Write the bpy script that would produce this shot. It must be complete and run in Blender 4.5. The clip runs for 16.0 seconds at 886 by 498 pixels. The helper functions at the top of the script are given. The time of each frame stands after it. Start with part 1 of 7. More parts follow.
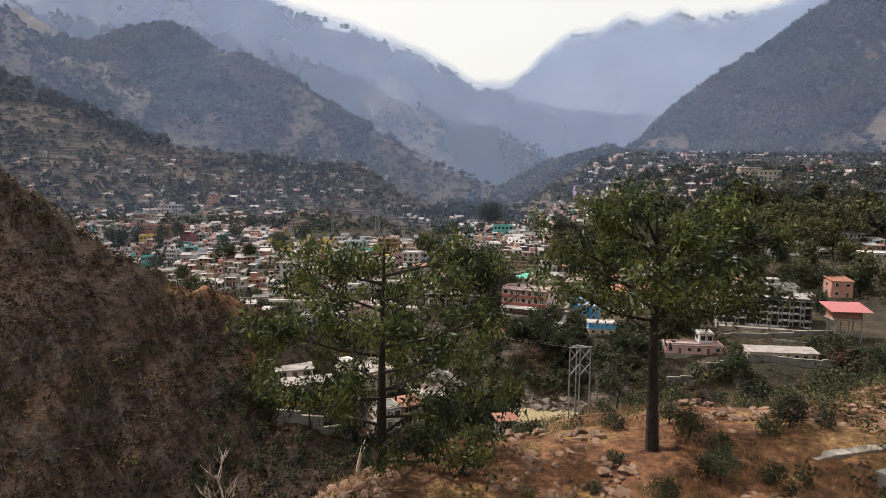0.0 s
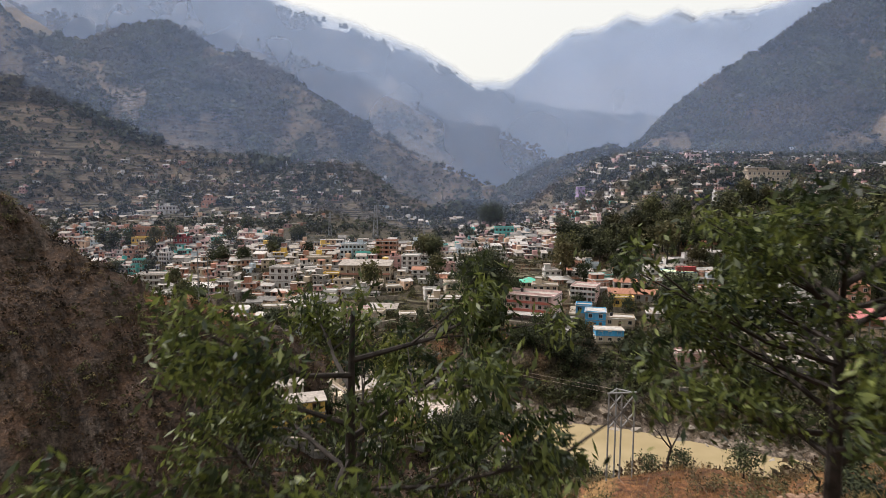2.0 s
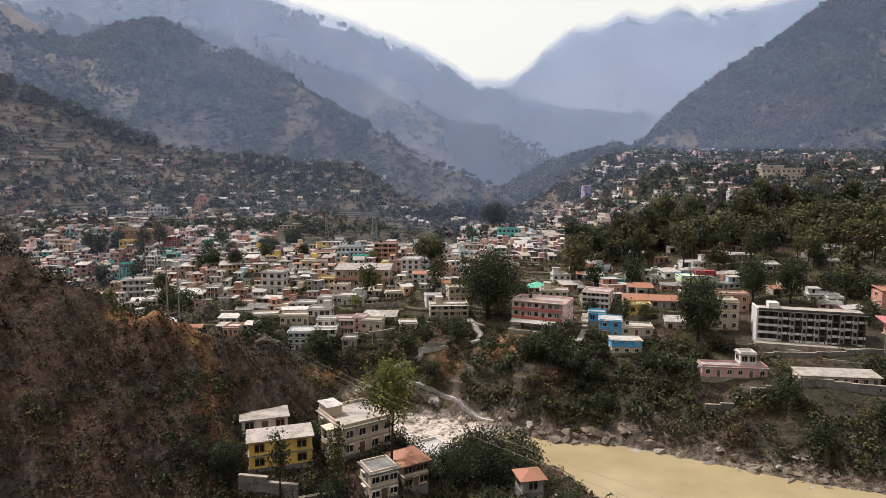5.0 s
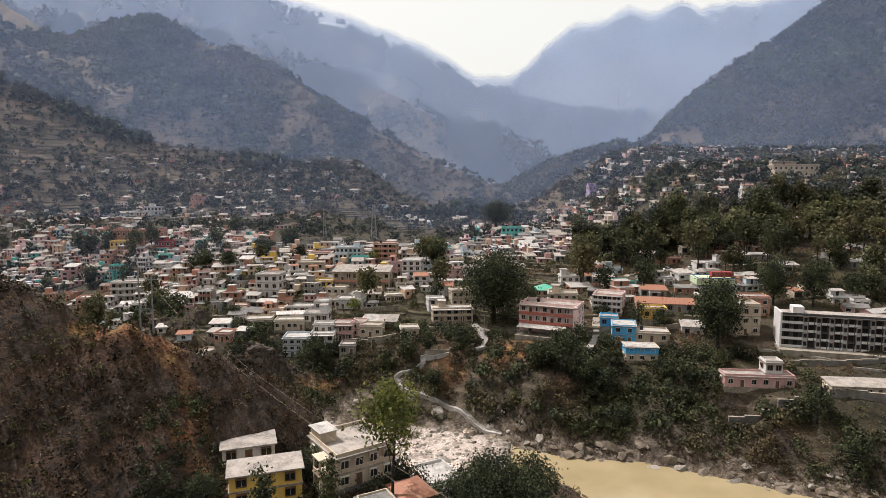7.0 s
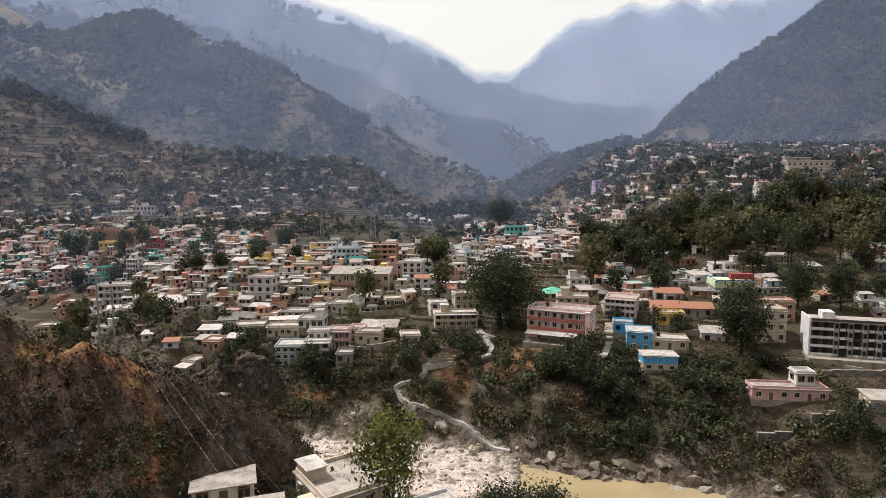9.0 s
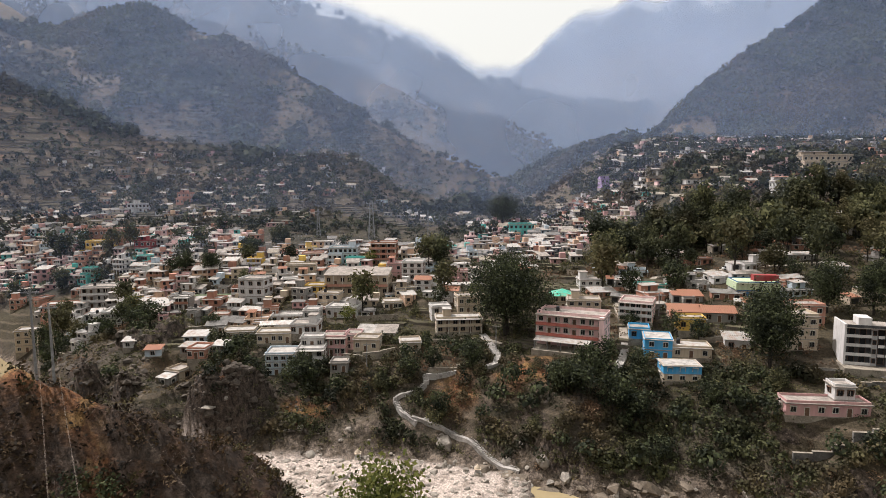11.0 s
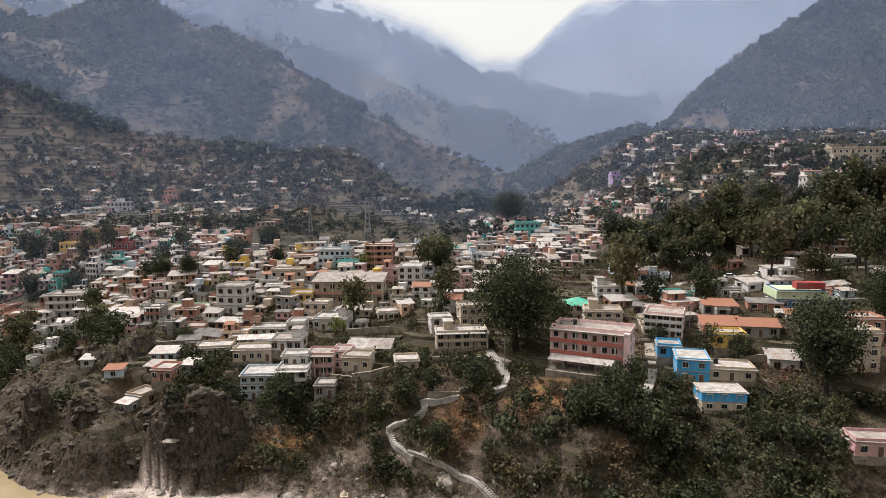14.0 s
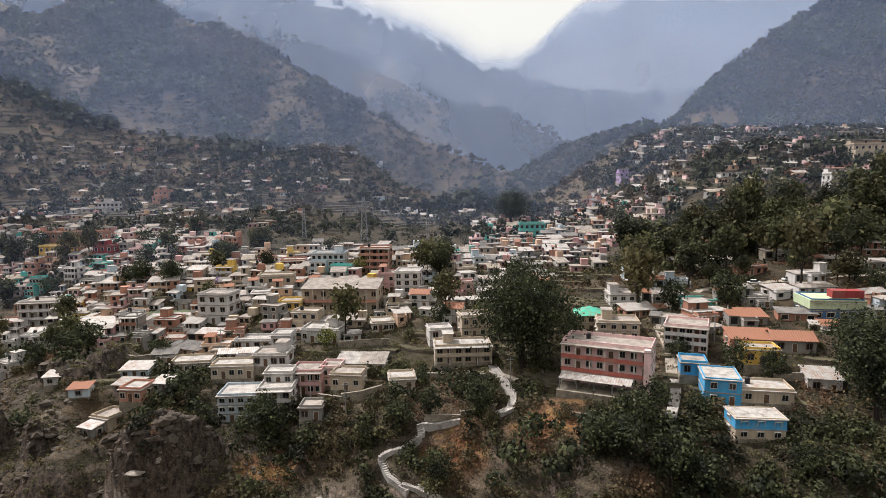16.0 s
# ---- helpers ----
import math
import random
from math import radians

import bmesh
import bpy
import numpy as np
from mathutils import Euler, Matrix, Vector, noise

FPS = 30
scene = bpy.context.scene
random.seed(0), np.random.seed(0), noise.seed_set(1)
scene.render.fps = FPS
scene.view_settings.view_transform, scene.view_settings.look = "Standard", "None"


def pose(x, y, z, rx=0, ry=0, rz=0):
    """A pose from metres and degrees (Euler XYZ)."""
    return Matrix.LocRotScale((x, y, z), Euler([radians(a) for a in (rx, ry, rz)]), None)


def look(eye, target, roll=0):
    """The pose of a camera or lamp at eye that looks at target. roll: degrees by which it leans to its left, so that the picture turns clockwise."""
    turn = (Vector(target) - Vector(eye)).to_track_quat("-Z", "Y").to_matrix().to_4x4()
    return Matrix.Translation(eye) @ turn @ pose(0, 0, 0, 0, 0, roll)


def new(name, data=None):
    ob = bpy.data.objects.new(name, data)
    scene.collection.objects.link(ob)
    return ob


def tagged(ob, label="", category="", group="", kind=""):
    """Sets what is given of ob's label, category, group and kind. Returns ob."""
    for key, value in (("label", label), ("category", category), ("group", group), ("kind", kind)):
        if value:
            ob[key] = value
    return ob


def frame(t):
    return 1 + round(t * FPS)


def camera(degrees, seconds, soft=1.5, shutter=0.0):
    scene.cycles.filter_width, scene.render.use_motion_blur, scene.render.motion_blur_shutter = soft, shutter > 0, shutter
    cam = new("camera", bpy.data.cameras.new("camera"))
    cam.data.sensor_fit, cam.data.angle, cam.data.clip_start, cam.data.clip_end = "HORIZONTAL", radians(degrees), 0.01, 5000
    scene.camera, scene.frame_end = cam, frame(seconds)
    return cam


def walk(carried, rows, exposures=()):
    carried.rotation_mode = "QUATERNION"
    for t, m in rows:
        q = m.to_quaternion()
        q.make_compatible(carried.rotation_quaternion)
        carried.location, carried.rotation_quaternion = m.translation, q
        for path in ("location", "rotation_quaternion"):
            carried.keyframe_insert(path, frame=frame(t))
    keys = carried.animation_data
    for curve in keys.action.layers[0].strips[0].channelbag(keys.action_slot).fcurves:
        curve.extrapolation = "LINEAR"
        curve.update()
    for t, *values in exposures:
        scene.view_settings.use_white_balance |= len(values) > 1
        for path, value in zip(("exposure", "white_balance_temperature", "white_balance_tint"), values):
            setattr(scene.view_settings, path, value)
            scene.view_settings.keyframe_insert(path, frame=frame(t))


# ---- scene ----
cam = camera(73.0, 16.0, soft=0.8, shutter=0.5)
# seconds, place, yaw, pitch, roll
PATH = [
    (0, 0.026, -0.058, 70.805, 0.987, -5.526, 0.360),
    (0.5, -0.089, 2.124, 70.889, 0.967, -5.522, 0.358),
    (1, -0.212, 4.433, 70.951, 0.951, -5.509, 0.349),
    (1.5, -0.347, 6.848, 70.997, 0.939, -5.490, 0.334),
    (2, -0.493, 9.348, 71.027, 0.931, -5.470, 0.313),
    (2.5, -0.654, 11.904, 71.042, 0.926, -5.454, 0.287),
    (3, -0.829, 14.500, 71.046, 0.923, -5.445, 0.257),
    (3.5, -1.022, 17.131, 71.039, 0.923, -5.442, 0.223),
    (4, -1.235, 19.800, 71.022, 0.924, -5.448, 0.188),
    (5.25, -1.882, 26.602, 70.940, 0.928, -5.503, 0.093),
    (6.5, -2.641, 33.731, 70.810, 0.933, -5.589, -0.006),
    (7, -2.932, 36.714, 70.753, 0.937, -5.621, -0.046),
    (7.5, -3.205, 39.764, 70.696, 0.943, -5.655, -0.085),
    (8, -3.463, 42.886, 70.639, 0.950, -5.691, -0.123),
    (8.5, -3.710, 46.079, 70.582, 0.959, -5.733, -0.160),
    (9, -3.949, 49.344, 70.523, 0.968, -5.783, -0.196),
    (10.25, -4.482, 57.827, 70.386, 0.998, -5.976, -0.281),
    (11.5, -4.776, 66.830, 70.298, 1.045, -6.213, -0.361),
    (12, -4.817, 70.565, 70.274, 1.072, -6.284, -0.392),
    (12.5, -4.824, 74.360, 70.254, 1.103, -6.343, -0.423),
    (13, -4.800, 78.214, 70.237, 1.139, -6.391, -0.453),
    (13.5, -4.750, 82.114, 70.223, 1.178, -6.427, -0.484),
    (14, -4.675, 86.036, 70.211, 1.221, -6.455, -0.515),
    (14.5, -4.580, 89.958, 70.199, 1.267, -6.476, -0.547),
    (15, -4.472, 93.872, 70.188, 1.315, -6.498, -0.580),
    (15.5, -4.356, 97.784, 70.176, 1.365, -6.526, -0.614),
    (16, -4.241, 101.702, 70.163, 1.416, -6.563, -0.649),
]
walk(cam, [(t, pose(x, y, z, 90 + pitch, 0, yaw) @ pose(0, 0, 0, 0, 0, roll)) for t, x, y, z, yaw, pitch, roll in PATH])

# ================= the lie of the land =================
RIVER = 0.0
FAR_BANK = [(-504, 432), (-288, 352), (-200, 307), (-166, 282), (-150, 263), (-140, 245), (-129, 232), (-119, 226), (-107, 217.5), (-96, 213.5), (-86, 212), (-79, 217), (-69, 213), (-54, 211), (-43.2, 210.5), (-14.4, 207.6), (6, 201.6), (26.4, 190.8), (46.8, 187.8), (62.4, 180), (86.4, 166.8), (105.6, 160.8), (144, 146.4), (240, 120), (720, 24)]
NEAR_BANK = [(-504, 386), (-288, 306), (-162, 246), (-130, 218), (-105, 199), (-80, 190), (-43.2, 188), (-18, 183), (24, 175.2), (32.4, 154.8), (72, 134.4), (144, 114), (264, 84), (720, -24)]
# height above the sea of the far side by its distance from the river, and of the near side
NORTH = [(-10.8, -2.9), (0, 0), (3.6, 3.6), (9.6, 9), (21.6, 17.4), (30, 19.4), (48, 22.8), (74.4, 30.6), (120, 36), (180, 40.2), (300, 46.8), (480, 54), (768, 67.2), (1800, 106.8), (7200, 190.8)]
CLIFF = [(-10.8, -2.9), (0, 0), (2, 2), (4, 4.5), (7, 9), (12, 12.5), (18, 15.5), (26, 18.4), (34, 20), (48, 22.8)]
BUTTRESSES = [[(-72, 221, 20.5), (-66, 221.5, 22.5), (-61, 227, 20)], [(-99, 229.5, 15), (-96, 233, 17)], [(-118, 234, 13), (-112, 232, 14.5)], [(-126, 250, 11), (-118, 257, 16), (-103, 249, 26), (-95, 262, 26)]]
SOUTH = [(-10.8, -2.9), (0, 0), (7.2, 3.6), (30, 12), (58, 22), (74, 23), (105, 8), (150, 4), (200, 20), (320, 70), (3600, 550)]
RIDGE_LEFT_HILL = [(-1440, 1320, 700), (-960, 1150, 500), (-640, 930, 330), (-516, 850, 266), (-430, 815, 279), (-374, 800, 283), (-282, 770, 241), (-209, 749, 211), (-160, 715, 180), (-118, 690, 150), (-70, 677, 126), (-7, 655, 96), (40, 635, 78)]
RIDGE_LEFT_SPUR = [(-1080, 912, 480), (-720, 768, 350), (-504, 690, 256), (-440, 665, 214), (-380, 640, 176), (-300, 600, 116), (-240, 570, 84)]
RIDGE_RIGHT_HILL = [(150, 670, 78), (189, 685, 97), (242, 720, 136), (290, 761, 181), (364, 790, 231), (462, 820, 294), (705, 900, 460), (1680, 1260, 750)]
# the terraced slopes under the hills: distance ahead and height, on the left and on the right of the valley
SLOPE_LEFT = [(300, 20), (380, 38), (430, 45), (470, 53), (503, 63), (560, 81), (605, 96), (700, 120)]
SLOPE_RIGHT = [(225, 26), (270, 40), (300, 46), (351, 65), (409, 80), (470, 89), (520, 96), (640, 110), (720, 112)]
RIDGE_FAR_LEFT = [(-1800, 1800, 760), (-760, 1540, 600), (-512, 1500, 541), (-342, 1500, 478), (-258, 1500, 453), (-173, 1500, 421), (-59, 1500, 374), (-3, 1500, 336), (40, 1500, 315), (125, 1505, 306), (167, 1510, 288), (280, 1530, 260), (422, 1550, 253), (506, 1570, 262), (700, 1600, 262)]
RIDGE_FAR_RIGHT = [(120, 2760, 440), (255, 2760, 525), (385, 2760, 618), (516, 2760, 730), (672, 2760, 773), (776, 2760, 812), (984, 2760, 850), (1114, 2760, 822), (1297, 2760, 866), (1557, 2760, 918), (3120, 3240, 1271)]
SPUR_NEAR = [(-17, -108, 131), (-5, -14, 66), (0, 8, 61.7), (4, 17, 61.3), (14, 18.5, 61.6), (48, 20, 63.8), (120, 12, 72)]
SPUR_NOSE = [(8, 17, 61.0), (13, 24, 60.0), (13.5, 37.5, 54.6)]
SPUR_SIDE = [(30, 19, 62.4), (27, 26, 60.6), (27, 36, 56.4), (60, 34, 60)]
RIDGE_NEAR_LEFT = [(-312, 146.4, 178.8), (-168, 134.4, 118.8), (-94.8, 128.4, 72), (-72, 127.2, 56.4), (-57.6, 127.2, 50.6), (-46.8, 127.2, 47.5), (-36, 128.4, 43.2), (-28.8, 129.6, 36)]

# levelled ground under the houses below the near slope: x, y, height, half width
NEAR_PADS = [(-33, 120, 31.3, 5), (-28, 115, 28.3, 6), (-16, 122, 28.0, 6.5), (-12.5, 113, 24.2, 4)]

# hollows dug for houses on the far bank
HOUSE_CUTS = [(-56.8, 236, 13.6, 6.5), (-42.2, 244, 17.0, 6), (-88.7, 270, 20.1, 6), (-98.9, 288, 23.5, 9), (-42.1, 288, 27.2, 14), (-87.9, 232.5, 12.6, 5), (93.6, 254, 30.5, 8), (-33.7, 254, 19.3, 5), (-27, 253.5, 19.7, 5), (33, 266, 27.2, 5), (-141.7, 276, 11.2, 7)]


def lattice(i, j, seed):
    h = (i.astype(np.int64) * 374761393 + j.astype(np.int64) * 668265263 + seed * 144665) & 0x7FFFFFFF
    h = ((h ^ (h >> 13)) * 1274126177) & 0x7FFFFFFF
    return ((h ^ (h >> 16)) & 0xFFFF) / 65535.0


def wander(x, y, seed=0):
    """Smooth noise between -1 and 1, one bump a metre."""
    i, j = np.floor(x), np.floor(y)
    u, v = x - i, y - j
    u, v = u * u * (3 - 2 * u), v * v * (3 - 2 * v)
    a, b = lattice(i, j, seed), lattice(i + 1, j, seed)
    c, d = lattice(i, j + 1, seed), lattice(i + 1, j + 1, seed)
    return 2 * ((a * (1 - u) + b * u) * (1 - v) + (c * (1 - u) + d * u) * v) - 1


def rough(x, y, size, octaves=4, seed=0):
    total, gain = 0 * x, 1.0
    for k in range(octaves):
        total = total + gain * wander(x / size + 17.3 * k, y / size - 9.1 * k, seed + k)
        size, gain = size / 2.1, gain * 0.5
    return total


def ridge(x, y, line, slope, flat=0.0):
    best = np.full(np.shape(x), -1e9)
    for (ax, ay, az), (bx, by, bz) in zip(line, line[1:]):
        dx, dy = bx - ax, by - ay
        s = np.clip(((x - ax) * dx + (y - ay) * dy) / (dx * dx + dy * dy), 0, 1)
        z = az + s * (bz - az) - slope * np.maximum(0, np.hypot(x - ax - s * dx, y - ay - s * dy) - flat)
        best = np.maximum(best, z)
    return best


def smax(a, b, k):
    h = np.clip(0.5 + 0.5 * (a - b) / k, 0, 1)
    return b + (a - b) * h + k * h * (1 - h)


def curve(line, v):
    return np.interp(v, [p[0] for p in line], [p[1] for p in line])


def bank_distances(x, y):
    return 0.9 * (y - curve(FAR_BANK, x)), 0.9 * (curve(NEAR_BANK, x) - y)


def near_spur(x, y):
    """The red earth spur in front, which falls gently to the pylon at its edge."""
    z = np.maximum(ridge(x, y, SPUR_NEAR, 0.66, 6.5), ridge(x, y, SPUR_NOSE, 0.66, 6.5))
    return np.maximum(z, ridge(x, y, SPUR_SIDE, 0.66, 6.5))


def ground(x, y):
    """Height of the ground, for arrays or single numbers."""
    x, y = np.asarray(x, float), np.asarray(y, float)
    dn, ds = bank_distances(x, y)
    wob = 6 * wander(x / 23, y / 23, 3) + 3 * wander(x / 8, y / 8, 4)
    up = np.clip(dn / 10, 0, 1)
    north = curve(NORTH, dn + wob * up * np.clip(1.2 - dn / 72, 0, 1))
    # a sheer cliff with buttresses upstream of the stones
    sheer = np.clip((-44 - x) / 16, 0, 1) * np.clip((x + 128) / 24, 0, 1) * np.clip((46 - dn) / 14, 0, 1)
    north = north + sheer * (curve(CLIFF, dn + 3.2 * rough(x, y, 11, 3, 91) * up) - north)
    north = north * (1 - 0.3 * np.clip((-120 - x) / 18, 0, 1) * np.clip((70 - dn) / 25, 0, 1))
    for line in BUTTRESSES:
        crag = ridge(x, y, line, 3.4, 2.6) + 3.4 * rough(x, y, 5.5, 4, 97)
        crag = crag + 1.1 * np.sin(1.5 * crag + 2 * wander(x / 6, y / 6, 98))
        north = np.where((dn > 0.3) & (crag > north), crag, north)
    step = np.clip((-25 - x) / 75, 0, 1)
    north = north + step * step * (3 - 2 * step) * np.maximum(0, curve(SLOPE_LEFT, y + 0.12 * (x + 200)) - north) * np.clip((dn - 8) / 60, 0, 1)
    step = np.clip((x - 42) / 120, 0, 1)
    north = north + step * step * (3 - 2 * step) * np.maximum(0, curve(SLOPE_RIGHT, y) - north) * np.clip((y - 225) / 20, 0, 1)
    hills = ridge(x, y, RIDGE_LEFT_HILL, 0.76)
    hills = smax(hills, ridge(x, y, RIDGE_LEFT_SPUR, 0.7), 8)
    hills = smax(hills, ridge(x, y, RIDGE_RIGHT_HILL, 0.85), 20)
    hills = smax(hills, ridge(x, y, RIDGE_FAR_LEFT, 0.66), 20)
    hills = smax(hills, ridge(x, y, RIDGE_FAR_RIGHT, 0.95), 20)
    far = np.clip((y - 400) / 600, 0, 1)
    # gullies and shoulders on the flanks, none along the crests
    off = np.minimum(-ridge(x, y, [(a, b, 0) for a, b, _ in RIDGE_LEFT_HILL], 1.0), -ridge(x, y, [(a, b, 0) for a, b, _ in RIDGE_RIGHT_HILL], 1.0))
    off = np.minimum(off, -ridge(x, y, [(a, b, 0) for a, b, _ in RIDGE_FAR_LEFT], 1.0))
    fold = 1 - 2.2 * np.abs(wander((x + 0.4 * y) / 95, (y - 0.3 * x) / 210, 81)) - 0.9 * np.abs(wander((x + 0.3 * y) / 41, (y - 0.3 * x) / 90, 82))
    hills = hills + np.clip((off - 20) / 80, 0, 1) * np.clip((y - 520) / 120, 0, 1) * np.clip((hills - 80) / 60, 0, 1) * 13 * fold
    hills = hills + far * (0.03 * np.abs(hills - 65) * rough(x, y, 180, 4, 11) + 3.6 * rough(x, y, 40, 3, 21))
    north = np.where(dn > 0, smax(north, hills, 12), north)
    south = curve(SOUTH, ds + 0.6 * wob * np.clip(ds / 10, 0, 1))
    south = south * (1 - 0.6 * np.clip((-44 - x) / 22, 0, 1) * np.clip((200 - ds) / 60, 0, 1))
    south = smax(south, ridge(x, y, RIDGE_NEAR_LEFT, 1.0) - 1.1 * np.maximum(0, y - 137) + 2.6 * rough(x, y, 15, 5, 31), 3)
    south = smax(south, near_spur(x, y) + 0.32 * rough(x, y, 4.5, 5, 41), 3)
    for ax, ay, az, wide in NEAR_PADS:
        south = smax(south, az - 1.0 * np.maximum(0, np.hypot(x - ax, y - ay) - wide), 1.5)
    z = np.where(dn > ds, north, south)
    # sand and boulders where the two waters meet
    bed = 0.6 + 0.6 * rough(x, y, 9, 3, 51)
    sand = (dn < 1.5) & (ds < 1.5) & (x > -83) & (x < 11 + 3 * wander(y / 4, x / 4, 5))
    z = np.where(sand, np.maximum(z, bed), z)
    for ax, ay, az, wide in HOUSE_CUTS:
        z = np.where(dn > ds, np.minimum(z, az + 0.9 * np.maximum(0, np.hypot(x - ax, y - ay) - wide)), z)
    steep = np.clip(1 - np.abs(dn - 11) / 15, 0, 1)
    z = z + steep * (dn > 0) * 2.0 * rough(x, y, 7, 3, 61) + np.clip(dn / 30, 0, 1) * 0.4 * rough(x, y, 9, 2, 71)
    return z

# ================= light =================
SUN_ELEVATION, SUN_TURN = 57.0, -64.0   # degrees; the turn is counted from straight ahead towards the right
scene.view_settings.exposure = 0.9
scene.view_settings.use_white_balance = True
scene.view_settings.white_balance_temperature = 6350
scene.view_settings.white_balance_tint = 12
world = bpy.data.worlds.new("hazy_sky")
scene.world = world
world.use_nodes = True
sky = world.node_tree.nodes.new("ShaderNodeTexSky")
sky.sky_type, sky.sun_disc = "NISHITA", False
sky.sun_elevation, sky.sun_rotation = radians(SUN_ELEVATION), radians(SUN_TURN)
sky.air_density, sky.dust_density, sky.ozone_density = 1.0, 9.0, 0.3
dusty = world.node_tree.nodes.new("ShaderNodeMix")
dusty.data_type, dusty.blend_type = "RGBA", "MULTIPLY"
dusty.inputs[0].default_value = 1.0
dusty.inputs[7].default_value = (1.0, 0.965, 0.88, 1.0)   # dust in the air takes some blue out of the sky
world.node_tree.links.new(sky.outputs[0], dusty.inputs[6])
even = world.node_tree.nodes.new("ShaderNodeMix")   # and spreads its light evenly over the whole sky
even.data_type = "RGBA"
even.inputs[0].default_value = 0.85
even.inputs[7].default_value = (3.55, 3.5, 3.2, 1.0)
world.node_tree.links.new(dusty.outputs[2], even.inputs[6])
world.node_tree.links.new(even.outputs[2], world.node_tree.nodes["Background"].inputs[0])
world.node_tree.nodes["Background"].inputs[1].default_value = 0.15
sun = new("sun", bpy.data.lights.new("sun", "SUN"))
sun.data.energy, sun.data.angle, sun.data.color = 2.9, radians(1.0), (1.0, 0.95, 0.91)
a, e = radians(SUN_TURN), radians(SUN_ELEVATION)
sun.matrix_world = look((0, 0, 0), (-math.sin(a) * math.cos(e), -math.cos(a) * math.cos(e), -math.sin(e)))
sun.location = (-300, 200, 600)

# ================= materials =================


class Nodes:
    """A short hand for node materials."""

    def __init__(self, name, rough_value=0.9):
        self.m = bpy.data.materials.new(name)
        self.m.use_nodes = True
        self.t = self.m.node_tree
        self.bsdf = self.t.nodes["Principled BSDF"]
        self.bsdf.inputs["Roughness"].default_value = rough_value
        self.bsdf.inputs["Specular IOR Level"].default_value = 0.25
        self.out = self.t.nodes["Material Output"]

    def add(self, kind, **values):
        n = self.t.nodes.new(kind)
        for k, v in values.items():
            if k in n.inputs:
                n.inputs[k].default_value = v
        return n

    def link(self, a, b):
        self.t.links.new(a, b)

    def where(self):
        return self.add("ShaderNodeNewGeometry").outputs["Position"]

    def noise(self, scale, detail=4.0, vector=None, rough_value=0.55):
        n = self.add("ShaderNodeTexNoise", Scale=scale, Detail=detail, Roughness=rough_value)
        self.link(vector or self.where(), n.inputs["Vector"])
        return n.outputs["Fac"]

    def ramp(self, value, low, high):
        n = self.add("ShaderNodeMapRange")
        n.inputs["From Min"].default_value, n.inputs["From Max"].default_value = low, high
        self.link(value, n.inputs["Value"])
        return n.outputs["Result"]

    def mix(self, fac, a, b, blend="MIX"):
        n = self.t.nodes.new("ShaderNodeMix")
        n.data_type, n.blend_type = "RGBA", blend
        for socket, v in ((n.inputs[0], fac), (n.inputs[6], a), (n.inputs[7], b)):
            if isinstance(v, bpy.types.NodeSocket):
                self.link(v, socket)
            else:
                socket.default_value = v if isinstance(v, (int, float)) else (*v, 1)
        return n.outputs[2]

    def times(self, a, b):
        n = self.t.nodes.new("ShaderNodeMath")
        n.operation = "MULTIPLY"
        for socket, v in ((n.inputs[0], a), (n.inputs[1], b)):
            if isinstance(v, bpy.types.NodeSocket):
                self.link(v, socket)
            else:
                socket.default_value = v
        return n.outputs[0]

    def colour(self, c):
        if isinstance(c, bpy.types.NodeSocket):
            self.link(c, self.bsdf.inputs["Base Color"])
        else:
            self.bsdf.inputs["Base Color"].default_value = (*c, 1)
        return self

    def bump(self, height, strength, distance):
        n = self.add("ShaderNodeBump", Strength=strength, Distance=distance)
        self.link(height, n.inputs["Height"])
        self.link(n.outputs[0], self.bsdf.inputs["Normal"])
        return self


def scaled(c, k):
    return tuple(min(1.0, v * k) for v in c)


def wall_paint(name, c):
    """Weathered limewash: streaks, stains near the damp, chipped grain."""
    n = Nodes(name, 0.85)
    streak = n.add("ShaderNodeMapping")
    streak.inputs["Scale"].default_value = (1.1, 1.1, 0.16)
    n.link(n.where(), streak.inputs["Vector"])
    s = n.noise(1.0, 5, streak.outputs[0])
    col = n.mix(n.ramp(s, 0.45, 0.8), c, scaled(c, 0.62))
    col = n.mix(n.ramp(n.noise(0.35, 3), 0.5, 0.75), col, tuple(0.5 * v + 0.5 * g for v, g in zip(c, (0.22, 0.2, 0.17))))
    tone = n.add("ShaderNodeObjectInfo").outputs["Random"]
    n.colour(n.mix(n.times(tone, 0.3), col, scaled(c, 1.25)))
    return n.bump(n.noise(7.0, 4), 0.2, 0.03).m


def roof_concrete(name, c):
    n = Nodes(name, 0.9)
    col = n.mix(n.ramp(n.noise(0.55, 5), 0.38, 0.66), c, scaled(c, 0.5))
    col = n.mix(n.ramp(n.noise(3.0, 4), 0.5, 0.75), col, scaled(c, 1.25))
    n.colour(col)
    return n.bump(n.noise(5.0, 4), 0.25, 0.03).m


def metal_sheet(name, c, rough_value=0.55):
    n = Nodes(name, rough_value)
    n.bsdf.inputs["Metallic"].default_value = 0.15
    col = n.mix(n.ramp(n.noise(0.8, 5), 0.42, 0.7), c, scaled((0.25, 0.13, 0.07), 1.0))
    n.colour(n.mix(n.ramp(n.noise(5, 3), 0.4, 0.7), col, scaled(c, 0.75)))
    return n.m


def plain(name, c, rough_value=0.8, spread=0.25, scale=2.0):
    n = Nodes(name, rough_value)
    n.colour(n.mix(n.ramp(n.noise(scale, 4), 0.35, 0.7), scaled(c, 1 - spread), scaled(c, 1 + spread)))
    return n.m


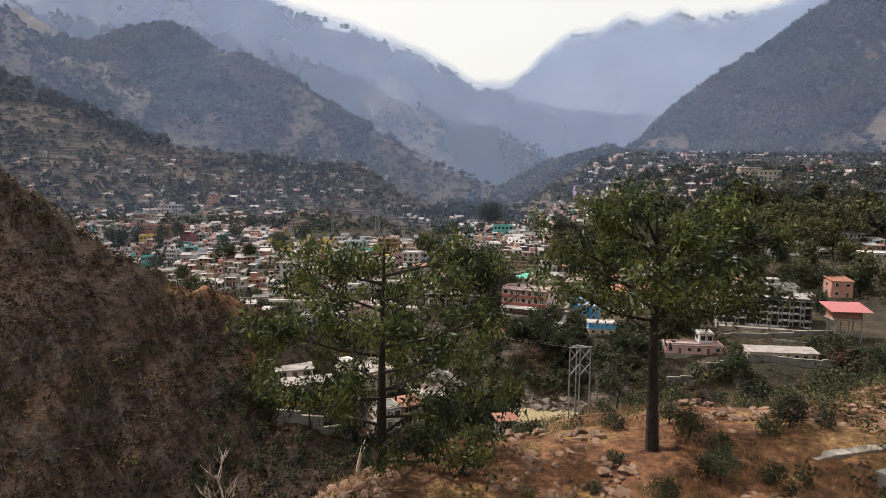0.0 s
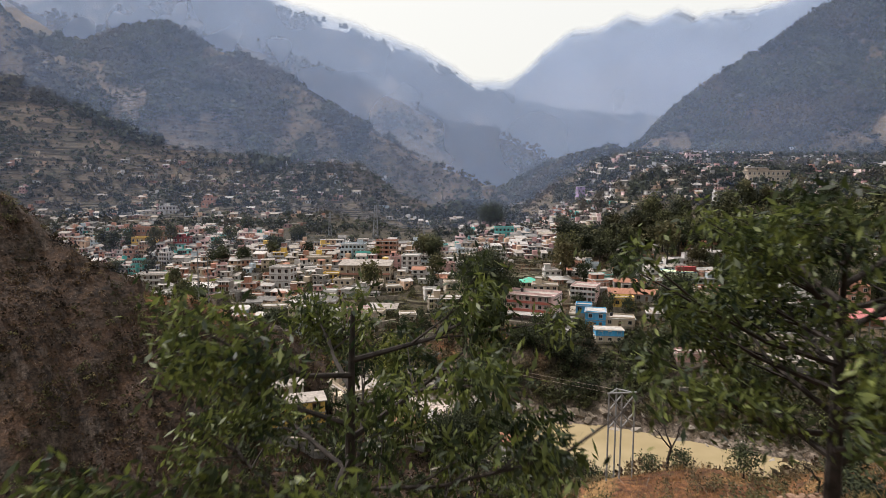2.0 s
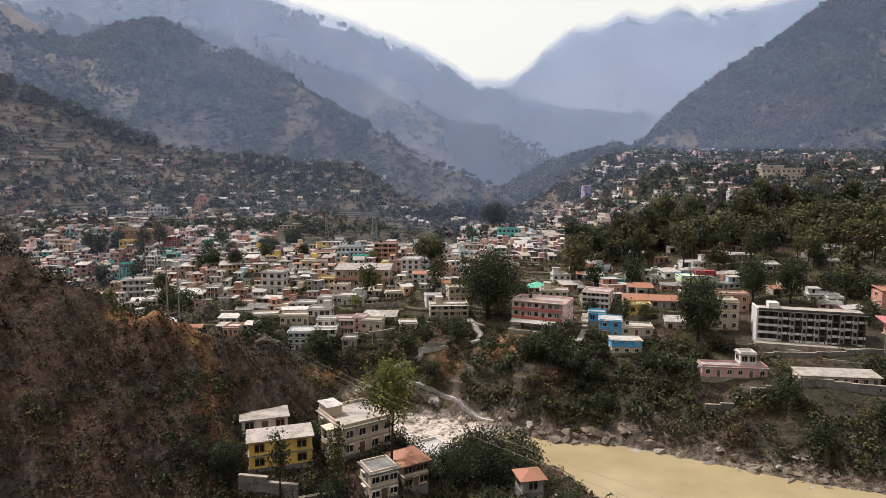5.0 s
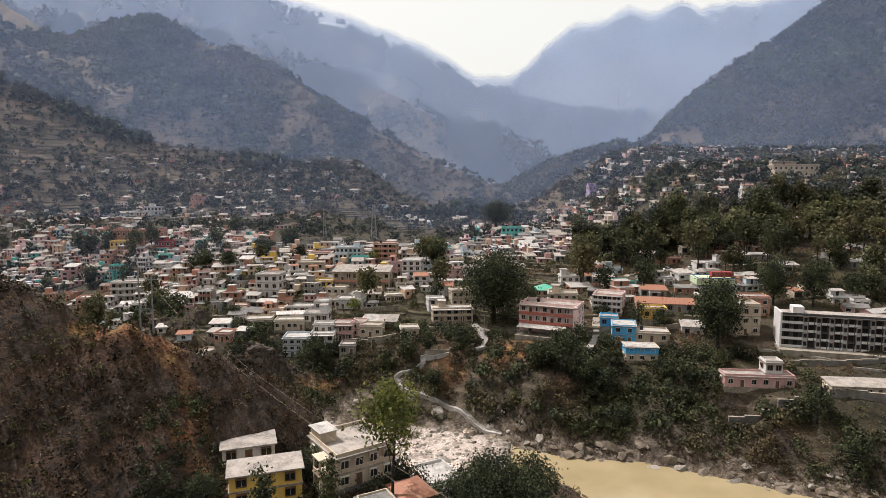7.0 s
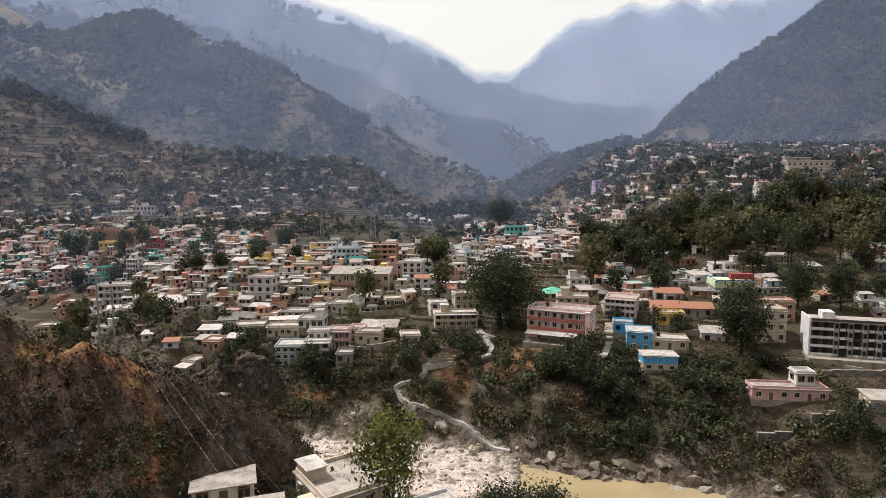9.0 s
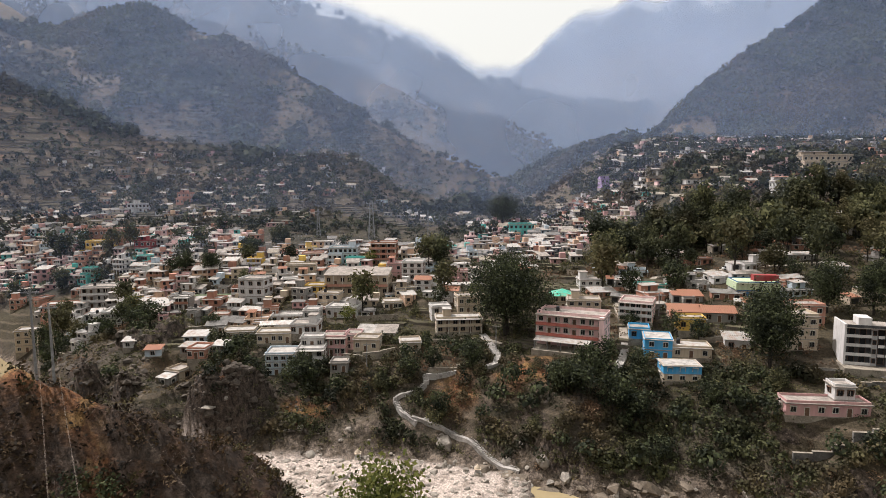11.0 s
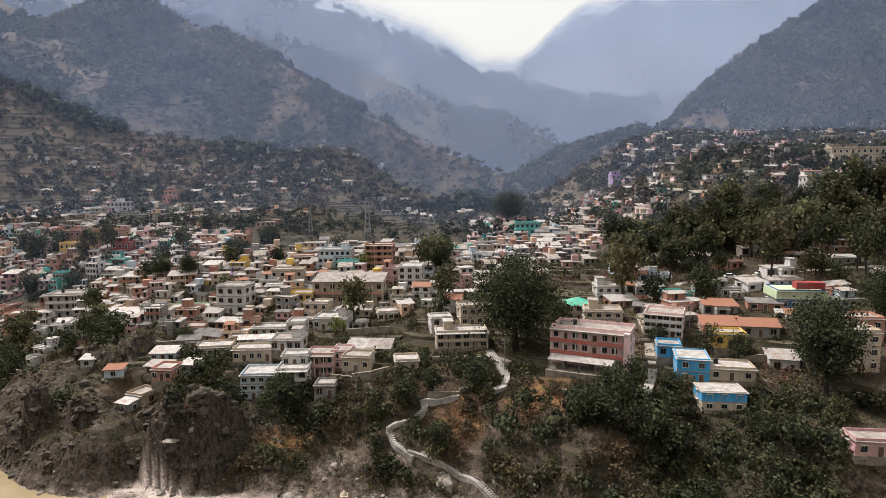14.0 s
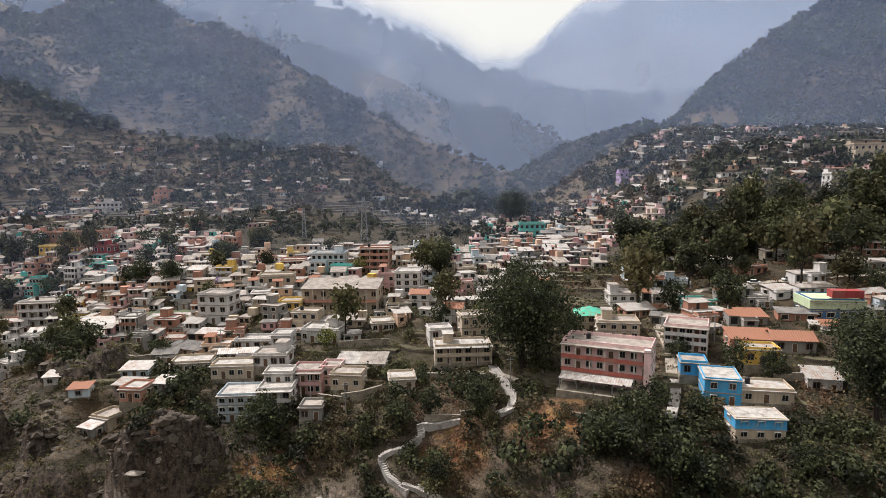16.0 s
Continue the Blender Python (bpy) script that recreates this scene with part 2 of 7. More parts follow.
def foliage(name, light, dark, dry=None, size=0.22, amount=0.35, gloss=0.85):
    n = Nodes(name, gloss)
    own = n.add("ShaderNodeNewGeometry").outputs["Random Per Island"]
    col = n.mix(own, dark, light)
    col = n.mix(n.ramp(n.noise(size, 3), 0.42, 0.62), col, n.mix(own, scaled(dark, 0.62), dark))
    if dry:
        col = n.mix(n.times(n.ramp(n.noise(size * 0.6, 2), 0.5, 0.66), 0.85), col, n.mix(own, scaled(dry, 0.6), dry))
    n.colour(col)
    glow = n.add("ShaderNodeBsdfTranslucent")
    n.link(col, glow.inputs["Color"])
    both = n.add("ShaderNodeMixShader", Fac=amount)
    n.link(n.bsdf.outputs[0], both.inputs[1])
    n.link(glow.outputs[0], both.inputs[2])
    n.link(both.outputs[0], n.out.inputs["Surface"])
    return n.m


def ground_material():
    n = Nodes("hillside_ground", 0.95)
    kind = n.add("ShaderNodeAttribute")
    kind.attribute_name = "soil"
    part3 = n.add("ShaderNodeSeparateColor")
    n.link(kind.outputs["Color"], part3.inputs[0])
    dirt, rock, green = part3.outputs[0], part3.outputs[1], part3.outputs[2]
    place = n.add("ShaderNodeSeparateXYZ")
    n.link(n.where(), place.inputs[0])
    near_river = n.ramp(place.outputs[1], 330, 280)
    fine, mid, broad = n.noise(1.3, 6), n.noise(0.16, 5), n.noise(0.02, 5)
    tuft = n.ramp(n.noise(0.75, 7, None, 0.7), 0.42, 0.62)      # dry tufts, about a metre apart
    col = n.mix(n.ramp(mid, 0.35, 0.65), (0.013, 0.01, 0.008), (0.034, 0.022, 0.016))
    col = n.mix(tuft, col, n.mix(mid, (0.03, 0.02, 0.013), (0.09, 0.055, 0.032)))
    grown = n.mix(n.ramp(mid, 0.35, 0.65), (0.014, 0.015, 0.01), (0.036, 0.033, 0.022))
    grown = n.mix(n.times(tuft, 0.6), grown, n.mix(mid, (0.03, 0.034, 0.017), (0.09, 0.07, 0.042)))
    grown = n.mix(n.ramp(n.noise(0.05, 5), 0.5, 0.64), grown, n.mix(mid, (0.034, 0.03, 0.02), (0.075, 0.06, 0.041)))
    grown = n.mix(n.times(n.ramp(broad, 0.48, 0.66), 0.6), grown, n.mix(mid, (0.036, 0.034, 0.019), (0.08, 0.069, 0.039)))
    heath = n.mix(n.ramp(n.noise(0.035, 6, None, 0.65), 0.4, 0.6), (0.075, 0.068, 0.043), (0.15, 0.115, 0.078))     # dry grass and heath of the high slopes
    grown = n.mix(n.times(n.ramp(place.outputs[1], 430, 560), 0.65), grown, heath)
    col = n.mix(green, col, grown)
    # terrace walls follow the height lines
    xyz = n.add("ShaderNodeSeparateXYZ")
    n.link(n.where(), xyz.inputs[0])
    wave = n.add("ShaderNodeMath")
    wave.operation = "SINE"
    lift = n.add("ShaderNodeMath")
    lift.operation = "MULTIPLY_ADD"
    n.link(xyz.outputs[2], lift.inputs[0])
    lift.inputs[1].default_value = 1.9
    n.link(n.times(n.noise(0.012, 3), 26.0), lift.inputs[2])
    n.link(lift.outputs[0], wave.inputs[0])
    band = n.times(n.times(n.ramp(wave.outputs[0], 0.45, 0.95), n.ramp(n.noise(0.03, 3), 0.44, 0.6)), green)
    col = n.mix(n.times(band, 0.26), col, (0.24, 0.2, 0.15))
    grit = n.ramp(n.noise(8.0, 8, None, 0.72), 0.4, 0.6)
    red = n.mix(n.ramp(fine, 0.3, 0.7), (0.05, 0.025, 0.013), (0.21, 0.105, 0.044))
    red = n.mix(grit, n.mix(0.5, red, (0.12, 0.055, 0.028)), red)
    col = n.mix(n.times(dirt, n.ramp(mid, 0.2, 0.5)), col, red)
    straw = n.mix(grit, (0.12, 0.075, 0.03), (0.32, 0.21, 0.085))
    col = n.mix(n.times(n.times(dirt, n.ramp(n.noise(0.3, 5), 0.5, 0.6)), 0.85), col, straw)
    col = n.mix(n.times(rock, n.ramp(n.noise(0.4, 6), 0.38, 0.6)), col, n.mix(n.ramp(n.noise(0.9, 8, None, 0.7), 0.36, 0.66), (0.035, 0.03, 0.025), (0.27, 0.235, 0.19)))
    # bare rock shows where the land is steep; bleached sand lies in the river bed
    shape = n.add("ShaderNodeSeparateXYZ")
    n.link(n.add("ShaderNodeNewGeometry").outputs["True Normal"], shape.inputs[0])
    tall = n.add("ShaderNodeMapping")
    tall.inputs["Scale"].default_value = (1.1, 1.1, 0.5)
    n.link(n.where(), tall.inputs["Vector"])
    face = n.mix(n.ramp(n.noise(1.0, 7, tall.outputs[0], 0.65), 0.36, 0.64), (0.012, 0.0105, 0.009), (0.095, 0.078, 0.062))
    col = n.mix(n.times(n.ramp(shape.outputs[2], 0.66, 0.5), near_river), col, face)
    col = n.mix(n.times(kind.outputs["Alpha"], n.ramp(n.noise(0.22, 5), 0.3, 0.5)), col, n.mix(n.ramp(fine, 0.3, 0.75), (0.3, 0.27, 0.235), (0.58, 0.535, 0.475)))
    speck = n.ramp(n.noise(2.6, 8, None, 0.78), 0.36, 0.64)     # pebbles, leaf litter and weeds
    col = n.mix(1.0, col, n.mix(speck, (0.44, 0.42, 0.42), (1.5, 1.36, 1.34)), "MULTIPLY")
    n.colour(col)
    return n.bump(n.noise(0.9, 9, None, 0.65), 0.9, 0.8).m


def water_material():
    n = Nodes("muddy_water", 0.22)
    n.bsdf.inputs["Specular IOR Level"].default_value = 0.4
    n.colour(n.mix(n.ramp(n.noise(0.06, 4), 0.3, 0.7), (0.225, 0.175, 0.095), (0.3, 0.24, 0.14)))
    return n.bump(n.noise(0.9, 5), 0.25, 0.12).m


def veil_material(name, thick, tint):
    """Painted haze on a sheet: passes most light, scatters the rest both ways."""
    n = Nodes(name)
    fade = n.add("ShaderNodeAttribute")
    fade.attribute_name = "haze_amount"
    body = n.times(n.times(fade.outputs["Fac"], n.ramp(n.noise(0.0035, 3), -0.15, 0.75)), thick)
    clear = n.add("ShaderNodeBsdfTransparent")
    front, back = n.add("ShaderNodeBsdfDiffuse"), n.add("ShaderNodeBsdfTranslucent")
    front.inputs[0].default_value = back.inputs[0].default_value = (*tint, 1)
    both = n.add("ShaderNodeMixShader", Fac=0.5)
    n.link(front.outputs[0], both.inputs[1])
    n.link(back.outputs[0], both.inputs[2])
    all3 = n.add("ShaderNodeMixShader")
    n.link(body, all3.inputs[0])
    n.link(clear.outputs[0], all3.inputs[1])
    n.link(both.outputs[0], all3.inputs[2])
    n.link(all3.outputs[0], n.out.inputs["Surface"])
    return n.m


PAINT = {
    "white": wall_paint("white_limewash", (0.53, 0.51, 0.5)), "cream": wall_paint("cream_limewash", (0.45, 0.37, 0.28)),
    "pink": wall_paint("pink_limewash", (0.48, 0.28, 0.27)), "salmon": wall_paint("salmon_limewash", (0.44, 0.22, 0.16)),
    "yellow": wall_paint("yellow_limewash", (0.62, 0.41, 0.1)), "blue": wall_paint("sky_blue_paint", (0.06, 0.3, 0.55)),
    "teal": wall_paint("teal_paint", (0.1, 0.42, 0.38)), "purple": wall_paint("lilac_paint", (0.4, 0.28, 0.5)),
    "grey": wall_paint("bare_cement_render", (0.24, 0.228, 0.215)), "brown": wall_paint("brick_red_render", (0.33, 0.16, 0.11)),
    "red": wall_paint("deep_red_paint", (0.26, 0.045, 0.045)), "green": wall_paint("pale_green_paint", (0.42, 0.5, 0.33)),
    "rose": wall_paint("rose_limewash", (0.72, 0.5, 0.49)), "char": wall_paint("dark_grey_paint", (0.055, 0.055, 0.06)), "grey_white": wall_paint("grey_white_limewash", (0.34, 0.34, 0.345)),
    "peach": wall_paint("peach_limewash", (0.55, 0.37, 0.26)),
    "brick": wall_paint("brick_red_railing_paint", (0.36, 0.11, 0.085)),
    "navy": wall_paint("dark_blue_paint", (0.05, 0.12, 0.24)), "pale": wall_paint("pale_blue_limewash", (0.45, 0.52, 0.58)),
}
CONCRETE = roof_concrete("weathered_roof_concrete", (0.3, 0.265, 0.235))
CONCRETE_PALE = roof_concrete("sun_bleached_roof_concrete", (0.385, 0.36, 0.335))
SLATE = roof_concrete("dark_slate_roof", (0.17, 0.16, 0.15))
STONE = roof_concrete("rubble_stone", (0.27, 0.235, 0.19))
TIN = metal_sheet("grey_tin_sheet", (0.36, 0.355, 0.34))
TIN_RED = metal_sheet("rust_red_sheet", (0.28, 0.125, 0.08))
TIN_PINK = metal_sheet("faded_pink_sheet", (0.42, 0.14, 0.15))
TIN_GREEN = metal_sheet("green_sheet", (0.06, 0.42, 0.3))
TIN_WHITE = metal_sheet("white_sheet", (0.48, 0.47, 0.45))
GLASS = Nodes("dark_window_glass", 0.12).colour((0.02, 0.022, 0.025)).m
WOOD = plain("dark_window_wood", (0.12, 0.07, 0.045), 0.7)
FRAME = plain("pale_window_frame", (0.5, 0.47, 0.42), 0.7)
TANK_AND_DARK = plain("black_plastic_and_doorway_dark", (0.02, 0.02, 0.022), 0.45)
IRON = plain("grey_painted_iron", (0.2, 0.2, 0.2), 0.55)
BARK = plain("grey_brown_bark", (0.024, 0.019, 0.016), 0.9, 0.45, 6.0)
BARK_PALE = plain("bleached_dead_wood", (0.33, 0.28, 0.23), 0.9, 0.3, 6.0)
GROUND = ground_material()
WATER = water_material()
BOULDER = roof_concrete("pale_river_boulder", (0.27, 0.24, 0.205))
CRAG = roof_concrete("dark_crag_rock", (0.085, 0.07, 0.057))
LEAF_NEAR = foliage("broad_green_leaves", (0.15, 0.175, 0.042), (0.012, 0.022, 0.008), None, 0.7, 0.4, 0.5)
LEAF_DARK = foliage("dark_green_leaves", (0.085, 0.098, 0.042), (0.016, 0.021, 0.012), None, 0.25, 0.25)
LEAF_OLIVE = foliage("olive_pine_needles", (0.135, 0.135, 0.06), (0.026, 0.031, 0.017), (0.14, 0.115, 0.055), 0.05, 0.3)
LEAF_BRIGHT = foliage("bright_yellow_green_leaves", (0.220, 0.217, 0.056), (0.070, 0.087, 0.022), None, 0.3, 0.4)
LEAF_BUSH = foliage("bank_scrub_leaves", (0.180, 0.165, 0.073), (0.032, 0.037, 0.020), (0.240, 0.135, 0.090), 0.07, 0.3)
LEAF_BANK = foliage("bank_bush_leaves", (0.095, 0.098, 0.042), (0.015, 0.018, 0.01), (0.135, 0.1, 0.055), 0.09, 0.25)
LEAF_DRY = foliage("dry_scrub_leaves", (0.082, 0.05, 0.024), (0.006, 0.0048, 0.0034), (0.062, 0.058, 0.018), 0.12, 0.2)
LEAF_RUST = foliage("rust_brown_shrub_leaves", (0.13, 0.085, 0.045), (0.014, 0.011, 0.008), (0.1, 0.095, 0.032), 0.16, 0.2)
LEAF_HILL = foliage("hill_forest_leaves", (0.075, 0.082, 0.045), (0.026, 0.031, 0.02), (0.1, 0.08, 0.052), 0.012, 0.2)
LEAF_TERRACE = foliage("terrace_tree_leaves", (0.065, 0.07, 0.036), (0.014, 0.018, 0.012), (0.09, 0.07, 0.045), 0.03, 0.25)
TWIG = plain("grey_dry_twigs", (0.27, 0.22, 0.18), 0.9)
GRASS = foliage("dry_grass_blades", (0.420, 0.261, 0.123), (0.200, 0.109, 0.045), (0.120, 0.131, 0.045), 0.3, 0.3)

# ================= small builders =================


class Shape:
    """Collects boxes, tubes and sheets of one mesh."""

    def __init__(self):
        self.v, self.f, self.i = [], [], []

    def quad(self, pts, mat=0):
        n = len(self.v)
        self.v += [tuple(p) for p in pts]
        self.f.append(tuple(range(n, n + len(pts))))
        self.i.append(mat)
        return self

    def box(self, x0, y0, z0, x1, y1, z1, mat=0):
        n = len(self.v)
        self.v += [(x, y, z) for z in (z0, z1) for x, y in ((x0, y0), (x1, y0), (x1, y1), (x0, y1))]
        for f in ((3, 2, 1, 0), (4, 5, 6, 7), (0, 1, 5, 4), (1, 2, 6, 5), (2, 3, 7, 6), (3, 0, 4, 7)):
            self.f.append(tuple(n + k for k in f))
            self.i.append(mat)
        return self

    def tube(self, line, radii, sides=7, mat=0):
        line = [Vector(p) for p in line]
        rings = []
        for k, p in enumerate(line):
            way = (line[min(k + 1, len(line) - 1)] - line[max(k - 1, 0)]).normalized()
            side = way.cross(Vector((0.31, 0.2, 0.93)) if abs(way.z) < 0.9 else Vector((1, 0.1, 0))).normalized()
            other = way.cross(side)
            n = len(self.v)
            for s in range(sides):
                c = 2 * math.pi * s / sides
                self.v.append(tuple(p + radii[k] * (math.cos(c) * side + math.sin(c) * other)))
            rings.append(n)
        for a, b in zip(rings, rings[1:]):
            for s in range(sides):
                t = (s + 1) % sides
                self.f.append((a + s, a + t, b + t, b + s))
                self.i.append(mat)
        self.f.append(tuple(rings[-1] + s for s in range(sides)))
        self.i.append(mat)
        return self

    def mesh(self, name, *mats):
        me = bpy.data.meshes.new(name)
        me.from_pydata(self.v, [], self.f)
        for m in mats:
            me.materials.append(m)
        if len(mats) > 1:
            me.polygons.foreach_set("material_index", self.i)
        return me


def quads_mesh(name, verts, mat):
    """A mesh of loose quads from an array (n, 4, 3)."""
    n = len(verts)
    me = bpy.data.meshes.new(name)
    me.vertices.add(4 * n)
    me.vertices.foreach_set("co", np.asarray(verts, np.float32).ravel())
    me.loops.add(4 * n)
    me.loops.foreach_set("vertex_index", np.arange(4 * n, dtype=np.int32))
    me.polygons.add(n)
    me.polygons.foreach_set("loop_start", np.arange(0, 4 * n, 4, dtype=np.int32))
    me.polygons.foreach_set("loop_total", np.full(n, 4, np.int32))
    me.materials.append(mat)
    me.update(calc_edges=True)
    return me


def part(name, mesh, parent, label="", at=(0, 0, 0), turn=0.0):
    ob = new(name, mesh)
    ob.parent = parent
    ob.location = at
    ob.rotation_euler = (0, 0, turn)
    return tagged(ob, label)


def thing(name, at, turn=0.0, label="", category="", group="", kind=""):
    ob = new(name)
    ob.empty_display_size = 0.5
    ob.location, ob.rotation_euler = at, (0, 0, radians(turn))
    return tagged(ob, label, category, group, kind)


def leaf_quads(rng, centres, size, spread, droop=0.0, long=1.6):
    """Loose leaves round the centres: small folded blades in all directions."""
    n = len(centres)
    size = size * rng.uniform(0.6, 1.3, (n, 1))
    a = rng.normal(size=(n, 3))
    a[:, 2] -= droop
    a /= np.linalg.norm(a, axis=1, keepdims=True)
    b = np.cross(a, rng.normal(size=(n, 3)))
    b /= np.linalg.norm(b, axis=1, keepdims=True) + 1e-9
    p = centres + spread * rng.normal(size=(n, 3))
    tip = p + long * size * a
    mid = p + 0.5 * long * size * a
    return np.stack([p, mid + 0.5 * size * b, tip, mid - 0.5 * size * b], 1)


def z_at(x, y):
    return float(ground(x, y))

# ================= the ground, one sheet to the horizon =================
TRAIL = [(-60, 125.5), (-53, 126.5), (-47.8, 127), (-45.8, 126.5), (-43.3, 124.2), (-40.6, 120.4), (-40.8, 117), (-38.3, 115.9)]   # the trodden red path on the near left ridge


def build_ground():
    inner = np.arange(-42, 42.01, 0.22)
    outer = np.arange(45, 315.01, 3.0)
    ang = np.radians(np.concatenate([inner, outer]))
    rad = np.concatenate([[0.5], np.geomspace(4, 130, 105), np.linspace(131.5, 330, 134), np.geomspace(334, 4600, 190)])
    A, R = np.meshgrid(ang, rad)
    X, Y = R * np.sin(A), -36 + R * np.cos(A)
    Z = ground(X, Y)
    nr, na = X.shape
    verts = np.stack([X, Y, Z], -1).reshape(-1, 3).astype(np.float32)
    i, j = np.meshgrid(np.arange(nr - 1), np.arange(na), indexing="ij")
    k = (j + 1) % na
    quads = np.stack([i * na + j, (i + 1) * na + j, (i + 1) * na + k, i * na + k], -1).reshape(-1, 4)[:, ::-1].astype(np.int32)
    me = bpy.data.meshes.new("ground")
    me.vertices.add(len(verts))
    me.vertices.foreach_set("co", verts.ravel())
    me.loops.add(quads.size)
    me.loops.foreach_set("vertex_index", quads.ravel())
    me.polygons.add(len(quads))
    me.polygons.foreach_set("loop_start", np.arange(0, quads.size, 4, dtype=np.int32))
    me.polygons.foreach_set("loop_total", np.full(len(quads), 4, np.int32))
    me.polygons.foreach_set("use_smooth", np.ones(len(quads), bool))
    me.update(calc_edges=True)
    # which soil lies where: bare red earth, river rock, grown-over land
    x, y = verts[:, 0].astype(float), verts[:, 1].astype(float)
    dn, ds = bank_distances(x, y)
    near = near_spur(x, y)
    dirt = np.clip(1.4 - np.abs(verts[:, 2] - near) / 3, 0, 1) * np.clip((verts[:, 2] - 49) / 4, 0, 1) + 0.2 * np.clip(wander(x / 14, y / 14, 7) - 0.3, 0, 1) * (y < 330) * (y > 90)
    for ax, ay, wide in ((17, 225, 9), (26, 222, 7), (-6, 223, 6), (-44, 222, 6)):
        dirt = np.maximum(dirt, np.clip(1.5 - np.hypot(x - ax, 1.4 * (y - ay)) / wide + 0.5 * wander(x / 4, y / 4, 57), 0, 0.9))
    for (ax, ay), (bx, by) in zip(TRAIL, TRAIL[1:]):
        s = np.clip(((x - ax) * (bx - ax) + (y - ay) * (by - ay)) / ((bx - ax) ** 2 + (by - ay) ** 2), 0, 1)
        away = np.hypot(x - ax - s * (bx - ax), y - ay - s * (by - ay)) + 0.7 * wander(x / 1.5, y / 1.5, 55)
        dirt = np.maximum(dirt, np.clip(2.0 - away / 0.9, 0, 1) * (verts[:, 2] > 20))
    rock = np.clip(1.25 - np.maximum(dn, ds) / 7, 0, 1) * (1 - 0.75 * np.clip((-44 - x) / 8, 0, 1) * (dn > 1.5)) + 0.6 * (np.abs(dn - 14) < 9) * np.clip(wander(x / 9, y / 9, 8), 0, 1)
    for (ax, ay), (bx, by), wide in (((-372, 672), (-352, 652), 5), ((-352, 652), (-318, 612), 4), ((-318, 612), (-295, 601), 6)):
        s = np.clip(((x - ax) * (bx - ax) + (y - ay) * (by - ay)) / ((bx - ax) ** 2 + (by - ay) ** 2), 0, 1)
        rock = np.maximum(rock, np.clip(1.6 - np.hypot(x - ax - s * (bx - ax), y - ay - s * (by - ay)) / wide + 0.6 * wander(x / 5, y / 5, 58), 0, 1))
    green = np.clip((np.maximum(dn, 0) + 8 - 30 * (ds > 0)) / 14, 0.05, 1)
    sand = np.clip(1.6 - np.maximum(dn, ds) / 1.5, 0, 1) * np.clip((x + 92) / 8, 0, 1) * np.clip((2.2 - verts[:, 2]) / 0.8, 0, 1) * np.clip((14 - x) / 6, 0, 1) * np.clip(0.6 - dn, 0, 1)
    soil = np.stack([np.clip(dirt, 0, 1), np.clip(rock, 0, 1), green, sand], 1)
    col = me.color_attributes.new("soil", "FLOAT_COLOR", "POINT")
    col.data.foreach_set("color", soil.astype(np.float32).ravel())
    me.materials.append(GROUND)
    tagged(new("ground", me), "dry brown valley ground rising into wooded hills and mountains", "ground", kind="structure")


build_ground()


def build_river():
    s = Shape()
    xs = np.linspace(-480, 690, 90)
    far, near = curve(FAR_BANK, xs) + 5, curve(NEAR_BANK, xs) - 5
    for k in range(len(xs) - 1):
        s.quad([(xs[k], near[k], RIVER), (xs[k + 1], near[k + 1], RIVER), (xs[k + 1], far[k + 1], RIVER), (xs[k], far[k], RIVER)])
    tagged(new("river", s.mesh("river", WATER)), "muddy yellow-brown river between rocky banks", "river", kind="structure")


build_river()


# haze sheets: distance, thickness, tint
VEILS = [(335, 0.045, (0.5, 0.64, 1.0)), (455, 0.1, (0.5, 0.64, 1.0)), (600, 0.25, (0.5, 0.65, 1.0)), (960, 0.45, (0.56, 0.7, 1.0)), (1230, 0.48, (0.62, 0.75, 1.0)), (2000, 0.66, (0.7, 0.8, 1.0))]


def build_veils():
    """Tinted sheets added in place of distance haze, thicker with distance."""
    ways = np.linspace(-1.0, 1.0, 121)
    reach = np.geomspace(240, 4200, 260)
    W, R = np.meshgrid(ways, reach)
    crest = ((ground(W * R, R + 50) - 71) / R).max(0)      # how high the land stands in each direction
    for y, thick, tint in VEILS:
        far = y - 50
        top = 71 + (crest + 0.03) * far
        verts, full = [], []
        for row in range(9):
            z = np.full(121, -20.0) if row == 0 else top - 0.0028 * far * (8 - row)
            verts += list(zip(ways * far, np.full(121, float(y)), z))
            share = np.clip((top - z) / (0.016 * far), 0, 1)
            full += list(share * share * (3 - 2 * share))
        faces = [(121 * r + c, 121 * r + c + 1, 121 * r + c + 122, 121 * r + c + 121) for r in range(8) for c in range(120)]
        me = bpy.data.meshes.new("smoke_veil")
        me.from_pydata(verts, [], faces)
        me.materials.append(veil_material("haze_sheet_tint", thick, tint))
        me.attributes.new("haze_amount", "FLOAT", "POINT").data.foreach_set("value", np.array(full, np.float32))
        tagged(new("smoke_veil", me), "thin blue sheet standing in for haze across the valley", "smoke", kind="structure")


build_veils()

# ================= houses =================
WINDOWS = {}


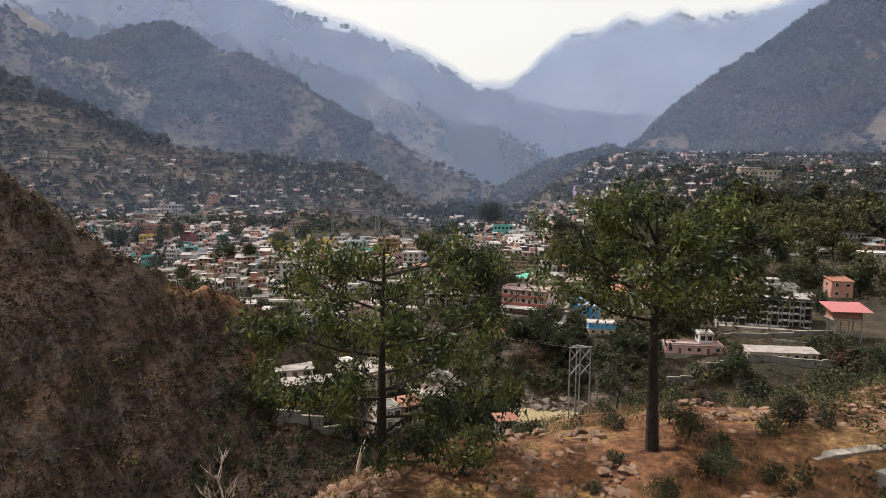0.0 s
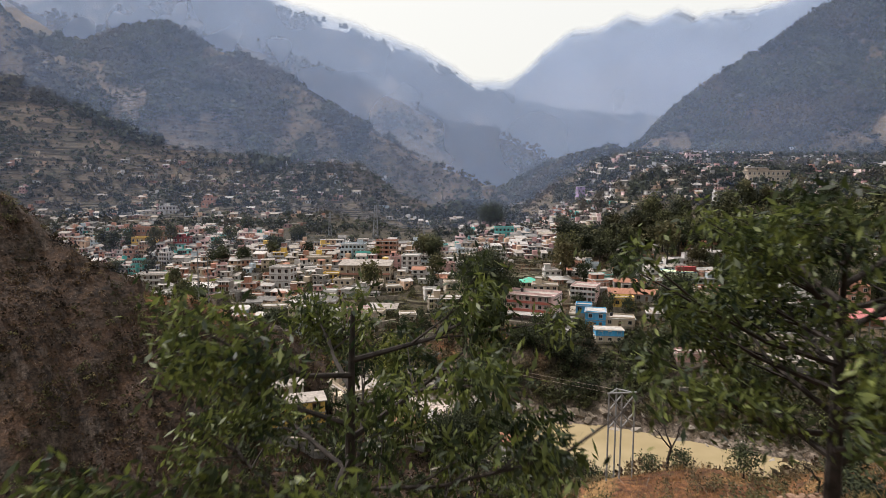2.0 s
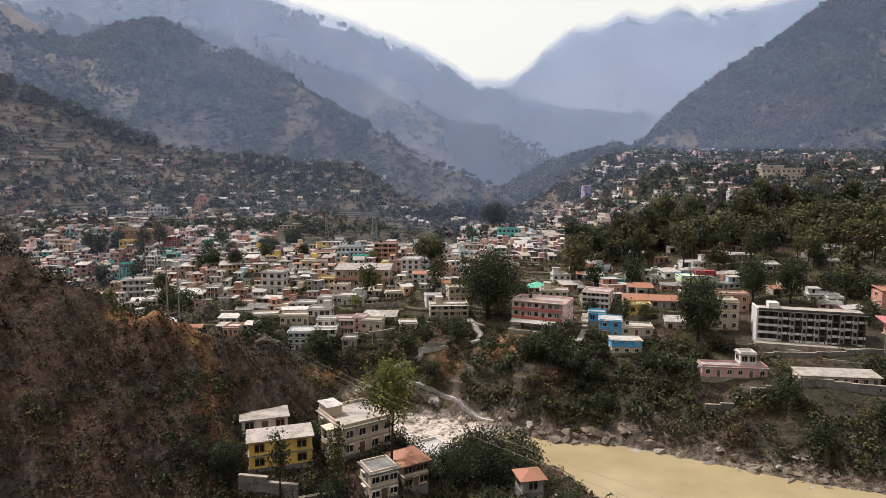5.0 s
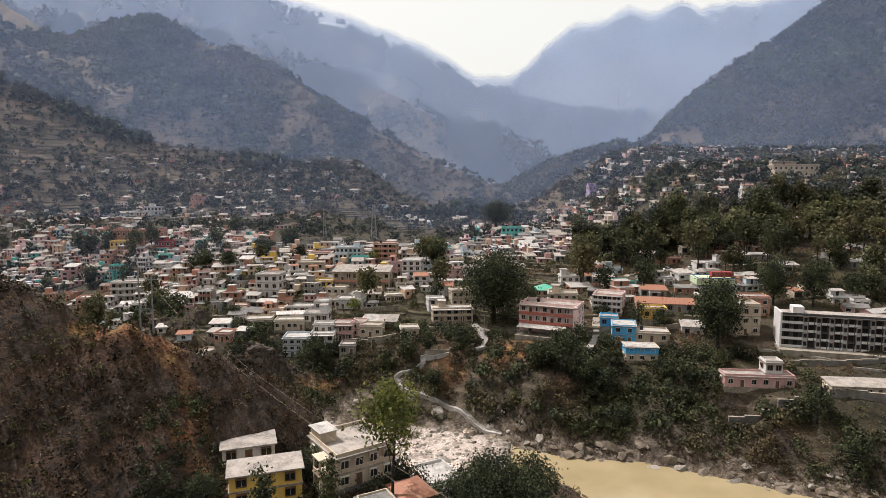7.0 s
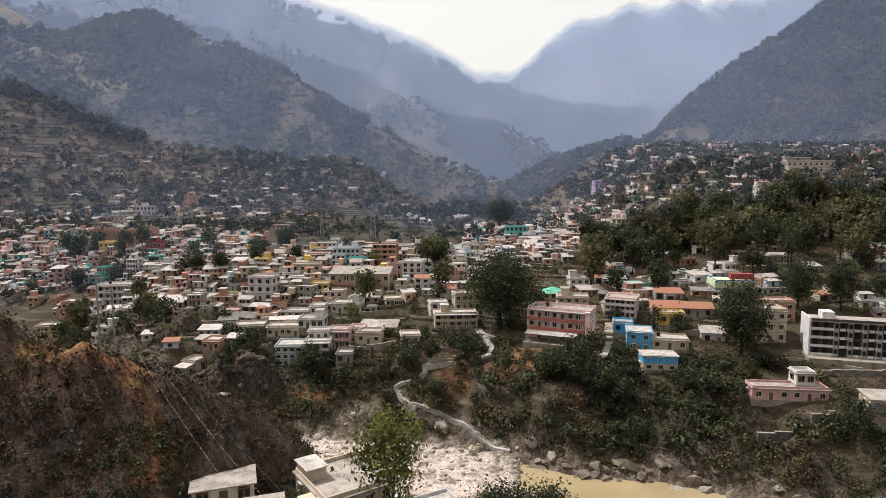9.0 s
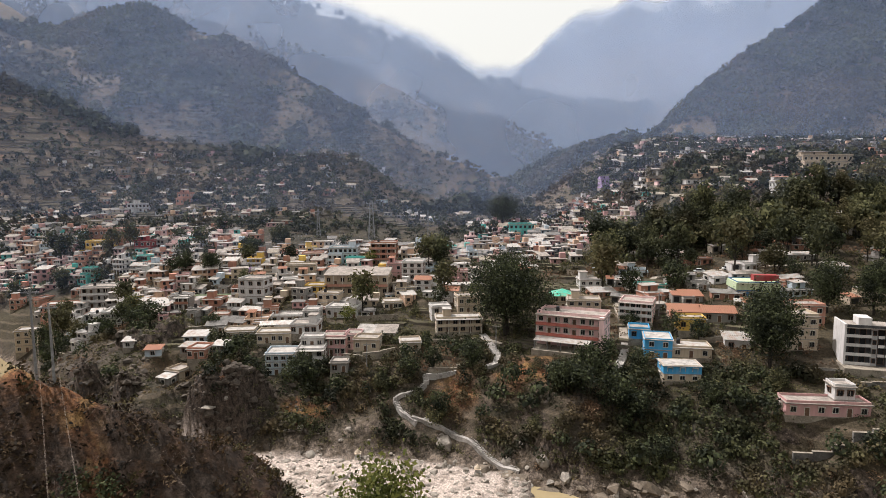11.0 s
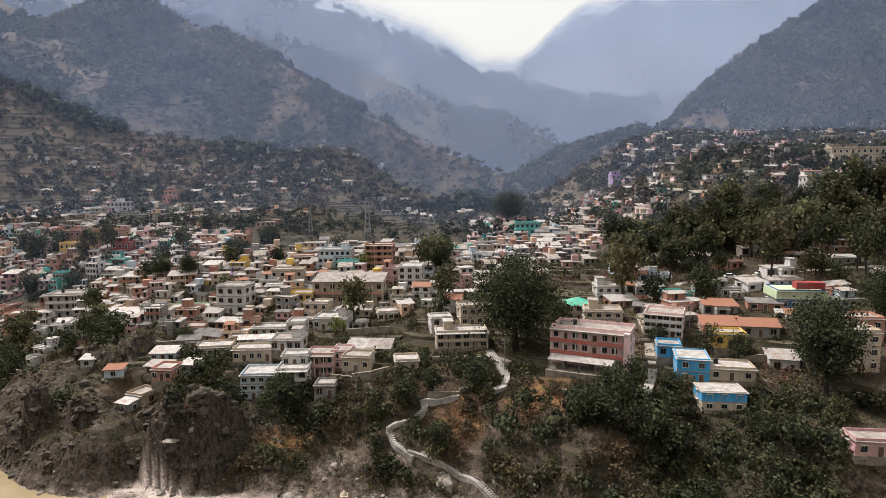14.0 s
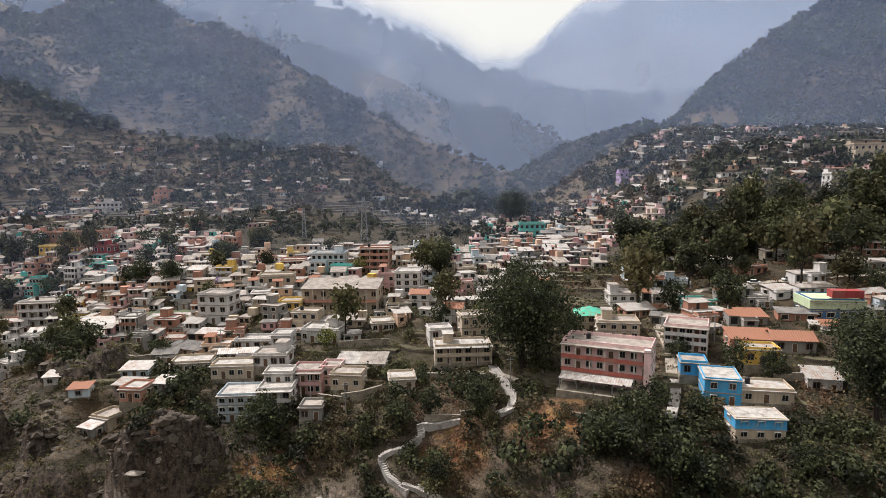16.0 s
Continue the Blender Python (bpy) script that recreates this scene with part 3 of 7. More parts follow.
def window_mesh(w, h, frame_mat, shade, pane=None):
    """A framed opening in one piece: casing, recessed pane and, if asked for, a sun lip over it."""
    key = (round(w, 1), round(h, 1), frame_mat.name, shade, pane)
    if key not in WINDOWS:
        s = Shape()
        a, b, t, lip = w / 2, h / 2, 0.1, (0.45 if shade else 0.08)

        def ring(x, z, y, top):
            return [(-x, y, -z), (x, y, -z), (x, top, z), (-x, top, z)]

        s.v = ring(a + t, b + t, 0.06, 0.06) + ring(a + t, b + t, -0.08, -lip) + ring(a, b, -0.08, -lip) + ring(a, b, -0.01, -0.01)
        for r in range(3):
            for k in range(4):
                m = (k + 1) % 4
                s.f.append((4 * r + k, 4 * r + m, 4 * r + 4 + m, 4 * r + 4 + k))
                s.i.append(0)
        if pane != "none":
            s.f.append((12, 13, 14, 15))
            s.i.append(1)
        WINDOWS[key] = s.mesh("window", frame_mat) if pane == "none" else s.mesh("door" if pane else "window", frame_mat, pane or GLASS)
    return WINDOWS[key]


def pane_mesh(w, h):
    return shared(("pane", round(w, 1), round(h, 1)), lambda: Shape().box(-w / 2, -0.015, -h / 2, -0.03, 0.02, h / 2).box(0.03, -0.015, -h / 2, w / 2, 0.02, h / 2).box(-0.03, -0.04, -h / 2, 0.03, 0.02, h / 2, 1).mesh("pane", GLASS, FRAME))


MESHES = {}


def shared(key, make):
    if key not in MESHES:
        MESHES[key] = make()
    return MESHES[key]


def tank_mesh():
    s = Shape()
    s.tube([(0, 0, 0.25), (0, 0, 1.2), (0, 0, 1.38), (0, 0, 1.45)], [0.55, 0.55, 0.4, 0.18], 10)
    s.box(-0.45, -0.45, 0, 0.45, 0.45, 0.25)
    return s.mesh("water_tank", TANK_AND_DARK)


def ridged_sheet(s, x0, x1, y0, y1, z0, z1, thick=0.06, mat=0, wave=0.09):
    """A corrugated sheet that falls from y1 to y0."""
    n = max(4, int((x1 - x0) / 0.55))
    for k in range(n):
        a, b = x0 + (x1 - x0) * k / n, x0 + (x1 - x0) * (k + 1) / n
        m = (a + b) / 2
        s.quad([(a, y0, z0), (m, y0, z0 + wave), (m, y1, z1 + wave), (a, y1, z1)], mat)
        s.quad([(m, y0, z0 + wave), (b, y0, z0), (b, y1, z1), (m, y1, z1 + wave)], mat)
    s.quad([(x0, y0, z0 - thick), (x0, y1, z1 - thick), (x1, y1, z1 - thick), (x1, y0, z0 - thick)], mat)
    s.quad([(x0, y0, z0 - thick), (x1, y0, z0 - thick), (x1, y0, z0), (x0, y0, z0)], mat)
    return s


def house(x, y, w, d, storeys, paint, yaw=0.0, base=None, sh=3.0, roof="flat", roof_mat=None, label="", category="house", group="hill town houses", windows=None, gallery=False, rail=None, side_windows=True, stair_room=False, tank=False, trim=None, frame_mat=None, win=(1.2, 1.35), plinth=4.0, parapet=0.55, doors=1, shade=True, name="house", stubs=False, fine=False):
    """A hill house. Its front face is centred on (x, y) and looks towards -y before it is turned."""
    z = z_at(x, y) if base is None else base
    wall, top = PAINT[paint], roof_mat or CONCRETE
    trim_mat = PAINT[trim] if trim else CONCRETE
    root = thing(name, (x, y, z), yaw, label, category, group)
    h = storeys * sh
    s = Shape().box(-w / 2, 0, 0, w / 2, d, h)
    part("wall", s.mesh("wall", wall), root)
    part("plinth", Shape().box(-w / 2 - 0.12, -0.12, -plinth, w / 2 + 0.12, d + 0.12, 0.18).mesh("plinth", SLATE if y < 150 else STONE), root, "rubble stone plinth")
    for k in range(1, storeys):
        part("floor_band", Shape().box(-w / 2 - 0.14, -0.14, k * sh - 0.12, w / 2 + 0.14, d + 0.14, k * sh + 0.1).mesh("floor_band", trim_mat), root)
    if roof == "flat":
        part("roof_slab", Shape().box(-w / 2 - 0.35, -0.45, h, w / 2 + 0.35, d + 0.35, h + 0.18).mesh("roof_slab", top), root)
        if parapet:
            p = Shape()
            t = 0.14
            for x0, y0, x1, y1 in ((-w / 2, 0, w / 2, t), (-w / 2, d - t, w / 2, d), (-w / 2, t, -w / 2 + t, d - t), (w / 2 - t, t, w / 2, d - t)):
                p.box(x0, y0, h + 0.18, x1, y1, h + 0.18 + parapet)
            part("parapet", p.mesh("parapet", wall), root)
    elif roof == "shed":
        s = ridged_sheet(Shape(), -w / 2 - 0.4, w / 2 + 0.4, -0.6, d + 0.4, h + 0.1, h + 0.1 + 0.16 * d)
        s.box(-w / 2, d - 0.2, h, w / 2, d, h + 0.14 * d)
        part("roof_sheet", s.mesh("roof_sheet", top), root)
    elif roof == "gable":
        s = Shape()
        ridged_sheet(s, -w / 2 - 0.4, w / 2 + 0.4, -0.5, d / 2, h + 0.02, h + 0.24 * d)
        s.quad([(-w / 2 - 0.4, d / 2, h + 0.24 * d), (w / 2 + 0.4, d / 2, h + 0.24 * d), (w / 2 + 0.4, d + 0.5, h + 0.02), (-w / 2 - 0.4, d + 0.5, h + 0.02)])
        part("roof_sheet", s.mesh("roof_sheet", top), root)
        for e in (-w / 2, w / 2):
            part("gable_wall", Shape().quad([(e, 0, h), (e, d, h), (e, d / 2, h + 0.22 * d)]).mesh("gable_wall", wall), root)
    elif roof == "hip":
        s, o, k = Shape(), 0.6, min(w, d) / 2
        zz = h + 0.5 * k
        a, b, c, e = (-w / 2 - o, -o, h), (w / 2 + o, -o, h), (w / 2 + o, d + o, h), (-w / 2 - o, d + o, h)
        p, q = ((-w / 2 + k, d / 2, zz), (w / 2 - k, d / 2, zz)) if w >= d else ((0, k, zz), (0, d - k, zz))
        if w >= d:
            s.quad([a, b, q, p]).quad([c, e, p, q]).quad([b, c, q]).quad([e, a, p])
        else:
            s.quad([b, c, q, p]).quad([e, a, p, q]).quad([a, b, p]).quad([c, e, q])
        s.quad([e, c, b, a])
        part("roof_sheet", s.mesh("roof_sheet", top), root)
    fm = frame_mat or (FRAME if (int(abs(x * 7)) % 3) else WOOD)
    own = random.Random(int(x * 31 + y * 17))
    wing = None
    if not fine and not gallery and w > 5 and own.random() < 0.6:
        # a lower or narrower block in front with a roof terrace of its own
        ww, wd, wk = w * own.uniform(0.42, 0.62), own.uniform(1.8, 3.6), max(1, storeys - 1)
        wx, wh = own.choice((-1, 1)) * (w - ww) / 2, max(1, storeys - 1) * sh - (0.5 if storeys == 1 else 0.3)
        wing = (wx - ww / 2, wx + ww / 2, wd, wk)
        s = Shape().box(wing[0], -wd, -plinth, wing[1], -0.005, wh).box(wing[0] - 0.2, -wd - 0.25, wh, wing[1] + 0.2, -0.15, wh + 0.15, 1)
        for x0, x1, y0, y1 in ((wing[0], wing[1], -wd, -wd + 0.12), (wing[0], wing[0] + 0.12, -wd + 0.12, -0.15), (wing[1] - 0.12, wing[1], -wd + 0.12, -0.15)):
            s.box(x0, y0, wh + 0.15, x1, y1, wh + 0.15 + (0.65 if own.random() < 0.8 else 0.3))
        part("wing", s.mesh("wing", wall, own.choice([top if roof == "flat" else CONCRETE, CONCRETE_PALE])), root)
    win = (win[0], min(win[1], 0.52 * sh))
    wm = window_mesh(win[0], win[1], fm, shade and not gallery, "none" if fine else None)

    def put_window(at, turn=0.0):
        ob = part("window", wm, root, "", at, turn)
        if fine:
            part("pane", pane_mesh(*win), ob)

    n = windows or max(2, int(w / 2.3))
    door_high = min(2.0, round(0.78 * sh, 1))
    dm = window_mesh(1.0, door_high, FRAME, False, WOOD)
    for k in range(storeys):
        for c in range(n):
            px = -w / 2 + w * (c + 0.5) / n
            out = -wing[2] if wing and k < wing[3] and wing[0] + 0.6 < px < wing[1] - 0.6 else 0.0
            if wing and not out and k < wing[3] and wing[0] - 0.6 < px < wing[1] + 0.6:
                continue
            if doors and (k == 0 or gallery) and c % 3 == 1:
                part("door", dm, root, "", (px, out - 0.02, k * sh + 0.13 + door_high / 2))
            else:
                put_window((px, out - 0.03, k * sh + (0.5 if out else 0.57) * sh))
        if side_windows:
            m = max(1, int(d / 3.6))
            for c in range(m):
                py = d * (c + 0.5) / m
                e = -1 if x > 0 else 1
                if abs(yaw) > 12:
                    e = 1 if yaw < 0 else -1
                put_window((e * (w / 2 + 0.03), py, k * sh + 0.57 * sh), math.pi / 2 * e)
    if gallery:
        rm = PAINT[rail] if rail else wall
        for k in range(1, storeys + (0 if roof == "flat" else 0)):
            part("balcony", Shape().box(-w / 2, -1.35, k * sh - 0.14, w / 2, -0.14, k * sh + 0.02).mesh("balcony", CONCRETE), root)
            part("railing", Shape().box(-w / 2, -1.38, k * sh + 0.02, w / 2, -1.28, k * sh + 0.95).mesh("railing", rm), root)
        part("balcony_roof", Shape().box(-w / 2 - 0.2, -1.7, h - 0.05, w / 2 + 0.2, -0.46, h + 0.13).mesh("balcony_roof", top), root)
        pm = shared(("post", storeys, sh), lambda: Shape().box(-0.13, -0.13, 0, 0.13, 0.13, storeys * sh - 0.06).mesh("post", FRAME))
        for c in range(max(3, int(w / 3.2)) + 1):
            part("post", pm, root, "", (-w / 2 + 0.15 + (w - 0.3) * c / max(3, int(w / 3.2)), -1.2, 0))
    if stair_room and roof == "flat":
        e = 1 if (x * 3) % 2 > 1 else -1
        part("stair_room", Shape().box(e * w / 4 - 1.3, d * 0.45, h + 0.18, e * w / 4 + 1.3, d - 0.3, h + 2.6).box(e * w / 4 - 1.55, d * 0.45 - 0.3, h + 2.6, e * w / 4 + 1.55, d - 0.1, h + 2.75, 1).mesh("stair_room", wall, top), root)
    if stubs and roof == "flat":
        pm = shared("stub", lambda: Shape().box(-0.13, -0.13, 0, 0.13, 0.13, 1.1).mesh("column_stub", CONCRETE))
        for px in (-w / 2 + 0.2, w / 2 - 0.2):
            for py in (0.2, d - 0.2):
                part("column_stub", pm, root, "", (px, py, h + 0.18))
    if y > 150 and not fine and own.random() < 0.5:
        e, lw, ld = own.choice((-1, 1)), own.uniform(1.8, 3.4), d * own.uniform(0.5, 0.85)
        a, b = (w / 2 + 0.15, w / 2 + 0.15 + lw) if e > 0 else (-w / 2 - 0.15 - lw, -w / 2 - 0.15)
        # near-black panel on the front wall paints the dark inside of an opening
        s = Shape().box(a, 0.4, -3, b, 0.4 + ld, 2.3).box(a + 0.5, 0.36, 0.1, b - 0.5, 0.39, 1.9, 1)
        part("lean_to", ridged_sheet(s, a - 0.2, b + 0.2, 0, 0.6 + ld, 2.35, 2.95, mat=2).mesh("lean_to", own.choice([wall, PAINT["grey"], STONE]), TANK_AND_DARK, own.choice([TIN, TIN_RED, SLATE, TIN])), root, "sheet-roofed lean-to")
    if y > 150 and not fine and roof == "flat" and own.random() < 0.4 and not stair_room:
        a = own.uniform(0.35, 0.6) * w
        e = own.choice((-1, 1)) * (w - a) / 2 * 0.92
        # its doorway is a near-black panel, coloured like an unlit inside
        part("roof_shed", ridged_sheet(Shape().box(e - a / 2 + 0.2, d * 0.5, h + 0.18, e + a / 2 - 0.2, d - 0.25, h + 2.2).box(e - 0.5, d * 0.5 - 0.03, h + 0.2, e + 0.4, d * 0.5 - 0.01, h + 1.95, 1), e - a / 2, e + a / 2, d * 0.28, d, h + 2.25, h + 2.6, mat=2).mesh("roof_shed", wall, TANK_AND_DARK, own.choice([TIN, SLATE, TIN_RED, TIN])), root, "room with a sheet roof on top")
    if (tank or (not fine and own.random() < 0.3)) and roof == "flat":
        part("water_tank", shared("tank", tank_mesh), root, "black plastic water tank", (-w / 4, d * 0.6, h + 0.19))
    return root


FOOT = []   # taken plots: x, y, radius


def plot_free(x, y, r):
    return all((x - a) ** 2 + (y - b) ** 2 > (r + c) ** 2 for a, b, c in FOOT)


def key_house(x, y, w, d, *rest, **more):
    yaw = radians(more.get("yaw", 0.0))
    FOOT.append((x - math.sin(yaw) * d / 2, y + math.cos(yaw) * d / 2, 0.5 * max(w, d) + 0.5))
    return house(x, y, w, d, *rest, fine=y < 300, **more)

# ---- houses that stand out ----
key_house(29.3, 235.7, 19.9, 9, 3, "rose", yaw=-24, gallery=True, rail="brick", base=22.6, sh=3.10, label="three-storey pink hotel with red-brown gallery railings above the bank", category="hotel", tank=True, windows=8, parapet=0.8)
key_house(52.0, 226.3, 7.3, 9, 2, "blue", yaw=-14, base=21.6, sh=2.80, label="bright sky-blue two-storey house with a flat pale roof", roof_mat=CONCRETE_PALE, windows=2, parapet=0.3, plinth=6)
key_house(49.8, 236.5, 5.8, 6, 1, "blue", yaw=-14, base=24.7, sh=3.00, label="small bright blue annexe beside the lane", windows=2, tank=False)
key_house(54.4, 214.8, 9.4, 6, 2, "cream", yaw=-5, base=19.1, sh=2.10, label="cream house with a sky-blue upper wall and flat roof", roof_mat=CONCRETE_PALE, parapet=0.15, windows=3, doors=0, plinth=6)
key_house(60.6, 225.1, 10.7, 7, 1, "cream", yaw=-10, base=22.4, sh=2.80, label="low cream house with a bleached flat roof", roof_mat=TIN_WHITE, windows=3, tank=True, plinth=6)
key_house(-56.8, 236.7, 8.7, 8, 3, "pale", yaw=4, base=13.7, sh=2.13, label="pale blue-white three-storey house on the cliff edge", roof_mat=CONCRETE_PALE, windows=4, plinth=7)
key_house(-47.7, 237.0, 8.0, 8, 2, "white", yaw=4, base=16.3, sh=2.55, label="white stepped house with grey balconies on the cliff edge", windows=3, gallery=True, roof_mat=CONCRETE_PALE, plinth=7)
key_house(-53, 261, 5.4, 6, 2, "white", label="narrow white house with a flat roof", roof_mat=CONCRETE_PALE)
key_house(-75.2, 254.0, 10.3, 7, 1, "cream", yaw=10, base=19.9, sh=2.80, label="long cream house with a bleached flat roof by the bend", roof_mat=CONCRETE_PALE, windows=6)
key_house(-52.8, 250.2, 8.7, 7, 1, "white", base=22.9, sh=2.90, label="white two-storey house with a roof terrace", stair_room=True, windows=4)
key_house(-42.2, 245.4, 7.5, 7, 2, "pink", base=17.1, sh=2.95, label="pale pink house with balconies and a red awning", gallery=True, windows=4)
key_house(-33.7, 255.0, 6.2, 7, 1, "white", yaw=-3, base=19.4, sh=2.80, label="low white house with an open roof shelter", roof="shed", roof_mat=CONCRETE_PALE, windows=3)
key_house(-27.2, 254.4, 6.6, 7, 1, "white", yaw=-3, base=19.9, sh=2.40, label="low white house with a large bleached roof", roof="shed", roof_mat=CONCRETE, windows=3)
key_house(-31.9, 242.8, 7.7, 6, 1, "cream", yaw=-6, base=19.1, sh=3.90, label="cream cottage behind a curved stone wall", windows=3, plinth=6)
key_house(-17.8, 240.4, 6.2, 6, 1, "cream", yaw=8, base=20.0, sh=2.70, label="cream cottage with a flat roof at the end of the lane", roof_mat=CONCRETE_PALE, windows=2)
key_house(-38.2, 232.5, 5.2, 5, 1, "grey", base=15.8, sh=3.00, label="grey shed with open front under the houses", windows=2, plinth=6)
key_house(-44.1, 268.9, 11.1, 9, 1, "white", yaw=-6, base=23.9, sh=3.70, label="large white villa with stepped terraces", stair_room=True, roof_mat=CONCRETE_PALE, windows=5)
key_house(-26.4, 274.5, 6.4, 7, 1, "cream", yaw=14, base=25.7, sh=2.60, label="low cream bungalow with a pale roof", roof_mat=CONCRETE_PALE, windows=4)
key_house(-9.0, 263.8, 6.4, 6, 2, "white", yaw=12, sh=2.7, label="small white house with a bleached roof", roof_mat=CONCRETE_PALE)
key_house(1.5, 268.8, 9.6, 7, 2, "cream", yaw=12, sh=3.0, label="tan house under the great tree", roof_mat=CONCRETE)
key_house(-3.0, 253.5, 14.7, 7, 2, "cream", yaw=5, base=22.6, sh=2.25, label="long tan house with a veranda and pale roofs", gallery=True, windows=6, roof_mat=CONCRETE_PALE, stair_room=True)
key_house(-61.9, 248, 10.6, 6, 1, "cream", yaw=4, base=20.4, sh=3.3, label="wide cream house with a large bleached terrace roof", roof_mat=CONCRETE_PALE, windows=5)
key_house(-48.4, 242.6, 6.9, 5, 1, "white", yaw=4, base=20.6, sh=3.0, label="white upper house with an open terrace in front", roof_mat=CONCRETE_PALE, windows=3, plinth=5)
key_house(-37.0, 248.5, 5.0, 6, 2, "rose", yaw=-3, base=18.2, sh=2.4, label="narrow pale pink house in the attached row", windows=2)
key_house(-118, 282, 11.5, 7, 1, "white", yaw=8, sh=3.0, label="low white house with a wide bleached roof", roof_mat=TIN_WHITE, roof="shed", windows=4)
key_house(-76.7, 240.6, 4.4, 4, 1, "grey", yaw=-8, base=19.6, sh=2.3, label="grey shack with a bleached sheet roof on the cliff", roof="shed", roof_mat=TIN_WHITE, windows=2, plinth=6)
key_house(-86.2, 242.0, 6.4, 4, 1, "grey", yaw=-6, base=18.6, sh=2.4, label="low cement hut with a patched tin roof", roof="shed", roof_mat=TIN, windows=2, plinth=6)
key_house(-97.0, 240.5, 4.6, 3.6, 1, "pale", yaw=10, sh=2.3, label="pale shack with a rusty sheet roof among the rocks", roof="shed", roof_mat=TIN_RED, windows=1, plinth=6)
key_house(-106, 246, 6.0, 4, 1, "white", yaw=10, sh=2.3, label="low white hut with a tin roof above the rocks", roof="shed", roof_mat=TIN_WHITE, windows=2, plinth=6)
key_house(-42.1, 290.1, 24.4, 10, 2, "cream", yaw=-2, base=27.3, sh=4.40, label="long brown-cream school with a pale sheet roof", category="school", roof="shed", roof_mat=CONCRETE, windows=9, gallery=True, rail="salmon")
key_house(-21.1, 296.6, 8.3, 10, 4, "white", yaw=-4, base=30.7, sh=2.27, label="four-storey white block of flats", category="apartment block", roof_mat=CONCRETE_PALE, windows=3, shade=False)
key_house(-28.6, 303, 6.2, 8, 2, "pink", sh=3.2, label="dull pink house against the white block", windows=2)
key_house(-36.0, 328.1, 11.3, 9, 4, "brown", base=34.7, sh=2.42, label="brick-red four-storey house with balconies", gallery=True, rail="salmon", windows=5)
key_house(-54.3, 329.1, 12.7, 9, 3, "pale", base=34.9, sh=2.47, label="white three-storey house with rows of dark windows", windows=6, stair_room=True)
key_house(-69.1, 333.1, 9.6, 8, 2, "salmon", yaw=8, base=34.4, sh=2.45, label="orange-red house with arched openings", windows=4, gallery=True, rail="brown")
key_house(-57.5, 285.9, 7.3, 7, 2, "yellow", base=27.5, sh=2.40, label="bright yellow two-storey house", windows=3, roof_mat=CONCRETE)
key_house(-67.2, 303.7, 12, 7, 2, "cream", yaw=6, sh=3.0, label="tan house in a stepped row", windows=4)
key_house(-80.6, 283, 10, 8, 3, "white", yaw=-8, sh=3.1, label="white three-storey house with a tall stair tower", windows=3)
key_house(-63.5, 268.2, 10.7, 6, 1, "white", base=22.4, sh=2.40, label="low white house with a wide eave", windows=4, roof_mat=CONCRETE_PALE)
key_house(-88.7, 271.4, 7.0, 7, 2, "salmon", yaw=6, base=20.2, sh=2.05, label="dusty pink house above the bend", windows=3)
key_house(-98.9, 289.8, 15.0, 8, 1, "green", yaw=8, base=23.6, sh=3.10, label="long pale green house with a bleached roof", windows=6, roof_mat=CONCRETE_PALE)
key_house(-130.0, 281.0, 13.0, 9, 3, "white", yaw=8, base=17.3, sh=2.00, label="three-storey cream-white house with many windows", windows=7, roof_mat=CONCRETE_PALE)
key_house(-141.7, 277.4, 11.5, 8, 2, "pale", yaw=10, base=11.3, sh=2.40, label="pale blue house low over the river", windows=4, plinth=7)
key_house(-154.8, 310, 14, 9, 3, "white", yaw=8, sh=3.0, label="white house with balconies over the river", gallery=True, windows=5)
key_house(-176, 295, 8.5, 7, 3, "cream", yaw=14, sh=2.9, label="three-storey cream house low over the river", windows=3, roof_mat=CONCRETE_PALE, plinth=7)
key_house(-170, 307, 13, 8, 2, "salmon", yaw=12, sh=3.0, label="orange-washed house with a pale flat roof over the river", windows=4, roof_mat=CONCRETE_PALE, plinth=7)
key_house(-96.1, 313.0, 7.6, 7, 1, "purple", base=30.5, sh=3.90, label="lilac two-storey house with a flat roof", windows=3)
key_house(-81.8, 236.3, 5.5, 6, 1, "salmon", yaw=-4, base=18.8, sh=3.00, label="small salmon house with a flat roof on the cliff", windows=3, roof_mat=CONCRETE_PALE, plinth=7)
key_house(-87.9, 233.5, 5.3, 6, 1, "cream", yaw=-20, base=12.9, sh=3.10, label="small cream house with an overhanging roof on the cliff", windows=2, plinth=8)
key_house(-101.8, 233.1, 2.0, 3.2, 1, "white", yaw=12, base=12.8, sh=2.70, label="tiny white hut among the rocks over the water", windows=1, parapet=0, roof_mat=CONCRETE_PALE, plinth=8, doors=0)
key_house(-89.0, 230.1, 4.1, 3.2, 1, "grey", yaw=-20, base=12.6, sh=2.60, label="grey lean-to hut with a bleached sheet roof", roof="shed", roof_mat=TIN_WHITE, windows=1, plinth=6)
key_house(-87.8, 249.4, 6.9, 5, 1, "pale", yaw=4, base=20.1, sh=2.40, label="low pale blue house with a tin roof", roof="shed", roof_mat=TIN_WHITE, windows=3)
key_house(52.1, 248.1, 10.0, 9, 3, "rose", yaw=-24, base=27.2, sh=2.03, label="three-storey pink apartment house with pale columns", category="apartment house", gallery=True, rail="white", windows=6, roof_mat=CONCRETE)
key_house(38.1, 257.3, 10.6, 8, 2, "cream", yaw=-8, base=27.9, sh=2.10, label="rounded yellow-cream house with roof rooms", stair_room=True, windows=4)
key_house(33.0, 267.1, 7.7, 8, 2, "cream", yaw=-6, base=27.3, sh=2.35, label="cream house under a bright green sheet roof", roof="hip", roof_mat=TIN_GREEN, windows=3)
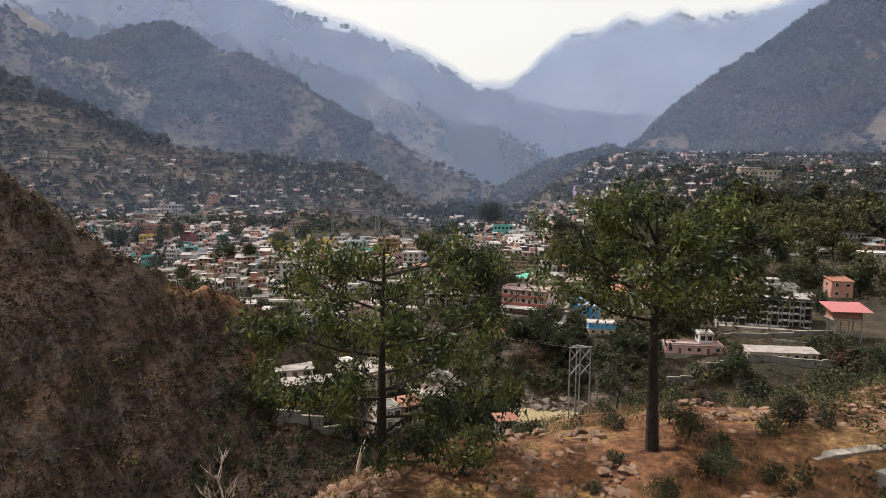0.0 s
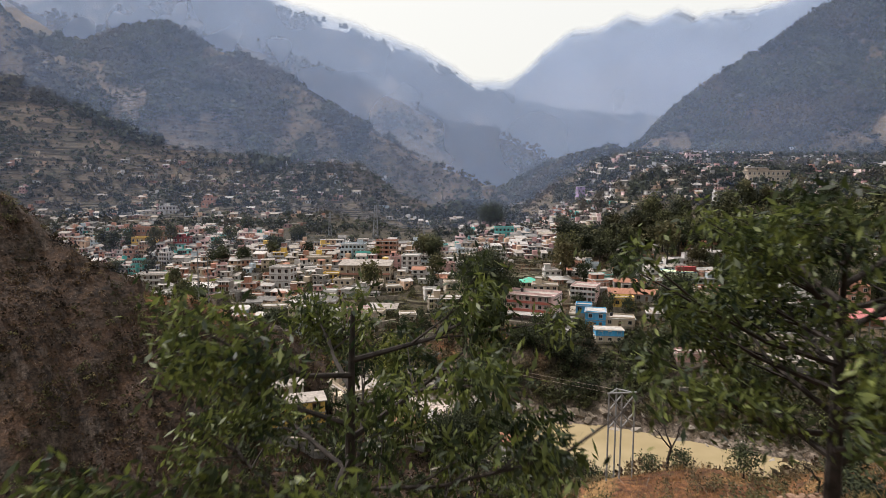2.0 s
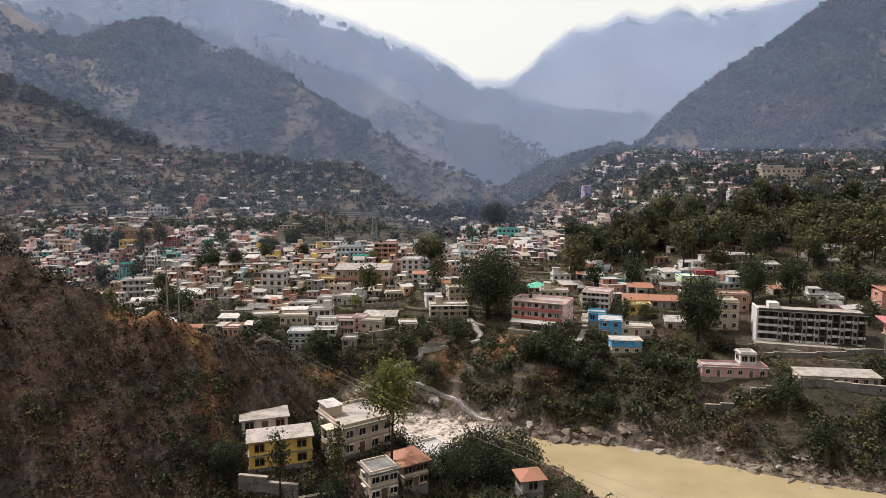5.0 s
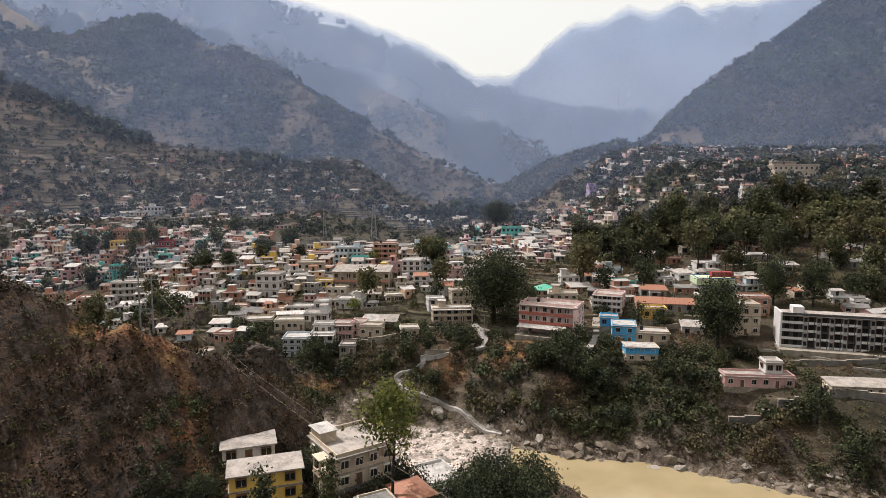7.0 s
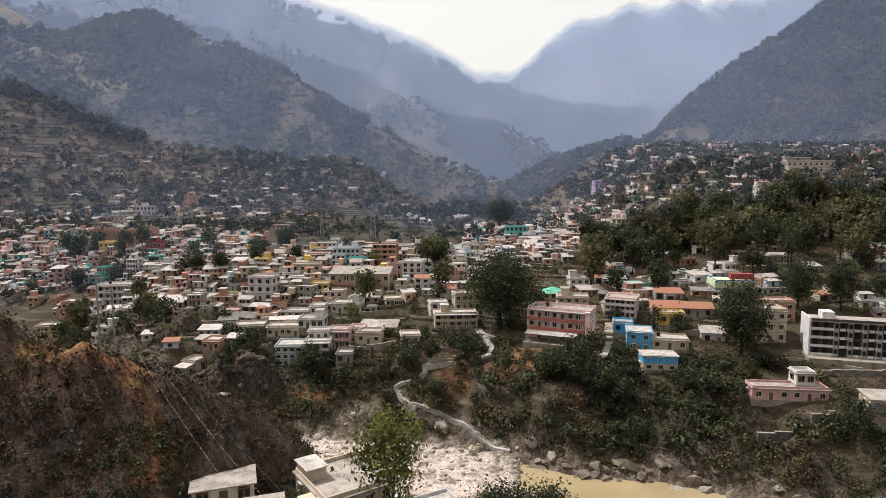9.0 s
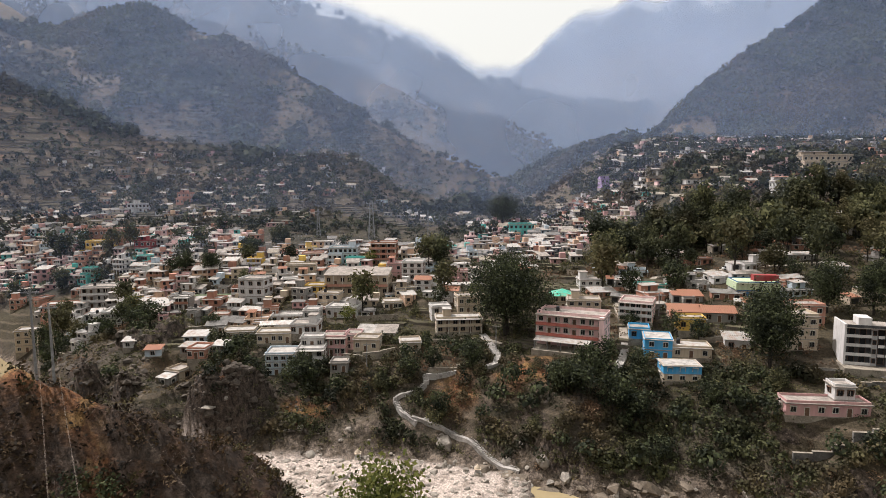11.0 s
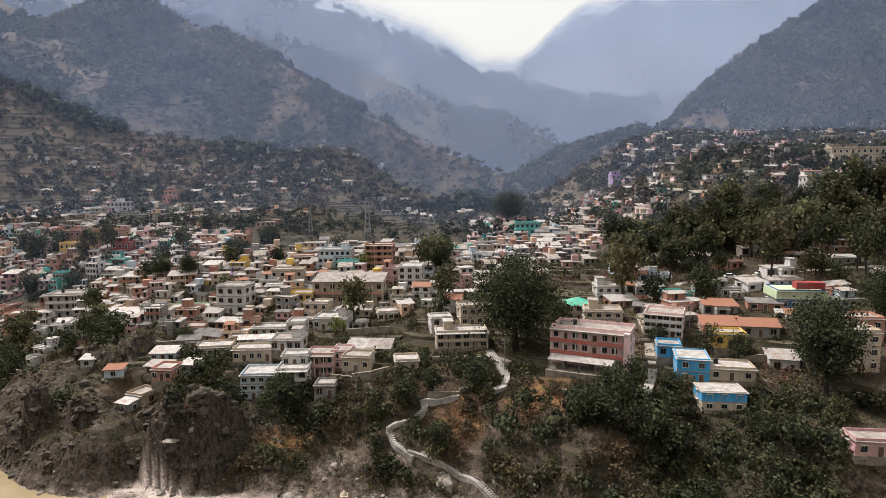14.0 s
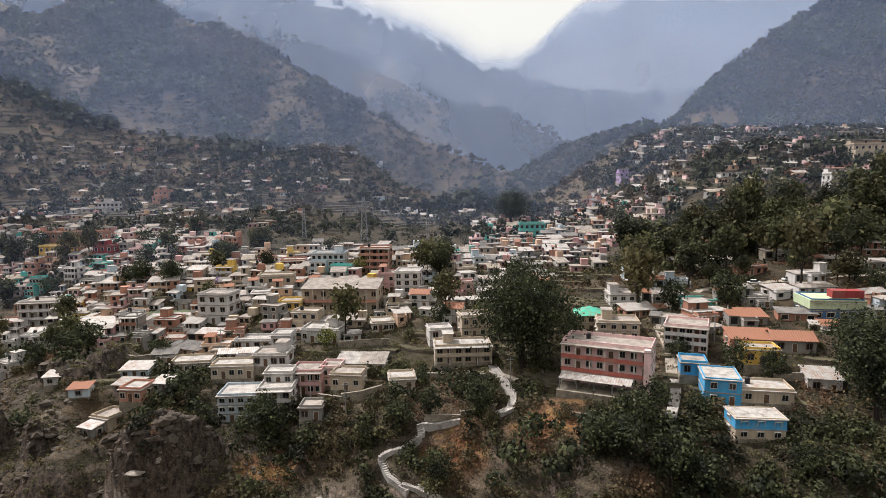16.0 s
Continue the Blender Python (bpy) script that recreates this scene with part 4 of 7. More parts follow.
key_house(44.8, 277.9, 7.6, 7, 2, "white", base=31.3, sh=2.15, label="white house with a vaulted roof room", stair_room=True, windows=3)
key_house(66.7, 243.8, 10.2, 7, 1, "salmon", yaw=-10, base=28.9, sh=2.40, label="row of stalls under a rust-red sheet roof", roof="shed", roof_mat=TIN_RED, windows=3)
key_house(75.5, 242.0, 9.3, 7, 1, "grey", yaw=-10, base=28.5, sh=2.90, label="grey house under an orange sheet roof", roof="gable", roof_mat=TIN_RED, windows=3)
key_house(93.6, 255.7, 12.6, 10, 3, "navy", yaw=-8, base=30.6, sh=2.43, label="dark blue hall with a pale band and a red upper wall", category="hall", windows=4, win=(1.8, 1.8))
key_house(75.1, 229.1, 6.7, 6, 1, "white", yaw=-14, base=23.1, sh=3.30, label="small white house with a tin roof", roof="shed", roof_mat=TIN, windows=2)
key_house(65.2, 236.5, 7.6, 5.5, 1, "yellow", yaw=-8, base=27.1, sh=3.60, label="small yellow house with a flat grey roof", windows=3)
key_house(66.0, 274.2, 10.4, 6, 1, "teal", base=31.1, sh=3.10, label="teal-painted house with a roof room", windows=2)
key_house(80, 195.5, 18, 5, 1, "pink", yaw=-6, sh=3.0, label="long low pink row on a terrace over the river", windows=6, roof_mat=CONCRETE, plinth=6)
key_house(84.5, 197, 4.4, 4.4, 2, "white", yaw=-6, sh=3.0, label="small white two-storey house on the terrace", windows=2, plinth=6)
key_house(104.5, 186.5, 20.5, 5, 1, "cream", base=18.0, yaw=-6, sh=2.7, label="long low cream row with a sheet roof on a terrace", roof="shed", roof_mat=CONCRETE, windows=8, plinth=6)
key_house(89.5, 224, 8.8, 8, 3, "cream", yaw=-6, sh=3.1, label="narrow cream three-storey house with grey bands", windows=3, parapet=0.7)
key_house(98, 236, 10, 7, 2, "salmon", yaw=-6, sh=3.0, label="dull pink house behind the terrace", windows=3)
key_house(149.5, 230, 7.6, 7, 2, "salmon", yaw=-8, sh=3.2, label="orange-red house under a red sheet roof", roof="shed", roof_mat=TIN_RED, windows=2)
key_house(33.9, 408, 13, 8, 2, "teal", sh=3.1, label="turquoise house with white frames", windows=5)
key_house(101, 474, 11, 9, 2, "purple", sh=3.0, label="violet-blue house among pale houses", windows=4)
key_house(-196, 486, 8.8, 8, 2, "salmon", sh=3.6, label="tall bright pink house above the town", windows=3)
key_house(-222, 471, 13, 8, 2, "white", sh=2.9, label="white and pink temple-like house with tiers", stair_room=True, windows=5)
key_house(-189.7, 386, 29, 9, 2, "brown", sh=3.9, label="long dull red-brown block with rows of windows", category="block", windows=10)
key_house(-190.5, 371, 13, 8, 2, "yellow", sh=3.2, label="orange-yellow house in the crowded town", windows=5)
key_house(-164.5, 366.5, 8.9, 8, 2, "red", sh=3.2, label="deep red house in the crowded town", windows=3)
key_house(203, 402, 26, 9, 2, "cream", yaw=-6, sh=3.4, label="long yellow-cream school on the hillside", category="school", windows=9)
key_house(155, 350, 14, 8, 2, "white", yaw=-6, sh=3.3, label="white hall with a blue-white base by the park", windows=5)

key_house(204, 527, 12, 8, 2, "rose", yaw=-6, sh=3.2, label="magenta-pink house high on the terraces", windows=4)
key_house(187, 470, 14, 8, 1, "peach", yaw=-6, sh=4.0, label="low orange-peach house on the terraces", windows=5)
key_house(234, 480, 15, 8, 2, "cream", yaw=-6, sh=3.2, label="cream villa with white bands on the terraces", windows=6)

hall = [o for o in bpy.data.objects if o.get("label", "").startswith("dark blue hall")][0]
part("pale_band", Shape().box(-6.75, -0.2, 5.3, 6.75, 10.1, 7.7).mesh("pale_band", PAINT["green"]), hall, "pale green band")
part("red_wall", Shape().box(-1.5, -0.1, 8.3, 6.0, 3, 10.2).mesh("red_wall", PAINT["red"]), hall, "deep red upper wall")
blue_top = [o for o in bpy.data.objects if o.get("label", "").startswith("cream house with a sky-blue")][0]
part("upper_wall", Shape().box(-4.75, -0.12, 2.15, 4.75, -0.02, 4.16).box(4.72, -0.02, 2.15, 4.8, 6.02, 4.16).box(-4.8, -0.02, 2.15, -4.72, 6.02, 4.16).mesh("upper_wall", PAINT["blue"]), blue_top, "sky-blue upper wall")
# solid dark slab gives the shade of an open undercroft by its colour
part("lower_wall", Shape().box(-4.3, 0.4, -3.0, 4.3, 0.5, -0.05).mesh("lower_wall", SLATE), blue_top, "dark slab in place of a shaded open undercroft")
pink_hotel = [o for o in bpy.data.objects if o.get("label", "").startswith("three-storey pink hotel")][0]
s = ridged_sheet(Shape(), -9.5, 6.5, -5.4, -1.5, 2.5, 3.0)
part("awning", s.mesh("awning", TIN_WHITE), pink_hotel, "long white sheet awning")
part("terrace", Shape().box(-9.8, -6.2, -5, 9.8, -0.13, -0.05).mesh("terrace", STONE), pink_hotel, "stone terrace")
post = Shape().box(-0.1, -5.3, 0, 0.1, -5.1, 2.5).mesh("awning_post", IRON)
for k in range(5):
    part("awning_post", post, pink_hotel, "", (-9.2 + 3.9 * k, 0, 0))
part("end_wall", Shape().box(8.6, -1.6, 0, 9.95, -0.14, 9.9).mesh("end_wall", PAINT["rose"]), pink_hotel)


def grid_hotel():
    """The big white block with four floors of framed balconies and a bare end wall."""
    root = thing("hotel", (111.0, 212.5, 23.6), -17, "large white and dark grey hotel with a bare end wall", "hotel", "hill town houses")
    FOOT.append((112, 218, 20))
    w, d, n, sh = 30.0, 7.5, 4, 2.4
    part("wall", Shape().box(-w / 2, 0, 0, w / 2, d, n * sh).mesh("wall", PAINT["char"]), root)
    part("end_wall", Shape().box(-w / 2 - 0.5, -1.5, 0, -w / 2 - 0.01, d + 0.2, n * sh + 1.0).mesh("end_wall", PAINT["white"]), root, "bare white end wall")
    part("plinth", Shape().box(-w / 2 - 1, -5, -5, w / 2 + 1, d + 0.2, -0.02).mesh("plinth", STONE), root)
    part("roof_slab", Shape().box(-w / 2, -1.6, n * sh + 0.01, w / 2 + 0.3, d + 0.3, n * sh + 0.25).mesh("roof_slab", CONCRETE), root)
    part("roof_room", Shape().box(-11.5, 2, n * sh + 0.26, -8.5, 6.5, n * sh + 2.2).mesh("roof_room", PAINT["white"]), root, "white roof room")
    part("parapet", Shape().box(-w / 2, -1.5, n * sh + 0.26, w / 2 + 0.2, -1.35, n * sh + 0.95).mesh("parapet", PAINT["char"]), root, "dark roof parapet")
    band = Shape().box(-w / 2, -1.3, 0.04, -w / 2 + 5.6, -1.16, 0.8).mesh("railing", PAINT["white"])
    deck = Shape().box(-w / 2, -1.3, -0.14, -w / 2 + 5.6, -0.01, 0.02).mesh("balcony", PAINT["char"])
    slab = Shape().box(-1.1, -1.25, -0.12, 1.1, -0.01, 0.03).mesh("balcony", PAINT["char"])
    rail = Shape().box(-1.05, -1.25, 0.03, 0.35, -1.15, 0.75).box(0.6, -1.25, 0.03, 1.05, -1.15, 0.75).mesh("railing", PAINT["white"])
    strip = Shape().box(-0.62, -0.75, 0, 0.62, -0.01, n * sh).mesh("pier", PAINT["grey_white"])
    wm, tall = window_mesh(0.7, 1.1, WOOD, False), window_mesh(1.3, 1.7, WOOD, False)
    for k in range(n):
        part("balcony", deck, root, "", (0, 0, k * sh))
        part("railing", band, root, "white balcony parapet", (0, 0, k * sh))
        for c in range(2):
            part("window", tall, root, "", (-w / 2 + 1.6 + 2.4 * c, -0.03, k * sh + 1.15))
    for c in range(7):
        px = -w / 2 + 6.4 + 3.44 * c
        part("pier", strip, root, "pale grey pier with small windows", (px, 0, 0))
        for k in range(n):
            part("window", wm, root, "", (px, -0.78, k * sh + 1.3))
            part("balcony", slab, root, "", (px + 1.72, 0, k * sh))
            part("window", tall, root, "", (px + 1.72, -0.03, k * sh + 1.15))
            if (3 * c + k) % 5:
                part("railing", rail, root, "", (px + 1.72, 0, k * sh))


grid_hotel()


def roof_tower():
    """An open platform on tall legs under a pink sheet roof."""
    z = z_at(131, 197)
    root = thing("water_tower", (131, 197, z - 0.2), -6, "tall steel-legged platform under a faded pink sheet roof", "tower")
    leg = Shape().tube([(0, 0, -2), (0, 0, 11)], [0.22, 0.18], 6).mesh("leg", IRON)
    for px in (-4, 0, 4):
        for py in (0, 5):
            part("leg", leg, root, "", (px, py, 0))
    brace = Shape().tube([(-4, 0, 1), (0, 0, 8)], [0.08, 0.08], 5).mesh("brace", IRON)
    part("brace", brace, root)
    part("brace", brace, root, "", (4, 0, 0))
    part("floor_slab", Shape().box(-5, -0.8, 8, 5, 6, 8.3).mesh("floor_slab", CONCRETE), root)
    part("room", Shape().box(-4.6, 1, 8.3, 4.6, 5.6, 11).mesh("room", PAINT["brown"]), root)
    part("roof_sheet", ridged_sheet(Shape(), -6.5, 6.5, -2, 7, 11.1, 13).mesh("roof_sheet", TIN_PINK), root, "faded pink sheet roof")


roof_tower()

# ---- the houses below the near slope ----
key_house(-32.2, 119.0, 7.2, 4.6, 1, "white", yaw=20, base=31.8, sh=2.3, label="long low whitewashed house with a plain concrete roof", windows=3, parapet=0, roof_mat=CONCRETE, plinth=6, side_windows=True)
key_house(-27.9, 113.0, 9.4, 4.8, 2, "yellow", yaw=19, base=28.9, sh=2.15, label="yellow two-storey house with a veranda and pale roof", windows=3, parapet=0, roof_mat=CONCRETE, plinth=7)
near_cream = key_house(-15.4, 119.5, 9.2, 9.6, 2, "cream", yaw=36, base=28.6, sh=2.35, label="large cream two-storey house with a walled roof terrace", windows=4, roof_mat=CONCRETE, parapet=0.5, plinth=7, gallery=False)
for name, size in (("porch_base", (-6.8, 1, -3, -4.76, 3.6, 0.2)), ("porch_slab", (-6.8, 1, 2.2, -4.76, 3.6, 2.36)), ("porch_roof", (-6.8, 1, 4.55, -4.76, 3.6, 4.7)), ("pillar", (-6.7, 1.1, 0.2, -6.45, 1.35, 2.19)), ("pillar", (-6.7, 3.2, 0.2, -6.45, 3.45, 2.19)), ("pillar", (-6.7, 1.1, 2.37, -6.45, 1.35, 4.54)), ("pillar", (-6.7, 3.2, 2.37, -6.45, 3.45, 4.54)), ("porch_railing", (-6.8, 1.36, 2.37, -6.71, 3.19, 3.1))):
    part(name, Shape().box(*size).mesh(name, PAINT["cream"]), near_cream)
part("roof_room", Shape().box(-4.5, 5.6, 4.9, -2.0, 9.3, 6.5).box(-4.8, 5.3, 6.5, -1.8, 9.5, 6.62, 1).mesh("roof_room", PAINT["cream"], CONCRETE_PALE), near_cream)
key_house(-11.9, 111.5, 4.4, 4.4, 2, "cream", yaw=30, base=24.6, sh=2.2, label="small cream house with a dark slate-grey roof", windows=3, parapet=0.25, roof_mat=SLATE, plinth=6)
key_house(-7.4, 115.5, 4.2, 5.2, 2, "cream", yaw=32, base=24.6, sh=2.0, label="cottage under a rust-red tiled hip roof", roof="hip", roof_mat=TIN_RED, windows=3, plinth=6, gallery=False)
key_house(-3.5, 127, 6, 5, 1, "white", yaw=25, base=18.5, sh=3.0, label="small white shed with a bleached roof", roof_mat=CONCRETE_PALE, windows=2, plinth=7)
key_house(-5.5, 138, 10, 8, 1, "white", yaw=30, base=15.5, sh=3.2, label="white flat-roofed hall above the river stones", roof_mat=CONCRETE_PALE, windows=3, plinth=9)
key_house(-14.0, 136, 9, 7, 1, "cream", yaw=28, base=18, sh=3.2, label="low cream house behind the large house", roof_mat=CONCRETE_PALE, windows=3, plinth=8)
key_house(11.6, 119.5, 3.6, 3.6, 1, "grey", yaw=12, base=21.6, sh=2.4, label="small hut under a square orange hip roof", roof="hip", roof_mat=TIN_RED, windows=1, plinth=9)
key_house(7.5, 140, 6, 5, 1, "pink", yaw=14, base=15.5, sh=2.8, label="small pink house half hidden in trees", roof="gable", roof_mat=TIN_RED, windows=2, plinth=8)

# ---- the crowded rest of the town ----
PARKED = [(78.8, 285.4), (86.5, 285.0), (96.6, 284.6)]   # where cars stand beside the park road
FOOT += [(x, y, 4.0) for x, y in PARKED]
rng = random.Random(5)
COLOURS = {
    "mixed": ["white", "white", "cream", "cream", "pink", "rose", "salmon", "grey", "peach", "white", "cream", "grey", "pink", "peach", "white", "pale", "brown", "white", "cream", "teal", "yellow"],
    "rosy": ["pink", "rose", "salmon", "white", "peach", "pale", "white", "teal", "grey", "salmon", "pink", "rose"],
    "pale": ["white", "white", "cream", "grey", "white", "pale", "pink"],
    "shed": ["grey", "grey", "brown", "white", "grey", "pale", "brown"],
    "rust": ["grey", "pink", "grey", "white", "brown", "peach", "rose", "grey"],
    "dull": ["grey", "peach", "white", "cream", "brown", "pink"],
}
WORDS = {"white": "whitewashed", "cream": "cream", "peach": "peach", "rose": "rose-pink", "pink": "pink", "salmon": "salmon", "grey": "bare cement", "pale": "pale blue", "teal": "teal", "yellow": "yellow", "brown": "brick-red", "purple": "lilac"}
ROOFS = {"flat": "flat concrete roof", "shed": "sloping sheet roof", "gable": "gabled sheet roof"}
# centre x, y, half widths, number, colours, most storeys, name of the group
ZONES = [
    (-205, 378, 92, 32, 22, "rosy", 3, "crowded riverside town"),
    (-175, 345, 50, 26, 20, "rosy", 3, "crowded riverside town"),
    (-118, 285, 34, 26, 18, "dull", 2, "houses over the river bend"),
    (-95, 325, 50, 28, 34, "mixed", 2, "houses of the middle town"),
    (-45, 345, 60, 26, 14, "mixed", 2, "houses of the middle town"),
    (0, 300, 34, 24, 20, "pale", 2, "houses of the middle town"),
    (40, 375, 45, 30, 12, "rosy", 2, "far end of the town"),
    (100, 300, 50, 36, 24, "shed", 1, "sheds in the park"),
    (165, 300, 50, 36, 16, "shed", 1, "sheds in the park"),
    (75, 262, 40, 16, 9, "shed", 1, "houses of the middle town"),
    (-75, 262, 26, 14, 9, "dull", 1, "houses over the river bend"),
    (130, 240, 26, 14, 5, "pale", 1, "houses of the middle town"),
    (-152, 312, 34, 24, 14, "pale", 2, "houses over the river bend"),
    (-70, 285, 55, 22, 16, "dull", 2, "houses of the middle town"),
]
# the same for the houses far off, which are one mass of roofs and walls
FAR_ZONES = [
    (-205, 380, 95, 36, 300, "rosy", 2), (-110, 325, 60, 32, 90, "mixed", 2), (-45, 345, 65, 30, 70, "mixed", 2), (-75, 295, 60, 26, 36, "mixed", 1), (20, 345, 40, 30, 30, "dull", 1), (60, 430, 60, 60, 110, "rosy", 1), (-215, 440, 130, 34, 95, "dull", 1), (-330, 430, 70, 50, 40, "dull", 2),
    (-235, 500, 150, 45, 85, "dull", 1), (-200, 560, 110, 30, 46, "dull", 1), (-70, 520, 80, 40, 16, "pale", 1), (-120, 600, 60, 20, 12, "pale", 1),
    (150, 500, 50, 70, 80, "rust", 2), (215, 440, 75, 60, 60, "rust", 2), (235, 560, 90, 60, 100, "rust", 2), (280, 640, 100, 30, 40, "rust", 1), (320, 480, 70, 60, 50, "rust", 2), (85, 420, 30, 40, 22, "dull", 1), (185, 385, 75, 26, 60, "rust", 1),
]


def spots(cx, cy, rx, ry, count, widths, depths):
    """Free plots in an oval of the plan."""
    made = tries = 0
    while made < count and tries < count * 25:
        tries += 1
        r, c = math.sqrt(rng.random()), rng.uniform(0, 2 * math.pi)
        x, y = cx + rx * r * math.cos(c), cy + ry * r * math.sin(c)
        w, d = rng.uniform(*widths), rng.uniform(*depths)
        if plot_free(x, y + d / 2, 0.42 * max(w, d)) and bank_distances(x, y)[0] > 14 and not (-124 < x < -86 and y < 272):
            FOOT.append((x, y + d / 2, 0.42 * max(w, d)))
            made += 1
            yield x, y, w, d


for cx, cy, rx, ry, count, colours, most, group in ZONES:
    y_mid = cy
    for x, y, w, d in spots(cx, cy, rx, ry, count, (6, 12) if most == 1 else ((4.5, 8.5) if y_mid < 335 else (3.6, 6.8)), (4, 6.5)):
        storeys = rng.choice([1, 1, 2, 2, most]) if most == 3 else rng.randint(1, most)
        paint = rng.choice(COLOURS[colours])
        roof = rng.choices(["flat", "shed", "gable"], [16, 3, 1] if most > 1 else [3, 5, 1])[0]
        mat = rng.choice([CONCRETE, CONCRETE_PALE, CONCRETE_PALE, SLATE]) if roof == "flat" else rng.choice([TIN, SLATE, TIN_WHITE, SLATE, TIN_RED, CONCRETE, TIN, SLATE] if most == 1 else [TIN, TIN, TIN_WHITE, TIN_WHITE, TIN_RED, CONCRETE, CONCRETE_PALE, SLATE])
        size = {1: "one-storey", 2: "two-storey", 3: "three-storey"}[storeys]
        house(x, y, w, d, storeys, paint, rng.uniform(-22, 22), None, rng.uniform(2.0, 2.4), roof, mat, f"{WORDS[paint]} {size} house with a {ROOFS[roof]}", "house" if most > 1 else "shed", group,
              windows=rng.randint(2, 4) if y > 340 else None, side_windows=rng.random() < 0.5, gallery=(storeys > 1 and rng.random() < 0.42), win=rng.choice([(1.0, 1.2), (1.3, 1.3), (0.9, 1.4), (1.6, 1.2)]), rail=rng.choice([None, "brown", "white", "grey"]),
              stair_room=rng.random() < 0.25, tank=rng.random() < 0.3, parapet=rng.choice([0, 0.4, 0.6]), stubs=rng.random() < 0.35)


def far_houses():
    names = list(PAINT)
    mats = [PAINT[k] for k in names] + [CONCRETE, CONCRETE_PALE, TIN, SLATE, GLASS, STONE]
    base = len(names)
    total = Shape()
    for cx, cy, rx, ry, count, colours, most in FAR_ZONES:
        for x, y, w, d in spots(cx, cy, rx, ry, count, (3.2, 8), (3, 5)):
            s, storeys, paint = Shape(), rng.choice([1, 1, most]), names.index(rng.choice(COLOURS[colours]))
            h = 2.3 * storeys
            w = w if storeys == 1 else min(w, 8.0)
            s.box(-w / 2, 0, -0.1, w / 2, d, h, paint).box(-w / 2 - 0.3, -0.2, -5, w / 2 + 0.3, d, -0.1, base + 5)
            top = base + rng.choice([0, 0, 0, 2, 3, 3, 5, 5, 1])
            if rng.random() < 0.65:
                s.box(-w / 2 - 0.4, -0.6, h, w / 2 + 0.4, d + 0.3, h + 0.22, top)
            else:
                ridged_sheet(s, -w / 2 - 0.4, w / 2 + 0.4, -0.7, d + 0.3, h + 0.1, h + 1.3, mat=top)
            if rng.random() < 0.3:
                s.box(w * 0.1, d * 0.4, h + 0.2, w * 0.1 + 2.6, d * 0.9, h + 2.5, paint)
            n = max(2, int(w / 3))
            for k in range(storeys):
                for c in range(n):
                    px = -w / 2 + w * (c + 0.5) / n
                    s.box(px - 0.5, -0.06, 2.3 * k + 0.7, px + 0.5, 0.02, 2.3 * k + 1.85, base + 4)
            m = Matrix.Translation((x, y, z_at(x, y))) @ Matrix.Rotation(rng.uniform(-0.35, 0.35), 4, "Z")
            o = len(total.v)
            total.v += [tuple(m @ Vector(v)) for v in s.v]
            total.f += [tuple(o + k for k in f) for f in s.f]
            total.i += s.i
    tagged(new("far_houses", total.mesh("far_houses", *mats)), "hundreds of small pale houses on the far terraces", "houses", kind="stuff")


far_houses()

DUSTY = roof_concrete("dusty_pale_lane", (0.33, 0.29, 0.24))


def road(points, width, mat, label, lift=0.25):
    s = Shape()
    dense = []
    for (ax, ay), (bx, by) in zip(points, points[1:]):
        n = max(2, int(math.hypot(bx - ax, by - ay) / 2.5))
        dense += [(ax + (bx - ax) * k / n, ay + (by - ay) * k / n) for k in range(n)]
    dense.append(points[-1])
    rows = []
    for k, p in enumerate(dense):
        a, b = dense[max(0, k - 1)], dense[min(len(dense) - 1, k + 1)]
        c = math.atan2(b[1] - a[1], b[0] - a[0]) + math.pi / 2
        l, r = (p[0] + math.cos(c) * width / 2, p[1] + math.sin(c) * width / 2), (p[0] - math.cos(c) * width / 2, p[1] - math.sin(c) * width / 2)
        z = max(z_at(*l), z_at(*r), z_at(*p)) + lift
        rows.append(((*l, z), (*r, z)))
    for (a, b), (c, d) in zip(rows, rows[1:]):
        s.quad([a, c, d, b])
        s.quad([b, d, (d[0], d[1], d[2] - 4), (b[0], b[1], b[2] - 4)], 1)
        s.quad([(a[0], a[1], a[2] - 4), (c[0], c[1], c[2] - 4), c, a], 1)
    tagged(new("road", s.mesh("road", mat, STONE)), label, "road", kind="structure")


# ================= trees and scrub =================


def crown_mesh(name, seed, mat, width, height, clumps, leaves, size, hollow=0.55, flat=1.0, spread=0.11):
    """A crown of leaf clumps with gaps; it stands on z = 0 and is about width wide."""
    r = np.random.default_rng(seed)
    u = r.normal(size=(clumps, 3))
    u /= np.linalg.norm(u, axis=1, keepdims=True)
    u *= r.uniform(hollow, 1.0, (clumps, 1)) ** 0.7
    lobes = 1 + 0.28 * np.sin(3 * np.arctan2(u[:, 1], u[:, 0]) + seed) * np.cos(2.2 * u[:, 2] + seed)
    c = u * np.stack([lobes * width / 2, lobes * width / 2, np.full(clumps, height / 2)], 1) * 0.88
    c[:, 2] += height / 2
    centres = np.repeat(c, leaves, 0)
    return quads_mesh(name, leaf_quads(r, centres, size, spread * width * flat, 0.3), mat)


